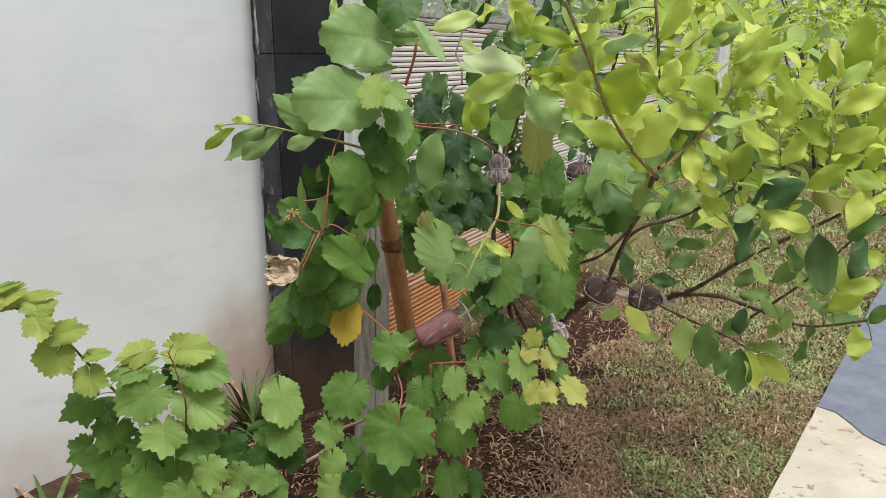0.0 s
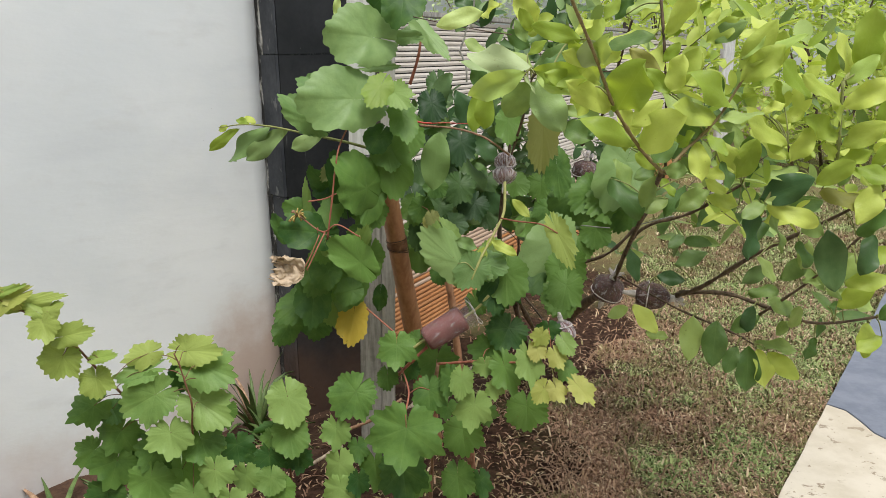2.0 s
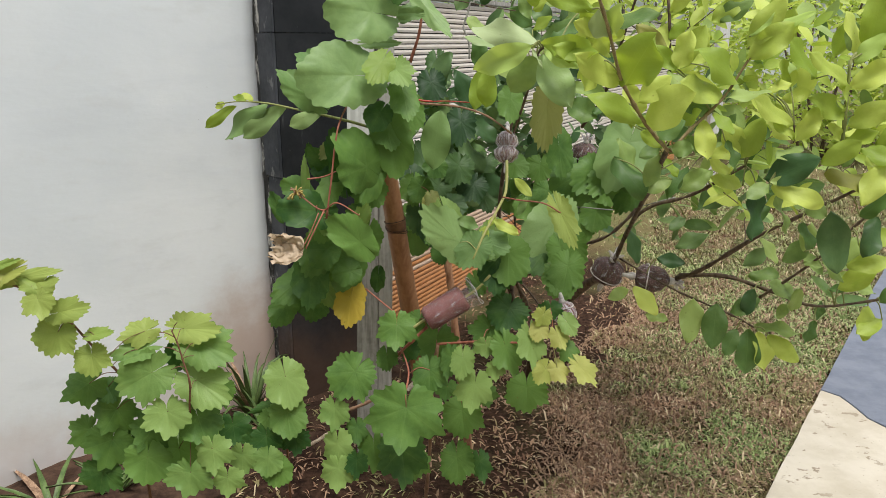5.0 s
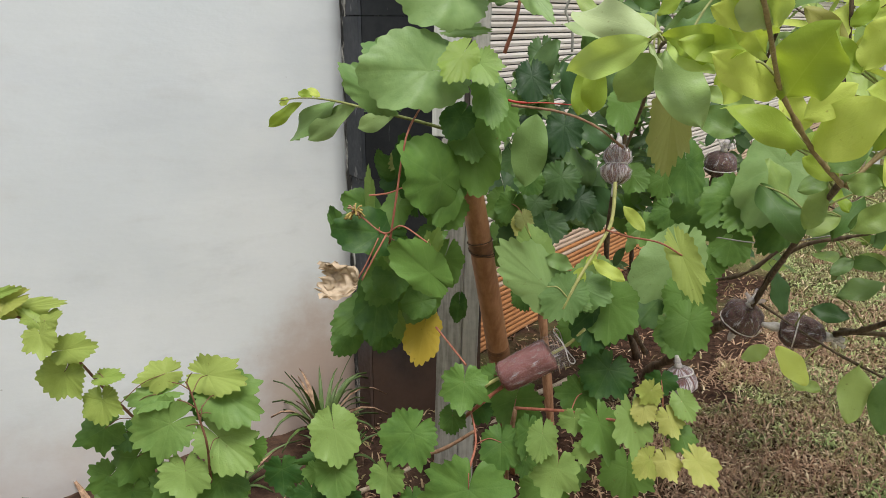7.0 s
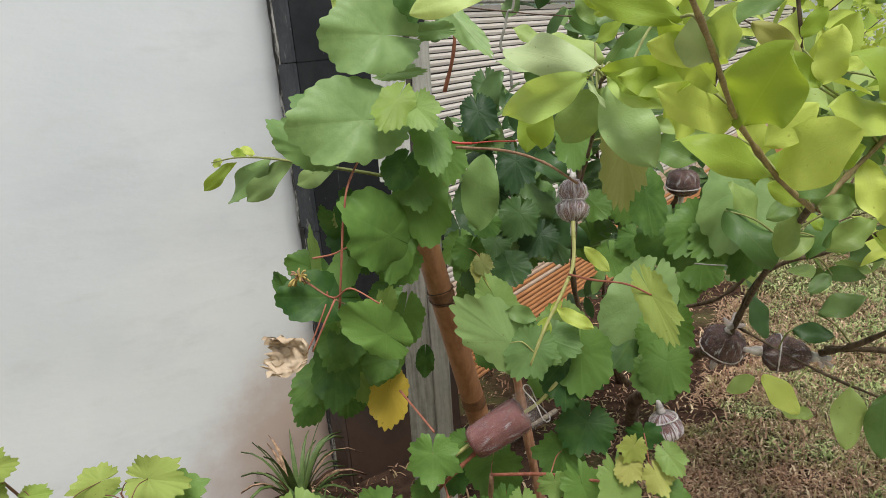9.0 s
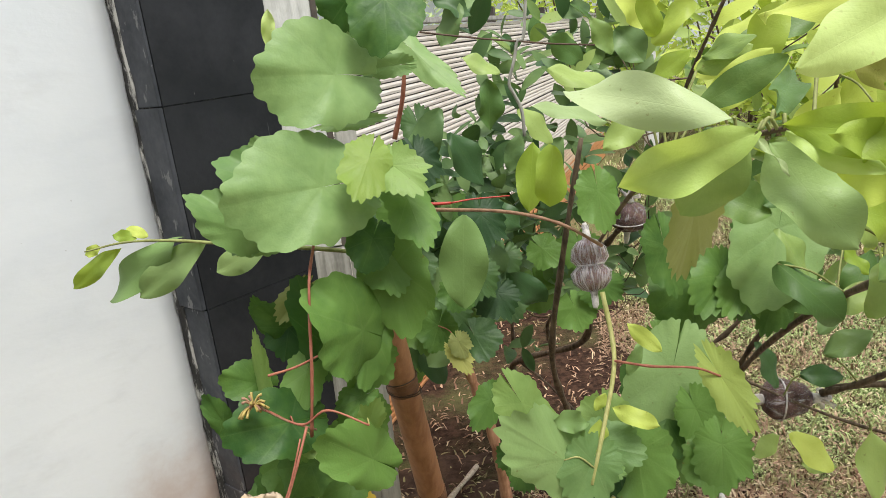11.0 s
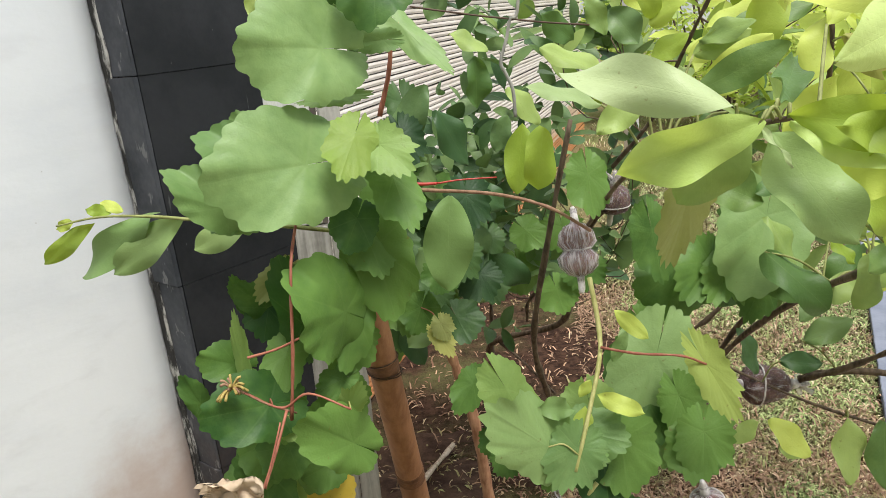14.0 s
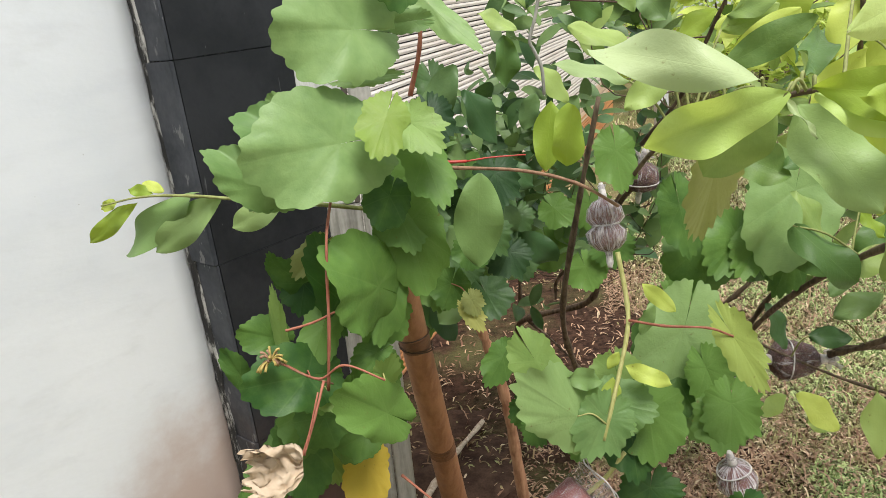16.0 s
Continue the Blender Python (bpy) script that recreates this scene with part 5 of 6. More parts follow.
VINE_LOW_B = [
    (0.056, 1.474, 0.674, 0.054, 1.458, 0.63, 0.057, 1),
    (0.029, 1.494, 0.668, 0.023, 1.478, 0.624, 0.052, 0),
    (0.164, 1.628, 0.731, 0.142, 1.595, 0.689, 0.107, 0),
    (0.119, 1.614, 0.685, 0.087, 1.598, 0.641, 0.096, 0),
    (0.107, 1.517, 0.688, 0.109, 1.509, 0.661, 0.063, 1),
    (0.083, 1.474, 0.611, 0.075, 1.458, 0.557, 0.093, 1),
    (0.13, 1.497, 0.643, 0.129, 1.489, 0.614, 0.051, 1),
    (0.15, 1.511, 0.685, 0.171, 1.486, 0.629, 0.082, 0),
    (0.2, 1.481, 0.718, 0.207, 1.456, 0.661, 0.072, 1),
    (0.21, 1.614, 0.537, 0.211, 1.598, 0.478, 0.11, 0),
    (0.057, 1.611, 0.475, 0.062, 1.586, 0.415, 0.109, 0),
]
VINE_LOW_C = [
    (0.227, 1.487, 0.77, 0.214, 1.479, 0.747, 0.049, 2),
    (0.219, 1.484, 0.74, 0.213, 1.468, 0.715, 0.044, 2),
    (0.257, 1.474, 0.73, 0.271, 1.458, 0.704, 0.048, 2),
    (0.245, 1.517, 0.774, 0.246, 1.509, 0.747, 0.064, 0),
    (0.28, 1.484, 0.695, 0.294, 1.468, 0.667, 0.05, 1),
    (0.233, 1.464, 0.655, 0.215, 1.448, 0.627, 0.053, 2),
    (0.258, 1.464, 0.658, 0.274, 1.448, 0.631, 0.05, 2),
    (0.307, 1.464, 0.66, 0.339, 1.448, 0.626, 0.062, 2),
    (0.276, 1.484, 0.756, 0.295, 1.468, 0.731, 0.044, 1),
    (0.099, 1.544, 0.38, 0.109, 1.528, 0.336, 0.056, 0),
    (0.045, 1.544, 0.39, 0.05, 1.528, 0.326, 0.087, 0),
]
VINE_LOW_D = [
    (-0.043, 1.594, 0.715, -0.051, 1.578, 0.682, 0.064, 0),
    (-0.118, 1.577, 0.633, -0.115, 1.569, 0.596, 0.055, 0),
    (-0.064, 1.597, 0.643, -0.077, 1.589, 0.613, 0.056, 0),
    (0.11, 1.557, 0.55, 0.117, 1.549, 0.52, 0.065, 0),
    (-0.183, 1.497, 0.408, -0.186, 1.489, 0.364, 0.057, 0),
    (-0.047, 1.554, 0.374, -0.053, 1.538, 0.334, 0.068, 0),
    (0.022, 1.577, 0.554, 0.016, 1.569, 0.524, 0.066, 0),
]
BOUGH_UP = [
    (0.505, 1.7, 1.389, 0.554, 1.68, 1.473, 0.053, 1),
    (0.523, 1.85, 1.407, 0.388, 1.84, 1.38, 0.043, 1),
    (0.432, 1.9, 1.43, 0.464, 1.88, 1.487, 0.036, 0),
    (0.485, 1.85, 1.426, 0.521, 1.84, 1.484, 0.037, 1),
    (0.632, 1.8, 1.376, 0.704, 1.77, 1.416, 0.046, 0),
    (0.309, 1.6, 1.337, 0.334, 1.57, 1.415, 0.046, 1),
    (0.359, 1.6, 1.247, 0.415, 1.57, 1.308, 0.047, 1),
    (0.408, 1.56, 1.16, 0.389, 1.53, 1.246, 0.049, 1),
    (0.411, 1.54, 1.162, 0.488, 1.5, 1.215, 0.045, 1),
    (0.514, 1.65, 1.27, 0.559, 1.62, 1.355, 0.05, 1),
    (0.492, 1.66, 1.333, 0.525, 1.65, 1.37, 0.027, 1),
]
BOUGH_UP_B = [
    (0.449, 1.9, 1.343, 0.387, 1.9, 1.334, 0.033, 1),
    (0.81, 1.75, 1.209, 0.783, 1.73, 1.298, 0.05, 0),
    (0.826, 1.72, 1.207, 0.811, 1.7, 1.284, 0.043, 1),
    (0.898, 1.7, 1.308, 0.888, 1.68, 1.37, 0.035, 0),
    (0.876, 1.72, 1.294, 0.892, 1.7, 1.369, 0.039, 1),
    (0.942, 1.68, 1.302, 0.962, 1.64, 1.394, 0.054, 1),
    (0.579, 1.6, 1.095, 0.632, 1.57, 1.108, 0.033, 1),
    (0.664, 1.62, 1.106, 0.63, 1.6, 1.161, 0.036, 1),
    (0.685, 1.62, 1.099, 0.668, 1.6, 1.18, 0.042, 0),
    (0.768, 1.64, 1.123, 0.701, 1.62, 1.176, 0.038, 1),
    (0.638, 1.62, 1.051, 0.582, 1.6, 1.084, 0.029, 1),
]
BOUGH_UP_C = [
    (0.675, 1.64, 1.019, 0.597, 1.62, 1.045, 0.034, 1),
    (0.481, 1.6, 1.108, 0.438, 1.58, 1.167, 0.04, 0),
    (0.492, 1.6, 1.122, 0.504, 1.58, 1.182, 0.034, 1),
    (0.425, 1.75, 1.048, 0.472, 1.72, 0.972, 0.05, 0),
    (0.519, 1.72, 1.068, 0.547, 1.7, 1.028, 0.028, 1),
    (0.616, 1.72, 1.039, 0.555, 1.7, 0.999, 0.039, 0),
    (0.889, 1.66, 1.135, 0.948, 1.64, 1.131, 0.033, 1),
    (0.899, 1.66, 1.058, 0.909, 1.65, 1.105, 0.026, 0),
    (0.921, 1.62, 1.096, 0.956, 1.6, 1.042, 0.036, 1),
    (0.95, 1.62, 1.079, 0.982, 1.6, 1.111, 0.026, 1),
    (0.748, 1.7, 1.206, 0.753, 1.69, 1.248, 0.023, 2),
]
VINE_BACK = [
    (0.336, 1.828, 1.009, 0.329, 1.795, 0.939, 0.137, 0),
    (0.472, 1.851, 1.069, 0.462, 1.826, 1.000, 0.096, 0),
    (0.255, 1.788, 0.875, 0.242, 1.755, 0.79, 0.114, 0),
    (0.323, 1.771, 0.851, 0.321, 1.746, 0.789, 0.087, 0),
    (0.13, 1.651, 0.901, 0.131, 1.626, 0.841, 0.087, 1),
    (0.157, 1.611, 0.871, 0.156, 1.586, 0.802, 0.106, 0),
    (0.079, 1.654, 0.874, 0.093, 1.638, 0.83, 0.092, 0),
    (0.006, 1.697, 0.854, 0.005, 1.689, 0.819, 0.054, 0),
    (-0.089, 1.944, 1.167, -0.084, 1.928, 1.097, 0.097, 0),
    (0.022, 1.674, 0.935, 0.057, 1.658, 0.861, 0.075, 1),
    (-0.078, 1.994, 0.951, -0.079, 1.978, 0.897, 0.082, 0),
]
VINE_BACK_B = [
    (0.024, 2.344, 0.901, 0.049, 2.328, 0.851, 0.184, 0),
    (0.012, 2.394, 0.824, -0.001, 2.378, 0.765, 0.152, 0),
    (-0.102, 2.444, 0.707, -0.093, 2.428, 0.622, 0.132, 0),
    (0.041, 2.294, 1.069, 0.054, 2.278, 1.005, 0.124, 0),
    (0.071, 2.294, 0.996, 0.087, 2.278, 0.94, 0.112, 0),
    (0.1, 2.344, 0.932, 0.121, 2.328, 0.869, 0.11, 0),
    (0.135, 2.344, 0.863, 0.143, 2.328, 0.799, 0.086, 0),
    (-0.024, 2.294, 0.94, -0.029, 2.278, 0.889, 0.113, 0),
    (0.21, 2.344, 0.862, 0.223, 2.328, 0.799, 0.111, 0),
    (-0.047, 2.194, 1.168, -0.028, 2.178, 1.126, 0.1, 0),
    (0.063, 2.444, 0.824, 0.084, 2.428, 0.775, 0.129, 0),
]
VINE_BACK_C = [
    (0.251, 2.194, 0.856, 0.262, 2.178, 0.806, 0.092, 0),
    (0.312, 2.194, 0.898, 0.305, 2.178, 0.848, 0.103, 0),
    (0.44, 2.094, 0.858, 0.43, 2.078, 0.802, 0.099, 0),
    (0.471, 2.094, 0.924, 0.48, 2.078, 0.878, 0.099, 0),
    (0.391, 2.094, 0.805, 0.414, 2.078, 0.766, 0.089, 0),
    (0.298, 2.294, 0.96, 0.293, 2.278, 0.907, 0.107, 0),
    (0.218, 2.294, 0.963, 0.251, 2.278, 0.927, 0.083, 0),
    (-0.129, 2.447, 0.762, -0.081, 2.439, 0.729, 0.105, 0),
]
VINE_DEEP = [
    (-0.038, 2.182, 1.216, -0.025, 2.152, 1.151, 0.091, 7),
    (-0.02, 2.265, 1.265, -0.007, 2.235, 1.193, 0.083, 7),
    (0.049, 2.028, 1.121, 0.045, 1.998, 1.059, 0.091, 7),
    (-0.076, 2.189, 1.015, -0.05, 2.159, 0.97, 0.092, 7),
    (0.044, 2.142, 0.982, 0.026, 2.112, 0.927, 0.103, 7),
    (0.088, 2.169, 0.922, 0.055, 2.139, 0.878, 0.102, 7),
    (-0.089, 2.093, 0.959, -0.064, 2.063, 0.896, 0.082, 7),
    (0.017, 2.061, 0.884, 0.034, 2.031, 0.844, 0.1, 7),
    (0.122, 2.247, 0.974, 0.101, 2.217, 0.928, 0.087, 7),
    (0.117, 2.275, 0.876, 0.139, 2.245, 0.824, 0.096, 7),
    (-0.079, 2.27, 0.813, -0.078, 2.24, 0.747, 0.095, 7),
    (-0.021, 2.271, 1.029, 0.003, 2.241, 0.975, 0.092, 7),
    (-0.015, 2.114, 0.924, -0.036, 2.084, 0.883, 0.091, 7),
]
SPRIG_C = [
    (-0.446, 1.94, 1.175, -0.602, 1.99, 1.084, 0.056, 6),
    (-0.409, 1.93, 1.166, -0.531, 1.97, 1.081, 0.056, 6),
    (-0.548, 1.97, 1.166, -0.641, 2.0, 1.104, 0.032, 1),
    (-0.309, 1.9, 1.153, -0.391, 1.91, 1.12, 0.045, 6),
    (-0.512, 1.96, 1.18, -0.55, 1.97, 1.192, 0.021, 1),
    (-0.495, 1.96, 1.181, -0.527, 1.97, 1.2, 0.018, 1),
    (-0.575, 1.98, 1.171, -0.608, 1.99, 1.161, 0.018, 1),
]
SEEDLING_TIP = [
    (-0.868, 1.33, 0.925, -0.933, 1.33, 0.932, 0.027, 2),
    (-0.856, 1.33, 0.907, -0.785, 1.33, 0.932, 0.024, 6),
    (-0.816, 1.33, 0.903, -0.885, 1.32, 0.87, 0.051, 2),
    (-0.817, 1.34, 0.888, -0.716, 1.34, 0.906, 0.034, 6),
    (-0.882, 1.33, 0.92, -0.901, 1.32, 0.896, 0.025, 2),
]
BOUGH_EDGE = [
    (0.761, 1.8, 0.785, 0.812, 1.78, 0.832, 0.038, 5),
    (0.908, 1.7, 0.832, 0.951, 1.68, 0.783, 0.036, 0),
    (0.95, 1.7, 0.761, 1.02, 1.67, 0.819, 0.051, 1),
    (0.896, 1.78, 0.71, 0.819, 1.76, 0.761, 0.05, 0),
    (0.941, 1.66, 0.831, 1.026, 1.63, 0.851, 0.049, 1),
    (0.858, 1.7, 0.853, 0.862, 1.68, 0.919, 0.037, 0),
    (0.95, 1.64, 0.885, 1.023, 1.62, 0.917, 0.044, 1),
    (0.877, 1.76, 0.68, 0.889, 1.75, 0.743, 0.034, 0),
    (1.08, 1.72, 0.675, 1.013, 1.7, 0.645, 0.04, 1),
    (0.936, 1.76, 0.657, 0.915, 1.74, 0.601, 0.033, 0),
    (0.795, 1.8, 0.725, 0.77, 1.79, 0.659, 0.038, 5),
]

vine = thing("grape_vine", "leafy grape vine climbing the bamboo pole on red canes", "vine", (-0.12, 1.75, 0))
foot_cane = OLD_CANE[0][-1]
main_cane = ([(foot_cane[0] + 0.06, foot_cane[1] + 0.10, -0.02), (foot_cane[0] + 0.03, foot_cane[1] + 0.05, 0.25)] + OLD_CANE[0][::-1], 0.0125, 0.0080)
VINE_RED = (RED_CANE_A, RED_CANE_B, RED_CANE_C, RED_CANE_D, RED_CANE_E, RED_CANE_G)
stem(vine, main_cane, OLD_BARK, "trunk", 10, 0.5, "twisting brown woody trunk")
for line in VINE_RED:
    stem(vine, line, RED_CANE, "cane")
stem(vine, VINE_CANE, BROWN_CANE, "cane")
stem(vine, VINE_GREEN, GREEN_CANE, "cane", label="yellow-green young cane")
stem(vine, PETIOLE_YELLOW, RED_CANE, "leaf_stalk")
vine_lines = [main_cane, *VINE_RED, VINE_CANE, VINE_GREEN]
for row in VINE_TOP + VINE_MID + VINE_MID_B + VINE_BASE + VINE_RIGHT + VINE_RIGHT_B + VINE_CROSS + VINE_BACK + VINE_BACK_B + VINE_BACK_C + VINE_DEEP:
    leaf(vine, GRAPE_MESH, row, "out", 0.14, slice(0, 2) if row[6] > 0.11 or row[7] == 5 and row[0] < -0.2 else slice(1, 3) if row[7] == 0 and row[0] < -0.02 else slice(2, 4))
    foot = nearest_on(vine_lines, row[:3])
    if 0.015 < (foot - Vector(row[:3])).length < 0.06:
        stalk(vine, foot, row[:3], 0.0012, RED_CANE if row[7] == 0 else GREEN_CANE)

low_vine = thing("grape_vine", "low grape vine with toothed leaves sprawling over the soil", "vine", (-0.02, 1.75, 0))
low_trunk = ([(-0.05, 1.9, 0.0), (-0.03, 1.8, 0.25), (-0.02, 1.65, 0.5), (0.0, 1.58, 0.66)], 0.006, 0.004)
for line in (LOW_CANE, RED_CANE_F):
    stem(low_vine, line, RED_CANE, "cane")
stem(low_vine, low_trunk, BROWN_CANE, "trunk", 8, 0.4)
stem(low_vine, TRAILING_CANE, BROWN_CANE, "cane")
side_cane = ([(0.0, 1.58, 0.66), (0.10, 1.55, 0.68), (0.19, 1.50, 0.70), (0.25, 1.49, 0.72)], 0.003, 0.002)
stem(low_vine, side_cane, RED_CANE, "cane")
low_lines = [low_trunk, LOW_CANE, RED_CANE_F, side_cane, TRAILING_CANE]
for row in VINE_LOW + VINE_LOW_B + VINE_LOW_C + VINE_LOW_D:
    leaf(low_vine, GRAPE_MESH, row, (0.02, -0.86, 0.50), 0.25, slice(3, 6))
    foot = nearest_on(low_lines, row[:3])
    if 0.02 < (foot - Vector(row[:3])).length < 0.075:
        stalk(low_vine, foot, row[:3], 0.0011, RED_CANE if row[7] == 0 else GREEN_CANE)


SEEDLING_STEM = bark_material("reddish brown shoot", (0.105, 0.045, 0.026), (0.215, 0.105, 0.060), 0.6)


def seedling(rows, lines, at, label, forks=(), material=SEEDLING_STEM):
    plant = thing("grape_seedling", label, "grape plant", at, "young grape plants by the wall")
    for line in lines:
        stem(plant, line, material, "stem")
    for row in rows:
        leaf(plant, GRAPE_MESH, row, (0.12, -0.86, 0.50), 0.3, slice(2, 6))
        foot = nearest_on(lines, row[:3])
        if 0.02 < (foot - Vector(row[:3])).length < 0.12:
            stalk(plant, foot, row[:3], 0.0009, material)
    for a, b in forks:
        stalk(plant, a, b, 0.0010, material, 0.003)
    return plant


clump_stem = ([(-0.66, 1.50, 0.0), (-0.655, 1.47, 0.25), (-0.65, 1.44, 0.52)], 0.005, 0.003)
seedling(SEEDLING_CLUMP + SEEDLING_CLUMP_B + SEEDLING_TALL + SEEDLING_TIP, [clump_stem, SEED_STEM, SEED_STEM_B], (-0.66, 1.50, 0), "bushy young grape plant trailing one long shoot along the wall", SEED_FORKS)
small_stem = ([(-0.40, 1.72, 0.0), (-0.385, 1.66, 0.3), (-0.37, 1.61, 0.58)], 0.004, 0.002)
seedling(SEEDLING_SMALL, [small_stem], (-0.40, 1.72, 0), "small young grape plant with bright toothed leaves")

# withered leaf and dried flower hanging on the vine
dry = thing("withered_leaf", "curled pale brown withered leaf hanging on the vine", "dead leaf", (-0.306, 1.615, 0.875))


def curled_leaf():
    """A dried leaf: a lobed sheet folded along its midrib, with crumpled, curled-in edges."""
    bm = bmesh.new()
    layer = bm.loops.layers.uv.new("leaf")
    nu, nv = 30, 16
    way, up, out = Vector((-0.92, -0.05, 0.18)).normalized(), Vector((0.10, 0.30, 0.95)).normalized(), Vector((0.1, -0.95, 0.2)).normalized()
    grid = []
    for k in range(nv + 1):
        v = k / nv
        row = []
        for i in range(nu + 1):
            u = 2 * i / nu - 1
            half = 0.034 * (0.30 + 1.05 * math.sin(math.pi * min(1, 0.08 + 0.86 * v)) ** 0.7) * (1 + 0.22 * noise.noise((u * 1.6, 3, v * 3)))
            bend = 2.35 * u * (0.75 + 0.45 * noise.noise((v * 2.4, u, 8)))
            r = half / 2.0
            c = way * (0.070 * v * (1 + 0.13 * math.sin(i * 1.7) * v)) + up * (r * math.sin(bend) * 1.15) + out * (r * (1 - math.cos(bend)) * 0.9)
            c += out * (0.012 * noise.noise((u * 3.5, v * 4.5, 2)) + 0.005 * noise.noise((u * 9, v * 11, 2))) + up * (0.011 * noise.noise((u * 3, v * 5, 6)) + 0.004 * noise.noise((u * 10, v * 9, 5)) - 0.026 * v * max(0, -u)) + way * (0.020 * noise.noise((u * 4, v * 2, 4)) * v)
            row.append(bm.verts.new(c))
        grid.append(row)
    for k in range(nv):
        for i in range(nu):
            f = bm.faces.new((grid[k][i], grid[k][i + 1], grid[k + 1][i + 1], grid[k + 1][i]))
            f.smooth = True
            for loop, (p, q) in zip(f.loops, ((i, k), (i + 1, k), (i + 1, k + 1), (i, k + 1))):
                loop[layer].uv = (2 * p / nu - 1, q / nv)
    return bm


part("blade", curled_leaf(), DRY_LEAF, dry)
part("leaf_stalk", tube([(-0.004, 0, 0), (0.012, 0.015, 0.03), (0.030, 0.04, 0.075)], 0.0016, 0.0013, 5), RED_CANE, dry)

DRY_FLORET = bark_material("dried yellow floret", (0.26, 0.19, 0.05), (0.46, 0.36, 0.12), 0.7)
bloom = thing("dried_flower_cluster", "small dried yellow-brown flower cluster on a thin stalk", "flower", (-0.335, 1.70, 0.985))
part("flower_stalk", tube([(-0.02, 0, -0.01), (0.0, 0, 0.0), (0.04, 0.0, -0.03), (0.075, 0.01, -0.055)], 0.0012, 0.0015, 5), BROWN_CANE, bloom)
for k in range(22):
    a = k * 2.4
    end = Vector((0.020 * math.cos(a), 0.014 * math.sin(a) - 0.006, 0.017 * math.sin(a * 1.7 + k * 0.3) + 0.002)) * (0.7 + 0.35 * (k % 3) / 2)
    part("floret", tube([(0, 0, 0), end * 0.6 + Vector((0, 0, 0.004)), end], 0.0012, 0.0022, 5, steps=3), DRY_FLORET if k % 3 else BROWN_CANE, bloom)

# ---- the guava tree ----
LIMB_BARK = bark_material("young guava bark", (0.15, 0.105, 0.045), (0.30, 0.24, 0.105), 0.6)
tree = thing("guava_tree", "spreading young guava tree with air-layered branches and bright leaves", "tree", (0.335, 2.78, 0))
trunk_line = ([(0.335, 2.78, -0.02), (0.335, 2.66, 0.16), (0.33, 2.52, 0.30), (0.37, 2.34, 0.44), (0.42, 2.16, 0.60), (0.46, 2.0, 0.70)], 0.019, 0.013)
left_line = ([(0.30, 2.40, 0.42), (0.22, 2.20, 0.62), (0.16, 2.05, 0.82), (0.17, 1.95, 1.05), (0.20, 1.90, 1.25)], 0.008, 0.004)
TREE_LINES = (trunk_line, BACK_STEM, BACK_STEM_B, BACK_STEM_C, BACK_STEM_D, left_line, LIMB, LIMB_UP, TWIG_TIP, LIMB_RIGHT, LIMB_SECOND, LIMB_LOW, LIMB_LOW_B, LIMB_MID, TWIG_LOW, TWIG_BACK, TWIG_BACK_B, FAR_TWIG, FAR_TWIG_B)
for k, line in enumerate(TREE_LINES):
    stem(tree, line, LIMB_BARK if line in (LIMB_UP, LIMB_RIGHT) else TWIG if line is FAR_TWIG else BARK, "trunk" if k == 0 else "branch", 10 if line[1] > 0.008 else 7, 0.6)
bough_rows = BOUGH_TWIGS + BOUGH_GLOW + BOUGH_TIP + BOUGH_TIP_B + BOUGH_TIP_C + BOUGH_MID + BOUGH_MID_B + BOUGH_RIGHT + BOUGH_FAR_RIGHT + BOUGH_FAR_RIGHT_B + BOUGH_SHADE + BOUGH_LOW + BOUGH_LOW_B + BOUGH_BEHIND + BOUGH_BACK_LEFT + BOUGH_BACK_LEFT_B + BOUGH_UP + BOUGH_UP_B + BOUGH_UP_C + BOUGH_EDGE
for row in bough_rows:
    if row in BOUGH_TIP or row in BOUGH_MID or row in BOUGH_TWIGS:
        leaf(tree, GUAVA_MESH, row, "out", 0.16)
    else:
        leaf(tree, GUAVA_MESH, row, (0.03, -0.78, 0.62), 0.38)
    foot = nearest_on(TREE_LINES, row[:3])
    if 0.012 < (foot - Vector(row[:3])).length < 0.12:
        stalk(tree, foot, row[:3], 0.0018, TWIG)

sprig = thing("guava_sprig", "leafy guava sprig reaching out before the black pilaster", "branch", (-0.2, 1.82, 1.17))
stem(sprig, ([(-0.10, 1.98, 1.08), (-0.24, 1.93, 1.13), (-0.36, 1.92, 1.158), (-0.45, 1.93, 1.175), (-0.53, 1.955, 1.178), (-0.60, 1.975, 1.168)], 0.004, 0.0013), TWIG, "branch")
for row in SPRIG + SPRIG_B + SPRIG_C:
    leaf(sprig, GUAVA_MESH, row, "out", 0.15)


def leaf_cloud(name, parent, meshes, spots, material_kind, seed):
    """Many leaves of one plant, too many to count, joined into one mesh."""
    r = random.Random(seed)
    bm = bmesh.new()
    layer = bm.loops.layers.uv.new("leaf")
    for base, way, size in spots:
        src = r.choice(meshes)
        side = Vector((r.uniform(-1, 1), r.uniform(-1, 1), r.uniform(-0.5, 1)))
        m = leaf_pose(base, base + way * size, size * r.uniform(0.37, 0.50), (r.uniform(-0.5, 0.5), -0.5 + r.uniform(-0.5, 0.5), 0.8), r.uniform(-0.5, 0.5)) 
        vs = [bm.verts.new(m @ v.co - parent.location) for v in src.vertices]
        uvs = src.uv_layers["leaf"].data
        for p in src.polygons:
            f = bm.faces.new([vs[i] for i in p.vertices])
            f.smooth = True
            for loop, li in zip(f.loops, p.loop_indices):
                loop[layer].uv = uvs[li].uv
    return part(name, bm, material_kind, parent)


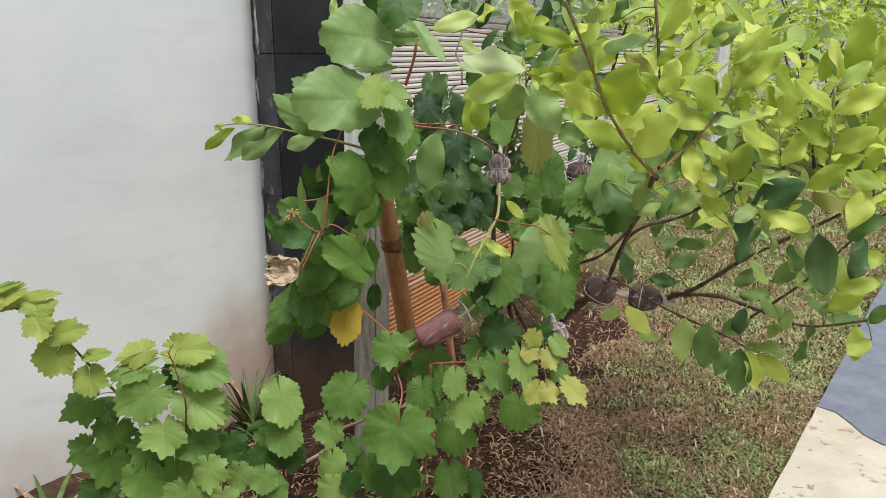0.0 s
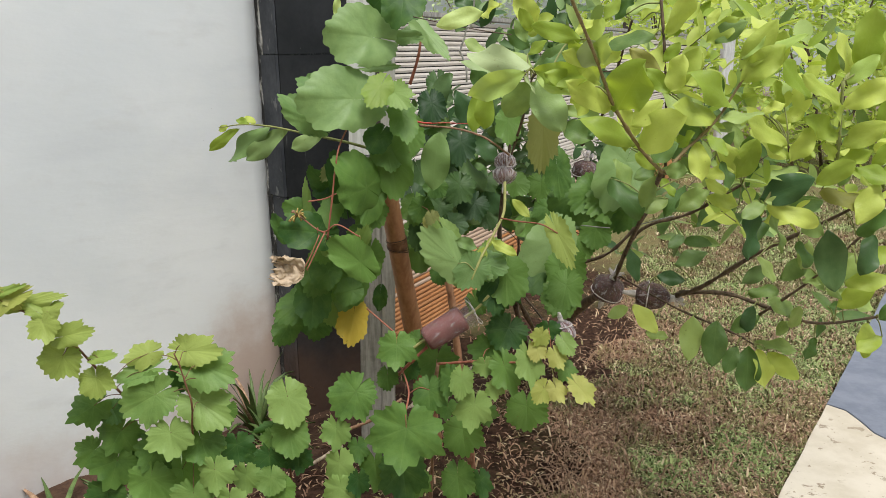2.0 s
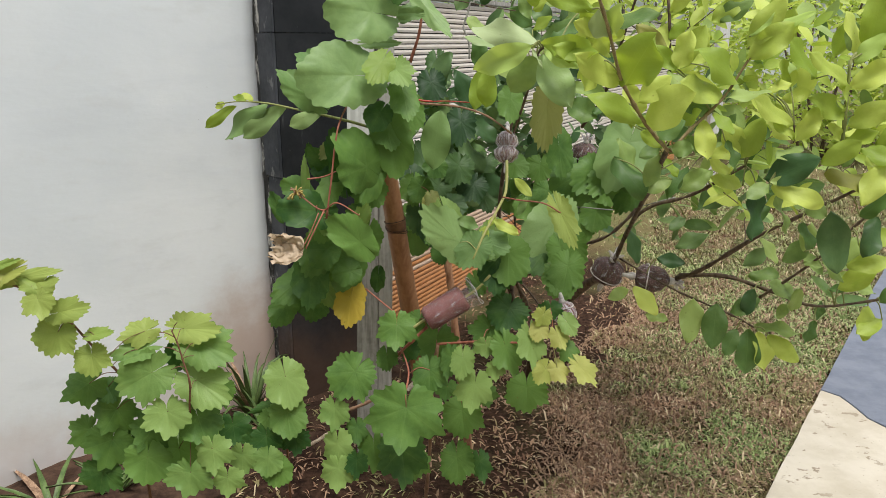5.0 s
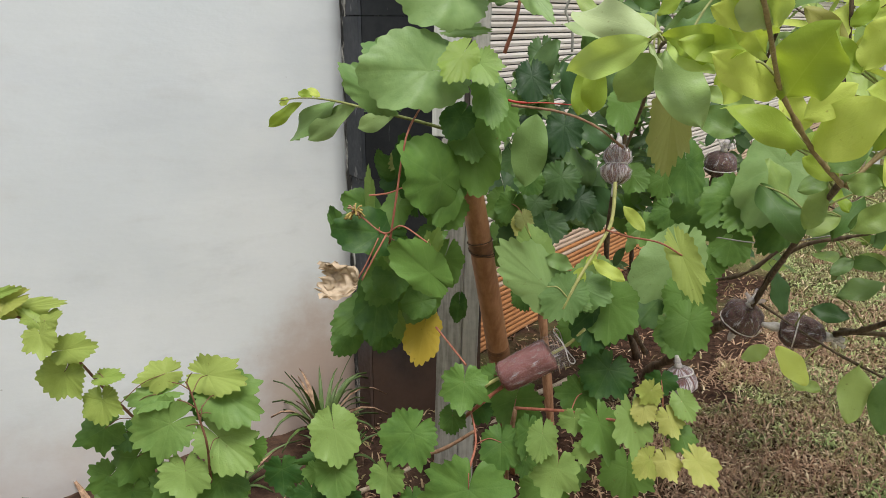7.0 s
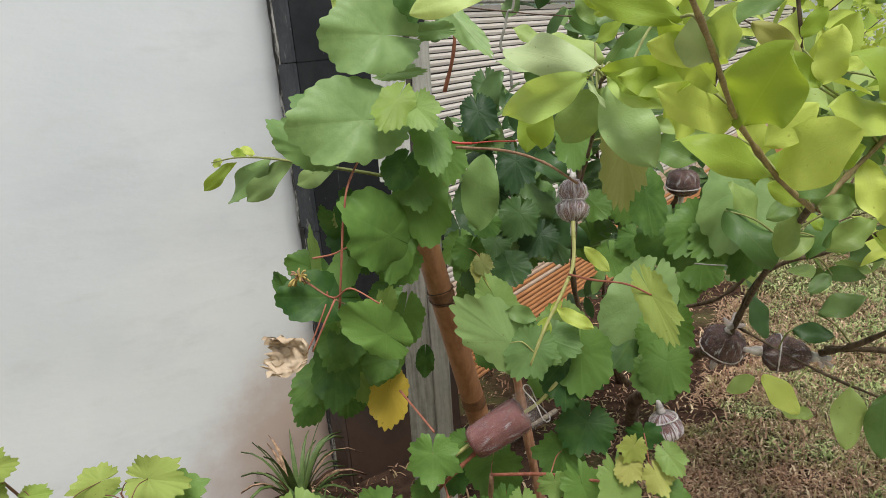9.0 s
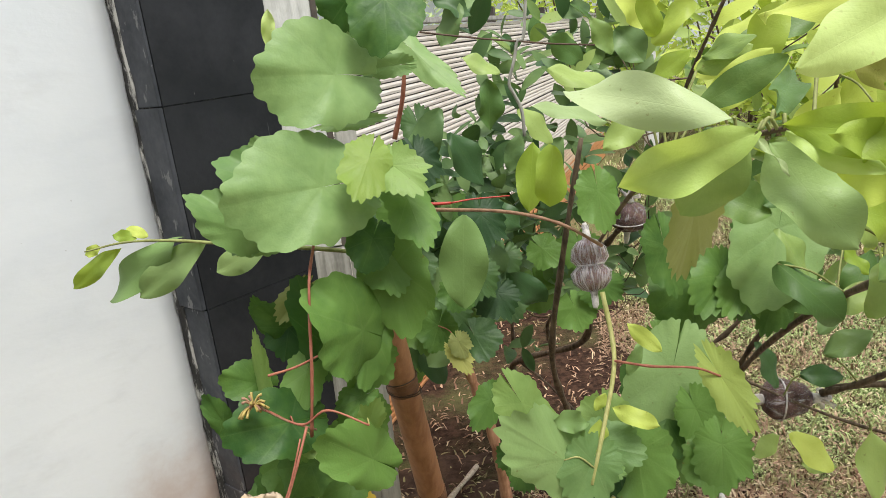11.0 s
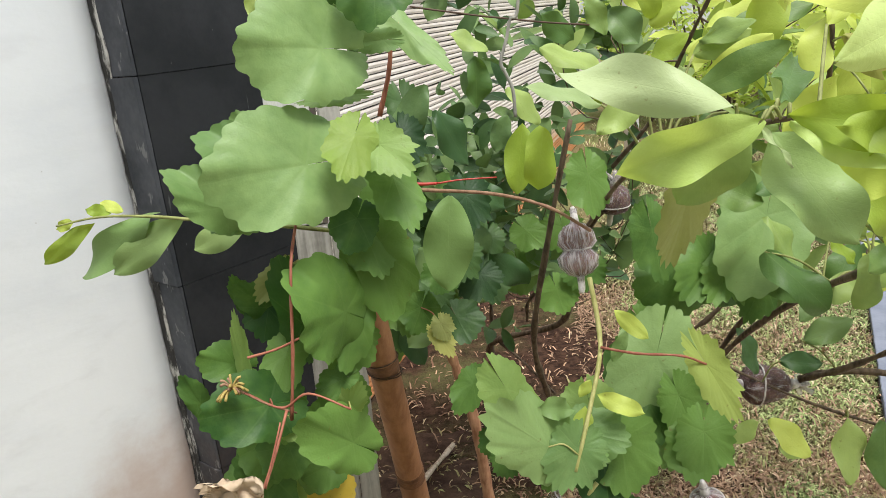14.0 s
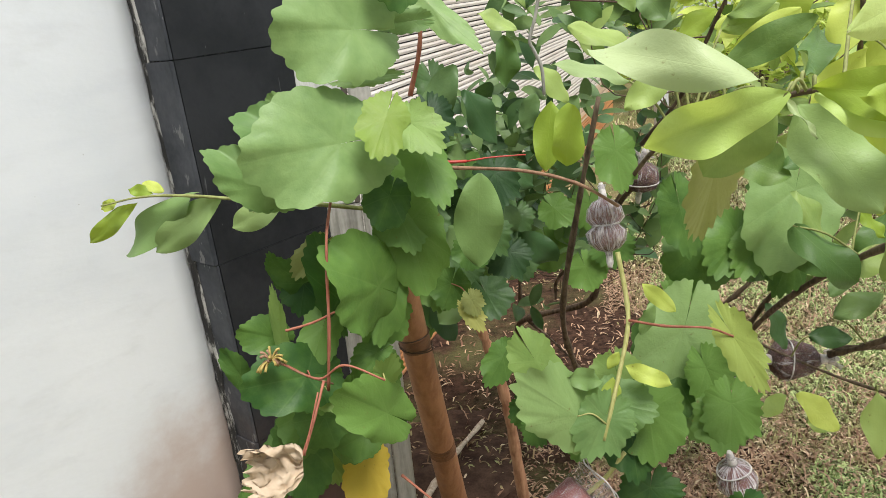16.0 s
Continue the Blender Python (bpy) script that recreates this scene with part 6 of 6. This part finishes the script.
def crown_spots(n, seed, boxes, size):
    """Leaves in opposite pairs along short twigs that fill some boxes of space."""
    r = random.Random(seed)
    out, twigs = [], []
    for _ in range(n):
        lo, hi = r.choice(boxes)
        c = Vector([r.uniform(a, b) for a, b in zip(lo, hi)])
        d = Vector((r.uniform(-0.6, 0.7), r.uniform(-0.8, 0.3), r.uniform(0.1, 1.3))).normalized()
        if 0.18 < c.x < 0.68 and c.y < 2.45 and 0.84 < c.z < 1.24:
            continue
        twigs.append((c - d * 0.05, c + d * 0.13))
        side = d.cross(Vector((r.uniform(-1, 1), r.uniform(-1, 1), 1))).normalized()
        for k in range(3):
            at = c + d * 0.05 * k
            for s in (-1, 1):
                w = (side * s + d * r.uniform(0.3, 1.1) + Vector((0, 0, r.uniform(-0.3, 0.3)))).normalized()
                out.append((at, w, r.uniform(*size) * (1 - 0.18 * k)))
            side = Matrix.Rotation(1.4, 3, d) @ side
    return out, twigs


def low_leaf(seed):
    """A plain guava leaf of few faces, for dense foliage."""
    r = random.Random(seed)
    bm = bmesh.new()
    layer = bm.loops.layers.uv.new("leaf")
    rows, where = [], {}
    arch, fold, tilt = r.uniform(0, 0.3), r.uniform(0.05, 0.5), r.uniform(0.85, 1.10)
    for k in range(7):
        t = k / 6
        w = 0.5 * max(0.03, 1 - abs(2 * t ** tilt - 1) ** 2.2) ** 0.78
        row = []
        for c in (-1, 0, 1):
            v = bm.verts.new((c * w, t, fold * abs(c) * w * 0.5 - arch * t * t))
            where[v] = (c * w * 2, t)
            row.append(v)
        rows.append(row)
    for a, b in zip(rows, rows[1:]):
        for k in range(2):
            f = bm.faces.new((a[k], a[k + 1], b[k + 1], b[k]))
            f.smooth = True
            for loop in f.loops:
                loop[layer].uv = where[loop.vert]
    me = bpy.data.meshes.new("leaf_low")
    bm.to_mesh(me), bm.free()
    return me


LOW = [low_leaf(k) for k in range(5)]
CROWN = [((0.55, 1.75, 0.85), (1.10, 2.5, 1.45)), ((0.80, 1.7, 0.75), (1.55, 2.6, 1.45)), ((0.60, 2.0, 0.62), (1.30, 2.8, 0.95)), ((1.0, 1.7, 1.1), (1.6, 2.4, 1.6)), ((0.25, 2.1, 1.1), (0.7, 2.6, 1.6))]
spots, twigs = crown_spots(60, 21, CROWN[:1] + CROWN[2:3] + CROWN[4:], (0.075, 0.115))
tagged(leaf_cloud("foliage", tree, LOW, spots, GUAVA[0], 4), "dense guava leaves deep in the crown", kind="stuff")
spots, twigs_b = crown_spots(50, 22, CROWN[:2], (0.07, 0.115))
tagged(leaf_cloud("foliage", tree, LOW, spots, GUAVA[1], 5), "bright guava leaves within the crown", kind="stuff")
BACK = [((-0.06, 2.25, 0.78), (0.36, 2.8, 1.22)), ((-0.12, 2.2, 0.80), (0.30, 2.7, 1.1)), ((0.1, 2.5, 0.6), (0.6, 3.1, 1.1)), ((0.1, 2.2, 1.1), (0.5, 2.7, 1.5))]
# leaves before the fence wear the green that has shade painted in
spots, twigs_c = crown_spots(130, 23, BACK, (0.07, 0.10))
tagged(leaf_cloud("foliage", tree, LOW, spots, GUAVA[5], 6), "guava leaves before the fence, shade put into their green", kind="stuff")
for a, b in twigs + twigs_b + twigs_c:
    foot = nearest_on(TREE_LINES, a)
    if (foot - a).length < 0.17:
        part("twig", tube([foot - tree.location, (foot + a) / 2 - tree.location + Vector((0, 0, -0.02)), a - tree.location, b - tree.location], 0.002, 0.0010, 5, steps=3), BARK, tree)


# ---- air-layering bags ----
def lathe(profile, sides=24, crumple=0.0, seed=0):
    bm = bmesh.new()
    rings = []
    for z, r in profile:
        ring = []
        for s in range(sides):
            a = math.tau * s / sides
            k = 1 + crumple * (noise.noise((math.cos(a) * 2.2 + seed, math.sin(a) * 2.2, z * 30)) + 0.5 * math.sin(a * 9 + z * 60 + seed) * 0.5)
            ring.append(bm.verts.new((r * k * math.cos(a), r * k * math.sin(a), z)))
        rings.append(ring)
    for a, b in zip(rings, rings[1:]):
        for s in range(sides):
            bm.faces.new((a[s], a[(s + 1) % sides], b[(s + 1) % sides], b[s])).smooth = True
    bm.faces.new(rings[0][::-1]), bm.faces.new(rings[-1])
    layer = bm.loops.layers.uv.new("wrap")
    for f in bm.faces:
        for loop in f.loops:
            c = loop.vert.co
            loop[layer].uv = (abs(math.atan2(c.y, c.x)), c.z)
    return bm


def bag(at, axis, length, radius, label, waist=False, seed=0, peat=None, band=0.45, taper=0.0, film=None):
    """A ball of damp coir in clear wrap round a branch, gathered and tied at both ends."""
    ob = thing("air_layering_bag", label, "grafting bag", at, "air-layering bags on the branches")
    q = Vector(axis).normalized().to_track_quat("Z", "Y").to_matrix().to_4x4()
    h = length / 2
    pinch = 0.66 if waist else 1.0
    core = [(-h * 0.80, radius * 0.15), (-h * 0.72, radius * 0.55), (-h * 0.5, radius * 0.88), (-h * 0.2, radius * 0.97), (0, radius * 0.97 * pinch), (h * 0.2, radius * 0.94), (h * 0.5, radius * 0.84), (h * 0.72, radius * 0.52), (h * 0.82, radius * 0.12)]
    core = [(z, r * (1 - taper * (0.5 + 0.5 * z / h))) for z, r in core]
    bm = lathe(core, 24, 0.10, seed)
    bm.transform(q)
    part("coir_ball", bm, peat or PEAT, ob, "dark damp coir")
    skin = [(z * 1.03, r * 1.06 + 0.001) for z, r in core]
    skin = [(-h * 1.22, radius * 0.10), (-h * 1.05, radius * 0.16)] + skin + [(h * 1.05, radius * 0.15), (h * 1.25, radius * 0.22)]
    bm = lathe(skin, 48, 0.09, seed + 3)
    bm.transform(q)
    wrap = part("plastic_wrap", bm, film or FILM, ob, "creased clear plastic wrap")
    r = random.Random(seed)
    bands = ((0.0, radius * pinch * 1.06, TAPE),) if waist else ((band * h, radius * 0.99 * (1 - taper * (0.5 + 0.5 * band)), TAPE),)
    for z, rad, m in bands:
        pts = [(rad * math.cos(a), rad * math.sin(a), z + 0.002 * math.sin(a * 2 + seed)) for a in np.linspace(0, math.tau, 15)]
        bm = tube(pts, 0.0015, 0.0015, 6, 0.5, steps=2)
        bm.transform(q)
        part("tie", bm, m, wrap, "whitish plastic tie")
    for s in (-1, 1):
        bm = tube([(0, 0, s * h * 0.80), (0, 0, s * (h + 0.006)), (0.001, 0, s * (h + radius * 0.55))], radius * 0.24, radius * 0.10, 9, 0.4, steps=3)
        bm.transform(q)
        part("wrapped_neck", bm, TAPE, wrap, "white taped neck")
    for k in range(4 if radius > 0.035 else 0):
        a = k * 1.7 + seed
        end = Vector((math.cos(a) * 0.022, math.sin(a) * 0.022, h * 1.0 + 0.012 + 0.004 * k))
        bm = tube([(0, 0, h * 0.92), end * 0.5 + Vector((0, 0, h * 0.52)), end], 0.004, 0.007, 6, 0.9, steps=3)
        bm.transform(q)
        part("wrap_end", bm, SILVER_FILM, wrap, "loose clear wrap end")
    return ob


bag((0.158, 1.762, 1.087), (0.05, 0.4, 1), 0.094, 0.0275, "clear plastic bag of coir tied in two lobes round a cane", True, 2, PEAT_RED, film=PINK_FILM)
bag((0.445, 2.37, 0.985), (0.1, -0.1, 1), 0.085, 0.042, "round dark coir bag wrapped in clear plastic", False, 5, band=-0.25)
bag((0.462, 1.985, 0.712), (0.3, -0.3, 1), 0.090, 0.045, "dark coir bag in black-looking wrap at the fork", False, 8, band=-0.3)
bag((0.578, 1.950, 0.702), (1, -0.12, -0.10), 0.116, 0.046, "dark coir bag tied lengthwise along a branch", False, 11, band=-0.30, taper=0.38)
bag((0.292, 1.628, 0.724), (-0.25, 0.0, 1), 0.060, 0.0315, "small silvery wrapped coir bag low on a shoot", False, 14, PEAT_RED, taper=0.35, film=SILVER_FILM)


def cup_bag():
    """A clear plastic tube of red-brown coir round a slanting cane."""
    ob = thing("rooting_tube", "clear plastic rooting tube of red-brown coir on a slanting cane", "rooting tube", (0.027, 1.585, 0.752), "air-layering bags on the branches")
    q = Vector((0.85, 0.15, 0.52)).normalized().to_track_quat("Z", "Y").to_matrix().to_4x4()
    bm = lathe([(-0.064, 0.008), (-0.062, 0.025), (-0.052, 0.0285), (-0.01, 0.0295), (0.030, 0.0302), (0.036, 0.0285), (0.0385, 0.022), (0.040, 0.006)], 28, 0.06, 4)
    bm.transform(q)
    part("coir", bm, PEAT_RED, ob, "packed red-brown coir")
    bm = lathe([(-0.066, 0.019), (-0.056, 0.0300), (-0.03, 0.0308), (0.0, 0.0315), (0.030, 0.0325), (0.046, 0.033), (0.056, 0.034), (0.066, 0.0355)], 48, 0.085, 9)
    bm.faces.ensure_lookup_table()
    bmesh.ops.delete(bm, geom=[f for f in bm.faces if len(f.verts) > 4 and f.calc_center_median().z > 0], context="FACES")
    bm.transform(q)
    part("plastic_sleeve", bm, SLEEVE_FILM, ob, "clear plastic sleeve, open at the top")
    rim = [(0.0350 * math.cos(a), 0.0350 * math.sin(a), 0.0655 + 0.003 * math.sin(a * 3)) for a in np.linspace(0, math.tau, 19)]
    bm = tube(rim, 0.0011, 0.0011, 5, 0.4, steps=2)
    bm.transform(q)
    part("rim", bm, TAPE, ob, "pale crinkled rim of the sleeve")
    bm = tube([(-0.09, -0.01, -0.055), (-0.05, 0, -0.03), (0.05, 0.005, 0.03), (0.09, 0.01, 0.07)], 0.0035, 0.003, 7)
    part("cane", bm, GREEN_CANE, ob, "pale green cane through the tube")
    return ob


cup_bag()

# bare dry cane lying on the soil and the thin training string
dead = thing("dry_cane", "pale peeled dry cane lying across the soil", "stick", (-0.02, 2.75, 0.0))
part("stick", tube([(-0.17, -0.23, 0.03), (-0.05, -0.03, 0.05), (0.11, 0.22, 0.03)], 0.010, 0.008, 8, 0.6), DRY_CANE, dead)
stub = thing("dry_cane", "short pale dry cane stuck in the soil by the wall", "stick", (-0.40, 2.05, 0.0))
part("stick", tube([(-0.06, -0.02, 0.10), (0.0, 0.0, 0.125), (0.07, 0.03, 0.16)], 0.007, 0.006, 8, 0.5), DRY_CANE, stub)
part("prop", tube([(0.05, 0.02, -0.02), (0.045, 0.02, 0.08), (0.05, 0.02, 0.15)], 0.005, 0.004, 6, 0.4), BROWN_CANE, stub)
tie = thing("red_tie", "bright red plastic tie looped behind the vine's leaves", "plant tie", (-0.02, 1.86, 1.187))
part("strap", tube([Vector(p) - tie.location for p in [(-0.059, 1.86, 1.191), (-0.045, 1.86, 1.188), (-0.021, 1.86, 1.186)]], 0.0026, 0.0024, 7), RED_PLASTIC, tie)
part("tail", tube([Vector(p) - tie.location for p in [(-0.021, 1.86, 1.186), (0.015, 1.86, 1.187), (0.07, 1.86, 1.184)]], 0.0016, 0.0012, 6), RED_PLASTIC, tie)
line_ob = thing("training_string", "thin grey training string through the branches", "string", (0.45, 1.9, 0.85))
part("string", tube([Vector(p) - Vector((0.45, 1.9, 0.85)) for p in STAKE_STRING[0]], 0.0016, 0.0016, 5), STRING, line_ob)

cable = thing("hanging_cable", "thin grey cable hanging before the pale fence", "cable", (0.068, 1.711, 1.409))
part("cable", tube([Vector(p) - cable.location for p in [(0.087, 1.711, 1.488), (0.082, 1.711, 1.449), (0.076, 1.711, 1.413), (0.068, 1.711, 1.409), (0.062, 1.711, 1.387), (0.053, 1.711, 1.36), (0.058, 1.711, 1.346), (0.066, 1.711, 1.324), (0.067, 1.711, 1.291)]], 0.0022, 0.0022, 6), STRING, cable)
wire = thing("training_wire", "thin dark training wire stretched above the vine", "wire", (-0.052, 1.711, 1.434))
part("wire", tube([Vector(p) - wire.location for p in [(-0.052, 1.711, 1.434), (-0.011, 1.711, 1.425), (0.031, 1.711, 1.416), (0.069, 1.711, 1.409), (0.112, 1.711, 1.401), (0.167, 1.711, 1.393)]], 0.0012, 0.0012, 5), WIRE, wire)


WEED = plain("dark weed blade", (0.045, 0.085, 0.020), (0.115, 0.175, 0.048), 0.5, 30.0)
LITTER = plain("dead straw", (0.13, 0.070, 0.042), (0.45, 0.30, 0.195), 0.8, 60.0)


# ---- weeds by the wall ----
def weed(at, n, height, spread, seed):
    ob = thing("grass_tuft", "tuft of long green weed blades at the wall's foot", "weed", at, "weed tufts by the wall")
    r = random.Random(seed)
    for k in range(n):
        a, lean_by = r.uniform(0, math.tau), r.uniform(0.2, 1.0)
        h, w = height * r.uniform(0.55, 1.0), r.uniform(0.007, 0.013)
        d = Vector((math.cos(a), math.sin(a), 0))
        bm = bmesh.new()
        layer = bm.loops.layers.uv.new("leaf")
        rows = []
        for q in range(8):
            t = q / 7
            c = d * spread * (0.5 + lean_by) * t ** 1.5 + Vector((0, 0, h * (t - 0.62 * lean_by * t ** 3)))
            s = Vector((-d.y, d.x, 0)) * w * (1 - t ** 2.6 * 0.95) * (0.6 + 0.8 * t * (1 - t) * 2)
            rows.append((bm.verts.new(c - s), bm.verts.new(c + Vector((0, 0, -w * 0.5))), bm.verts.new(c + s)))
        for p, q in zip(rows, rows[1:]):
            bm.faces.new((p[0], p[1], q[1], q[0])).smooth = True
            bm.faces.new((p[1], p[2], q[2], q[1])).smooth = True
        part("blade", bm, WEED if r.random() < 0.8 else LITTER, ob)
    return ob


weed((-0.68, 2.33, 0.0), 34, 0.44, 0.15, 3)
weed((-0.58, 2.20, 0.0), 16, 0.28, 0.12, 4)
weed((-1.12, 1.82, 0.0), 18, 0.22, 0.20, 6)
weed((-0.98, 1.92, 0.0), 12, 0.16, 0.16, 7)
weed((-0.85, 2.05, 0.0), 12, 0.24, 0.18, 9)


# ---- lawn ----
def bed_height(x, y):
    """Height of the bare bank along the wall; under the ground outside it."""
    p = Vector((x, y, 0)) - CORNER
    s, q = p.dot(WALL_D), p.dot(WALL_N) + 0.02
    edge = min(1.0, max(0.0, (0.62 - q - 0.30 * noise.noise((s * 1.5, 0, 2))) * 3), (s + 2.2) * 3, (1.0 - s) * 2)
    if not (0 <= q <= 0.75 and -2.2 <= s <= 1.0):
        return -1.0
    return rough_ground(x, y) - 0.02 + 0.055 * edge + 0.022 * noise.noise((x * 7, y * 7, 1)) + 0.012 * noise.noise((x * 24, y * 24, 2))


def blades(name, label, n, area, seed, length, material, flat=0.5, keep=None):
    """Short grass blades, thin bent strips, over a stretch of ground."""
    r = np.random.RandomState(seed)
    (x0, y0), (x1, y1) = area
    verts, faces = [], []
    xs, ys = r.uniform(x0, x1, n), y0 + (y1 - y0) * r.uniform(0, 1, n) ** 1.1
    for k in range(n):
        x, y = float(xs[k]), float(ys[k])
        if keep and not keep(x, y):
            continue
        a, h = r.uniform(0, math.tau), r.uniform(*length)
        up = r.uniform(0.1, 1.0) ** (1 + flat)
        w = r.uniform(0.0007, 0.0023) * (1 + y * 0.1)
        dx, dy = math.cos(a), math.sin(a)
        z = max(rough_ground(x, y), bed_height(x, y))
        i = len(verts)
        mx, my, mz = x + dx * h * 0.45 * (1 - up * 0.4), y + dy * h * 0.45 * (1 - up * 0.4), z + h * (0.12 + 0.55 * up)
        ex, ey, ez = x + dx * h * (1.05 - up * 0.5), y + dy * h * (1.05 - up * 0.5), z + h * (0.06 + 0.75 * up)
        px, py = -dy * w * 1.35, dx * w * 1.35
        verts += [(x - px, y - py, z), (x + px, y + py, z), (mx + px, my + py, mz), (mx - px, my - py, mz), (ex, ey, ez)]
        faces += [(i, i + 1, i + 2, i + 3), (i + 3, i + 2, i + 4)]
    ob = joined(name, verts, faces, material)
    return tagged(ob, label, "grass", kind="stuff")


def behind_wall(p):
    d = Vector(p) - CORNER
    return d.dot(WALL_N) < 0.02 and d.dot(WALL_D) < PIL_W


def on_lawn(x, y):
    p = Vector((x, y, 0))
    if (p - PATH_O).dot(PATH_R) > -0.005:
        return False
    if behind_wall(p):
        return False
    if (p - FENCE_O).dot(FENCE_N) < 0.0 and (p - FENCE_O).dot(FENCE_D) > -0.3:
        return False
    thin = noise.noise((x * 1.7, y * 1.7, 0)) + 0.5 * noise.noise((x * 6, y * 6, 3))
    dug = 0.17 if x < 0.40 + 0.32 * (y - 2.5) + 0.25 * noise.noise((x * 2, y * 2, 9)) else 1.0
    if y > 2.9 and x < 0.66 + 0.32 * (y - 2.9) + 0.2 * noise.noise((x * 2.4, y * 2.4, 4)):
        dug = 0.07
    return random.random() < (0.52 + 0.55 * thin + 0.40 * min(1, max(0, x - 0.35))) * dug


random.seed(3)
blades("lawn_grass", "short patchy lawn, half green and half straw brown", 210000, ((-0.7, 1.5), (3.0, 4.8)), 1, (0.014, 0.046), GRASS, 1.1, on_lawn)
blades("lawn_thatch", "low matted lawn growth and dry clippings", 70000, ((0.15, 1.6), (1.9, 3.2)), 6, (0.010, 0.030), GRASS, 2.2, on_lawn)
blades("lawn_grass", "rougher lawn along the fence and path", 60000, ((0.0, 4.8), (4.6, 7.0)), 5, (0.02, 0.05), GRASS, 1.0, on_lawn)
blades("far_lawn", "farther lawn of rough short grass", 16000, ((0.6, 6.0), (9.0, 11.0)), 2, (0.05, 0.10), GRASS, 0.4, on_lawn)


def planting_bed():
    """A low uneven bank of bare soil along the wall and under the plants."""
    bm = bmesh.new()
    nx, ny = 90, 60
    grid = []
    for j in range(ny + 1):
        row = []
        for i in range(nx + 1):
            s, q = -2.2 + 3.2 * i / nx, 0.75 * j / ny
            p = CORNER + WALL_D * s + WALL_N * (q - 0.02)
            row.append(bm.verts.new((p.x, p.y, max(bed_height(p.x, p.y), -0.03))))
        grid.append(row)
    for j in range(ny):
        for i in range(nx):
            bm.faces.new((grid[j][i], grid[j][i + 1], grid[j + 1][i + 1], grid[j + 1][i])).smooth = True
    bmesh.ops.recalc_face_normals(bm, faces=bm.faces[:])
    return bm


tagged(part("planting_bed", planting_bed(), SOIL), "bare reddish soil bed along the white wall", "soil", kind="structure")
blades("straw_litter", "scattered dead straw and clippings", 46000, ((-1.3, 1.4), (2.2, 4.2)), 3, (0.02, 0.065), LITTER, 2.6, lambda x, y: noise.noise((x * 3.2, y * 3.2, 7)) + 0.5 * noise.noise((x * 11, y * 11, 3)) > (-0.30 if x > 0.45 + 0.3 * (y - 2.6) else 0.70) and (Vector((x, y, 0)) - PATH_O).dot(PATH_R) < 0 and not behind_wall((x, y, 0)))


# ---- farther shrubs, post and house ----
def shrub(at, size, n, kind, seed, label):
    ob = thing("garden_shrub", label, "shrub", at, "shrubs beyond the lawn")
    r = random.Random(seed)
    spots = []
    for _ in range(n):
        d = Vector((r.gauss(0, 1), r.gauss(0, 1), r.gauss(0, 1))).normalized() * r.uniform(0.45, 1.0) ** 0.5
        lump = 0.8 + 0.35 * noise.noise(d * 2.3 + Vector((seed, 0, 0)))
        c = Vector(at) + Vector((d.x * size[0], d.y * size[1], size[2] * (0.55 + 0.55 * d.z))) * lump
        spots.append((c, Vector((r.uniform(-1, 1), r.uniform(-1, 0.6), r.uniform(-0.4, 0.8))).normalized(), r.uniform(0.07, 0.13)))
    tagged(leaf_cloud("foliage", ob, LOW, spots, GUAVA[kind], seed), kind="stuff")
    for k in range(5):
        a = k * 1.3 + seed
        part("stem", tube([(0.05 * math.cos(a), 0.05 * math.sin(a), 0), (0.25 * size[0] * math.cos(a), 0.25 * size[1] * math.sin(a), size[2] * 0.5), (0.6 * size[0] * math.cos(a), 0.6 * size[1] * math.sin(a), size[2] * 0.9)], 0.018, 0.006, 6), BARK, ob)
    return ob


shrub((4.2, 8.6, 0), (1.6, 1.0, 2.5), 3000, 1, 31, "wide bright green garden shrub")
shrub((6.4, 9.6, 0), (1.9, 1.1, 2.8), 2800, 1, 32, "dense green garden shrub")
shrub((2.6, 9.8, 0), (1.5, 1.0, 2.8), 2000, 1, 33, "tall light green shrub beyond the fence")
shrub((5.2, 11.2, 0), (2.6, 1.0, 3.4), 2600, 1, 34, "big pale green shrub at the garden's end")
for at, n in (((0.5, 13.5, 0), 41), ((3.6, 13.8, 0), 42), ((6.8, 13.6, 0), 43), ((10.0, 13.4, 0), 44), ((12.5, 11.5, 0), 45)):
    shrub(at, (2.2, 0.9, 3.4), 2200, 1 + n % 2, n, "tall leafy hedge shrub at the garden's end")
shrub((8.6, 9.0, 0), (1.8, 1.2, 2.8), 2000, 2, 35, "light green shrub by the path")

marker = thing("white_post", "short white painted post on the lawn's edge", "post", (2.42, 7.0, 0))
part("shaft", box((-0.05, -0.05, -0.05), (0.05, 0.05, 1.55), 0.006), WHITE_WOOD, marker)

house = thing("far_house", "pale plastered house front far behind the shrubs", "house", (2.0, 17.0, 0))
part("wall", box((-9.0, 0, -0.2), (16.0, 0.3, 3.4), 0.01), WALL, house)
part("roof", box((-9.4, -0.9, 3.4), (16.4, 0.6, 3.62), 0.02), GREY_WOOD, house, "grey overhanging roof edge")

# unseen house wall and roof, added to keep the low sky off the plants
low_sky_blocker = thing("added_near_house", "unseen plain pale wall added behind the camera to block low sky", "house", (0, -3.2, 0))
part("wall", box((-9, -0.3, -0.2), (4.5, 0, 3.6), 0.01), BLOCKER_PAINT, low_sky_blocker)
part("roof", box((-9.3, -0.6, 3.6), (4.9, 0.8, 3.8), 0.02), GREY_WOOD, low_sky_blocker, "grey overhanging roof edge")
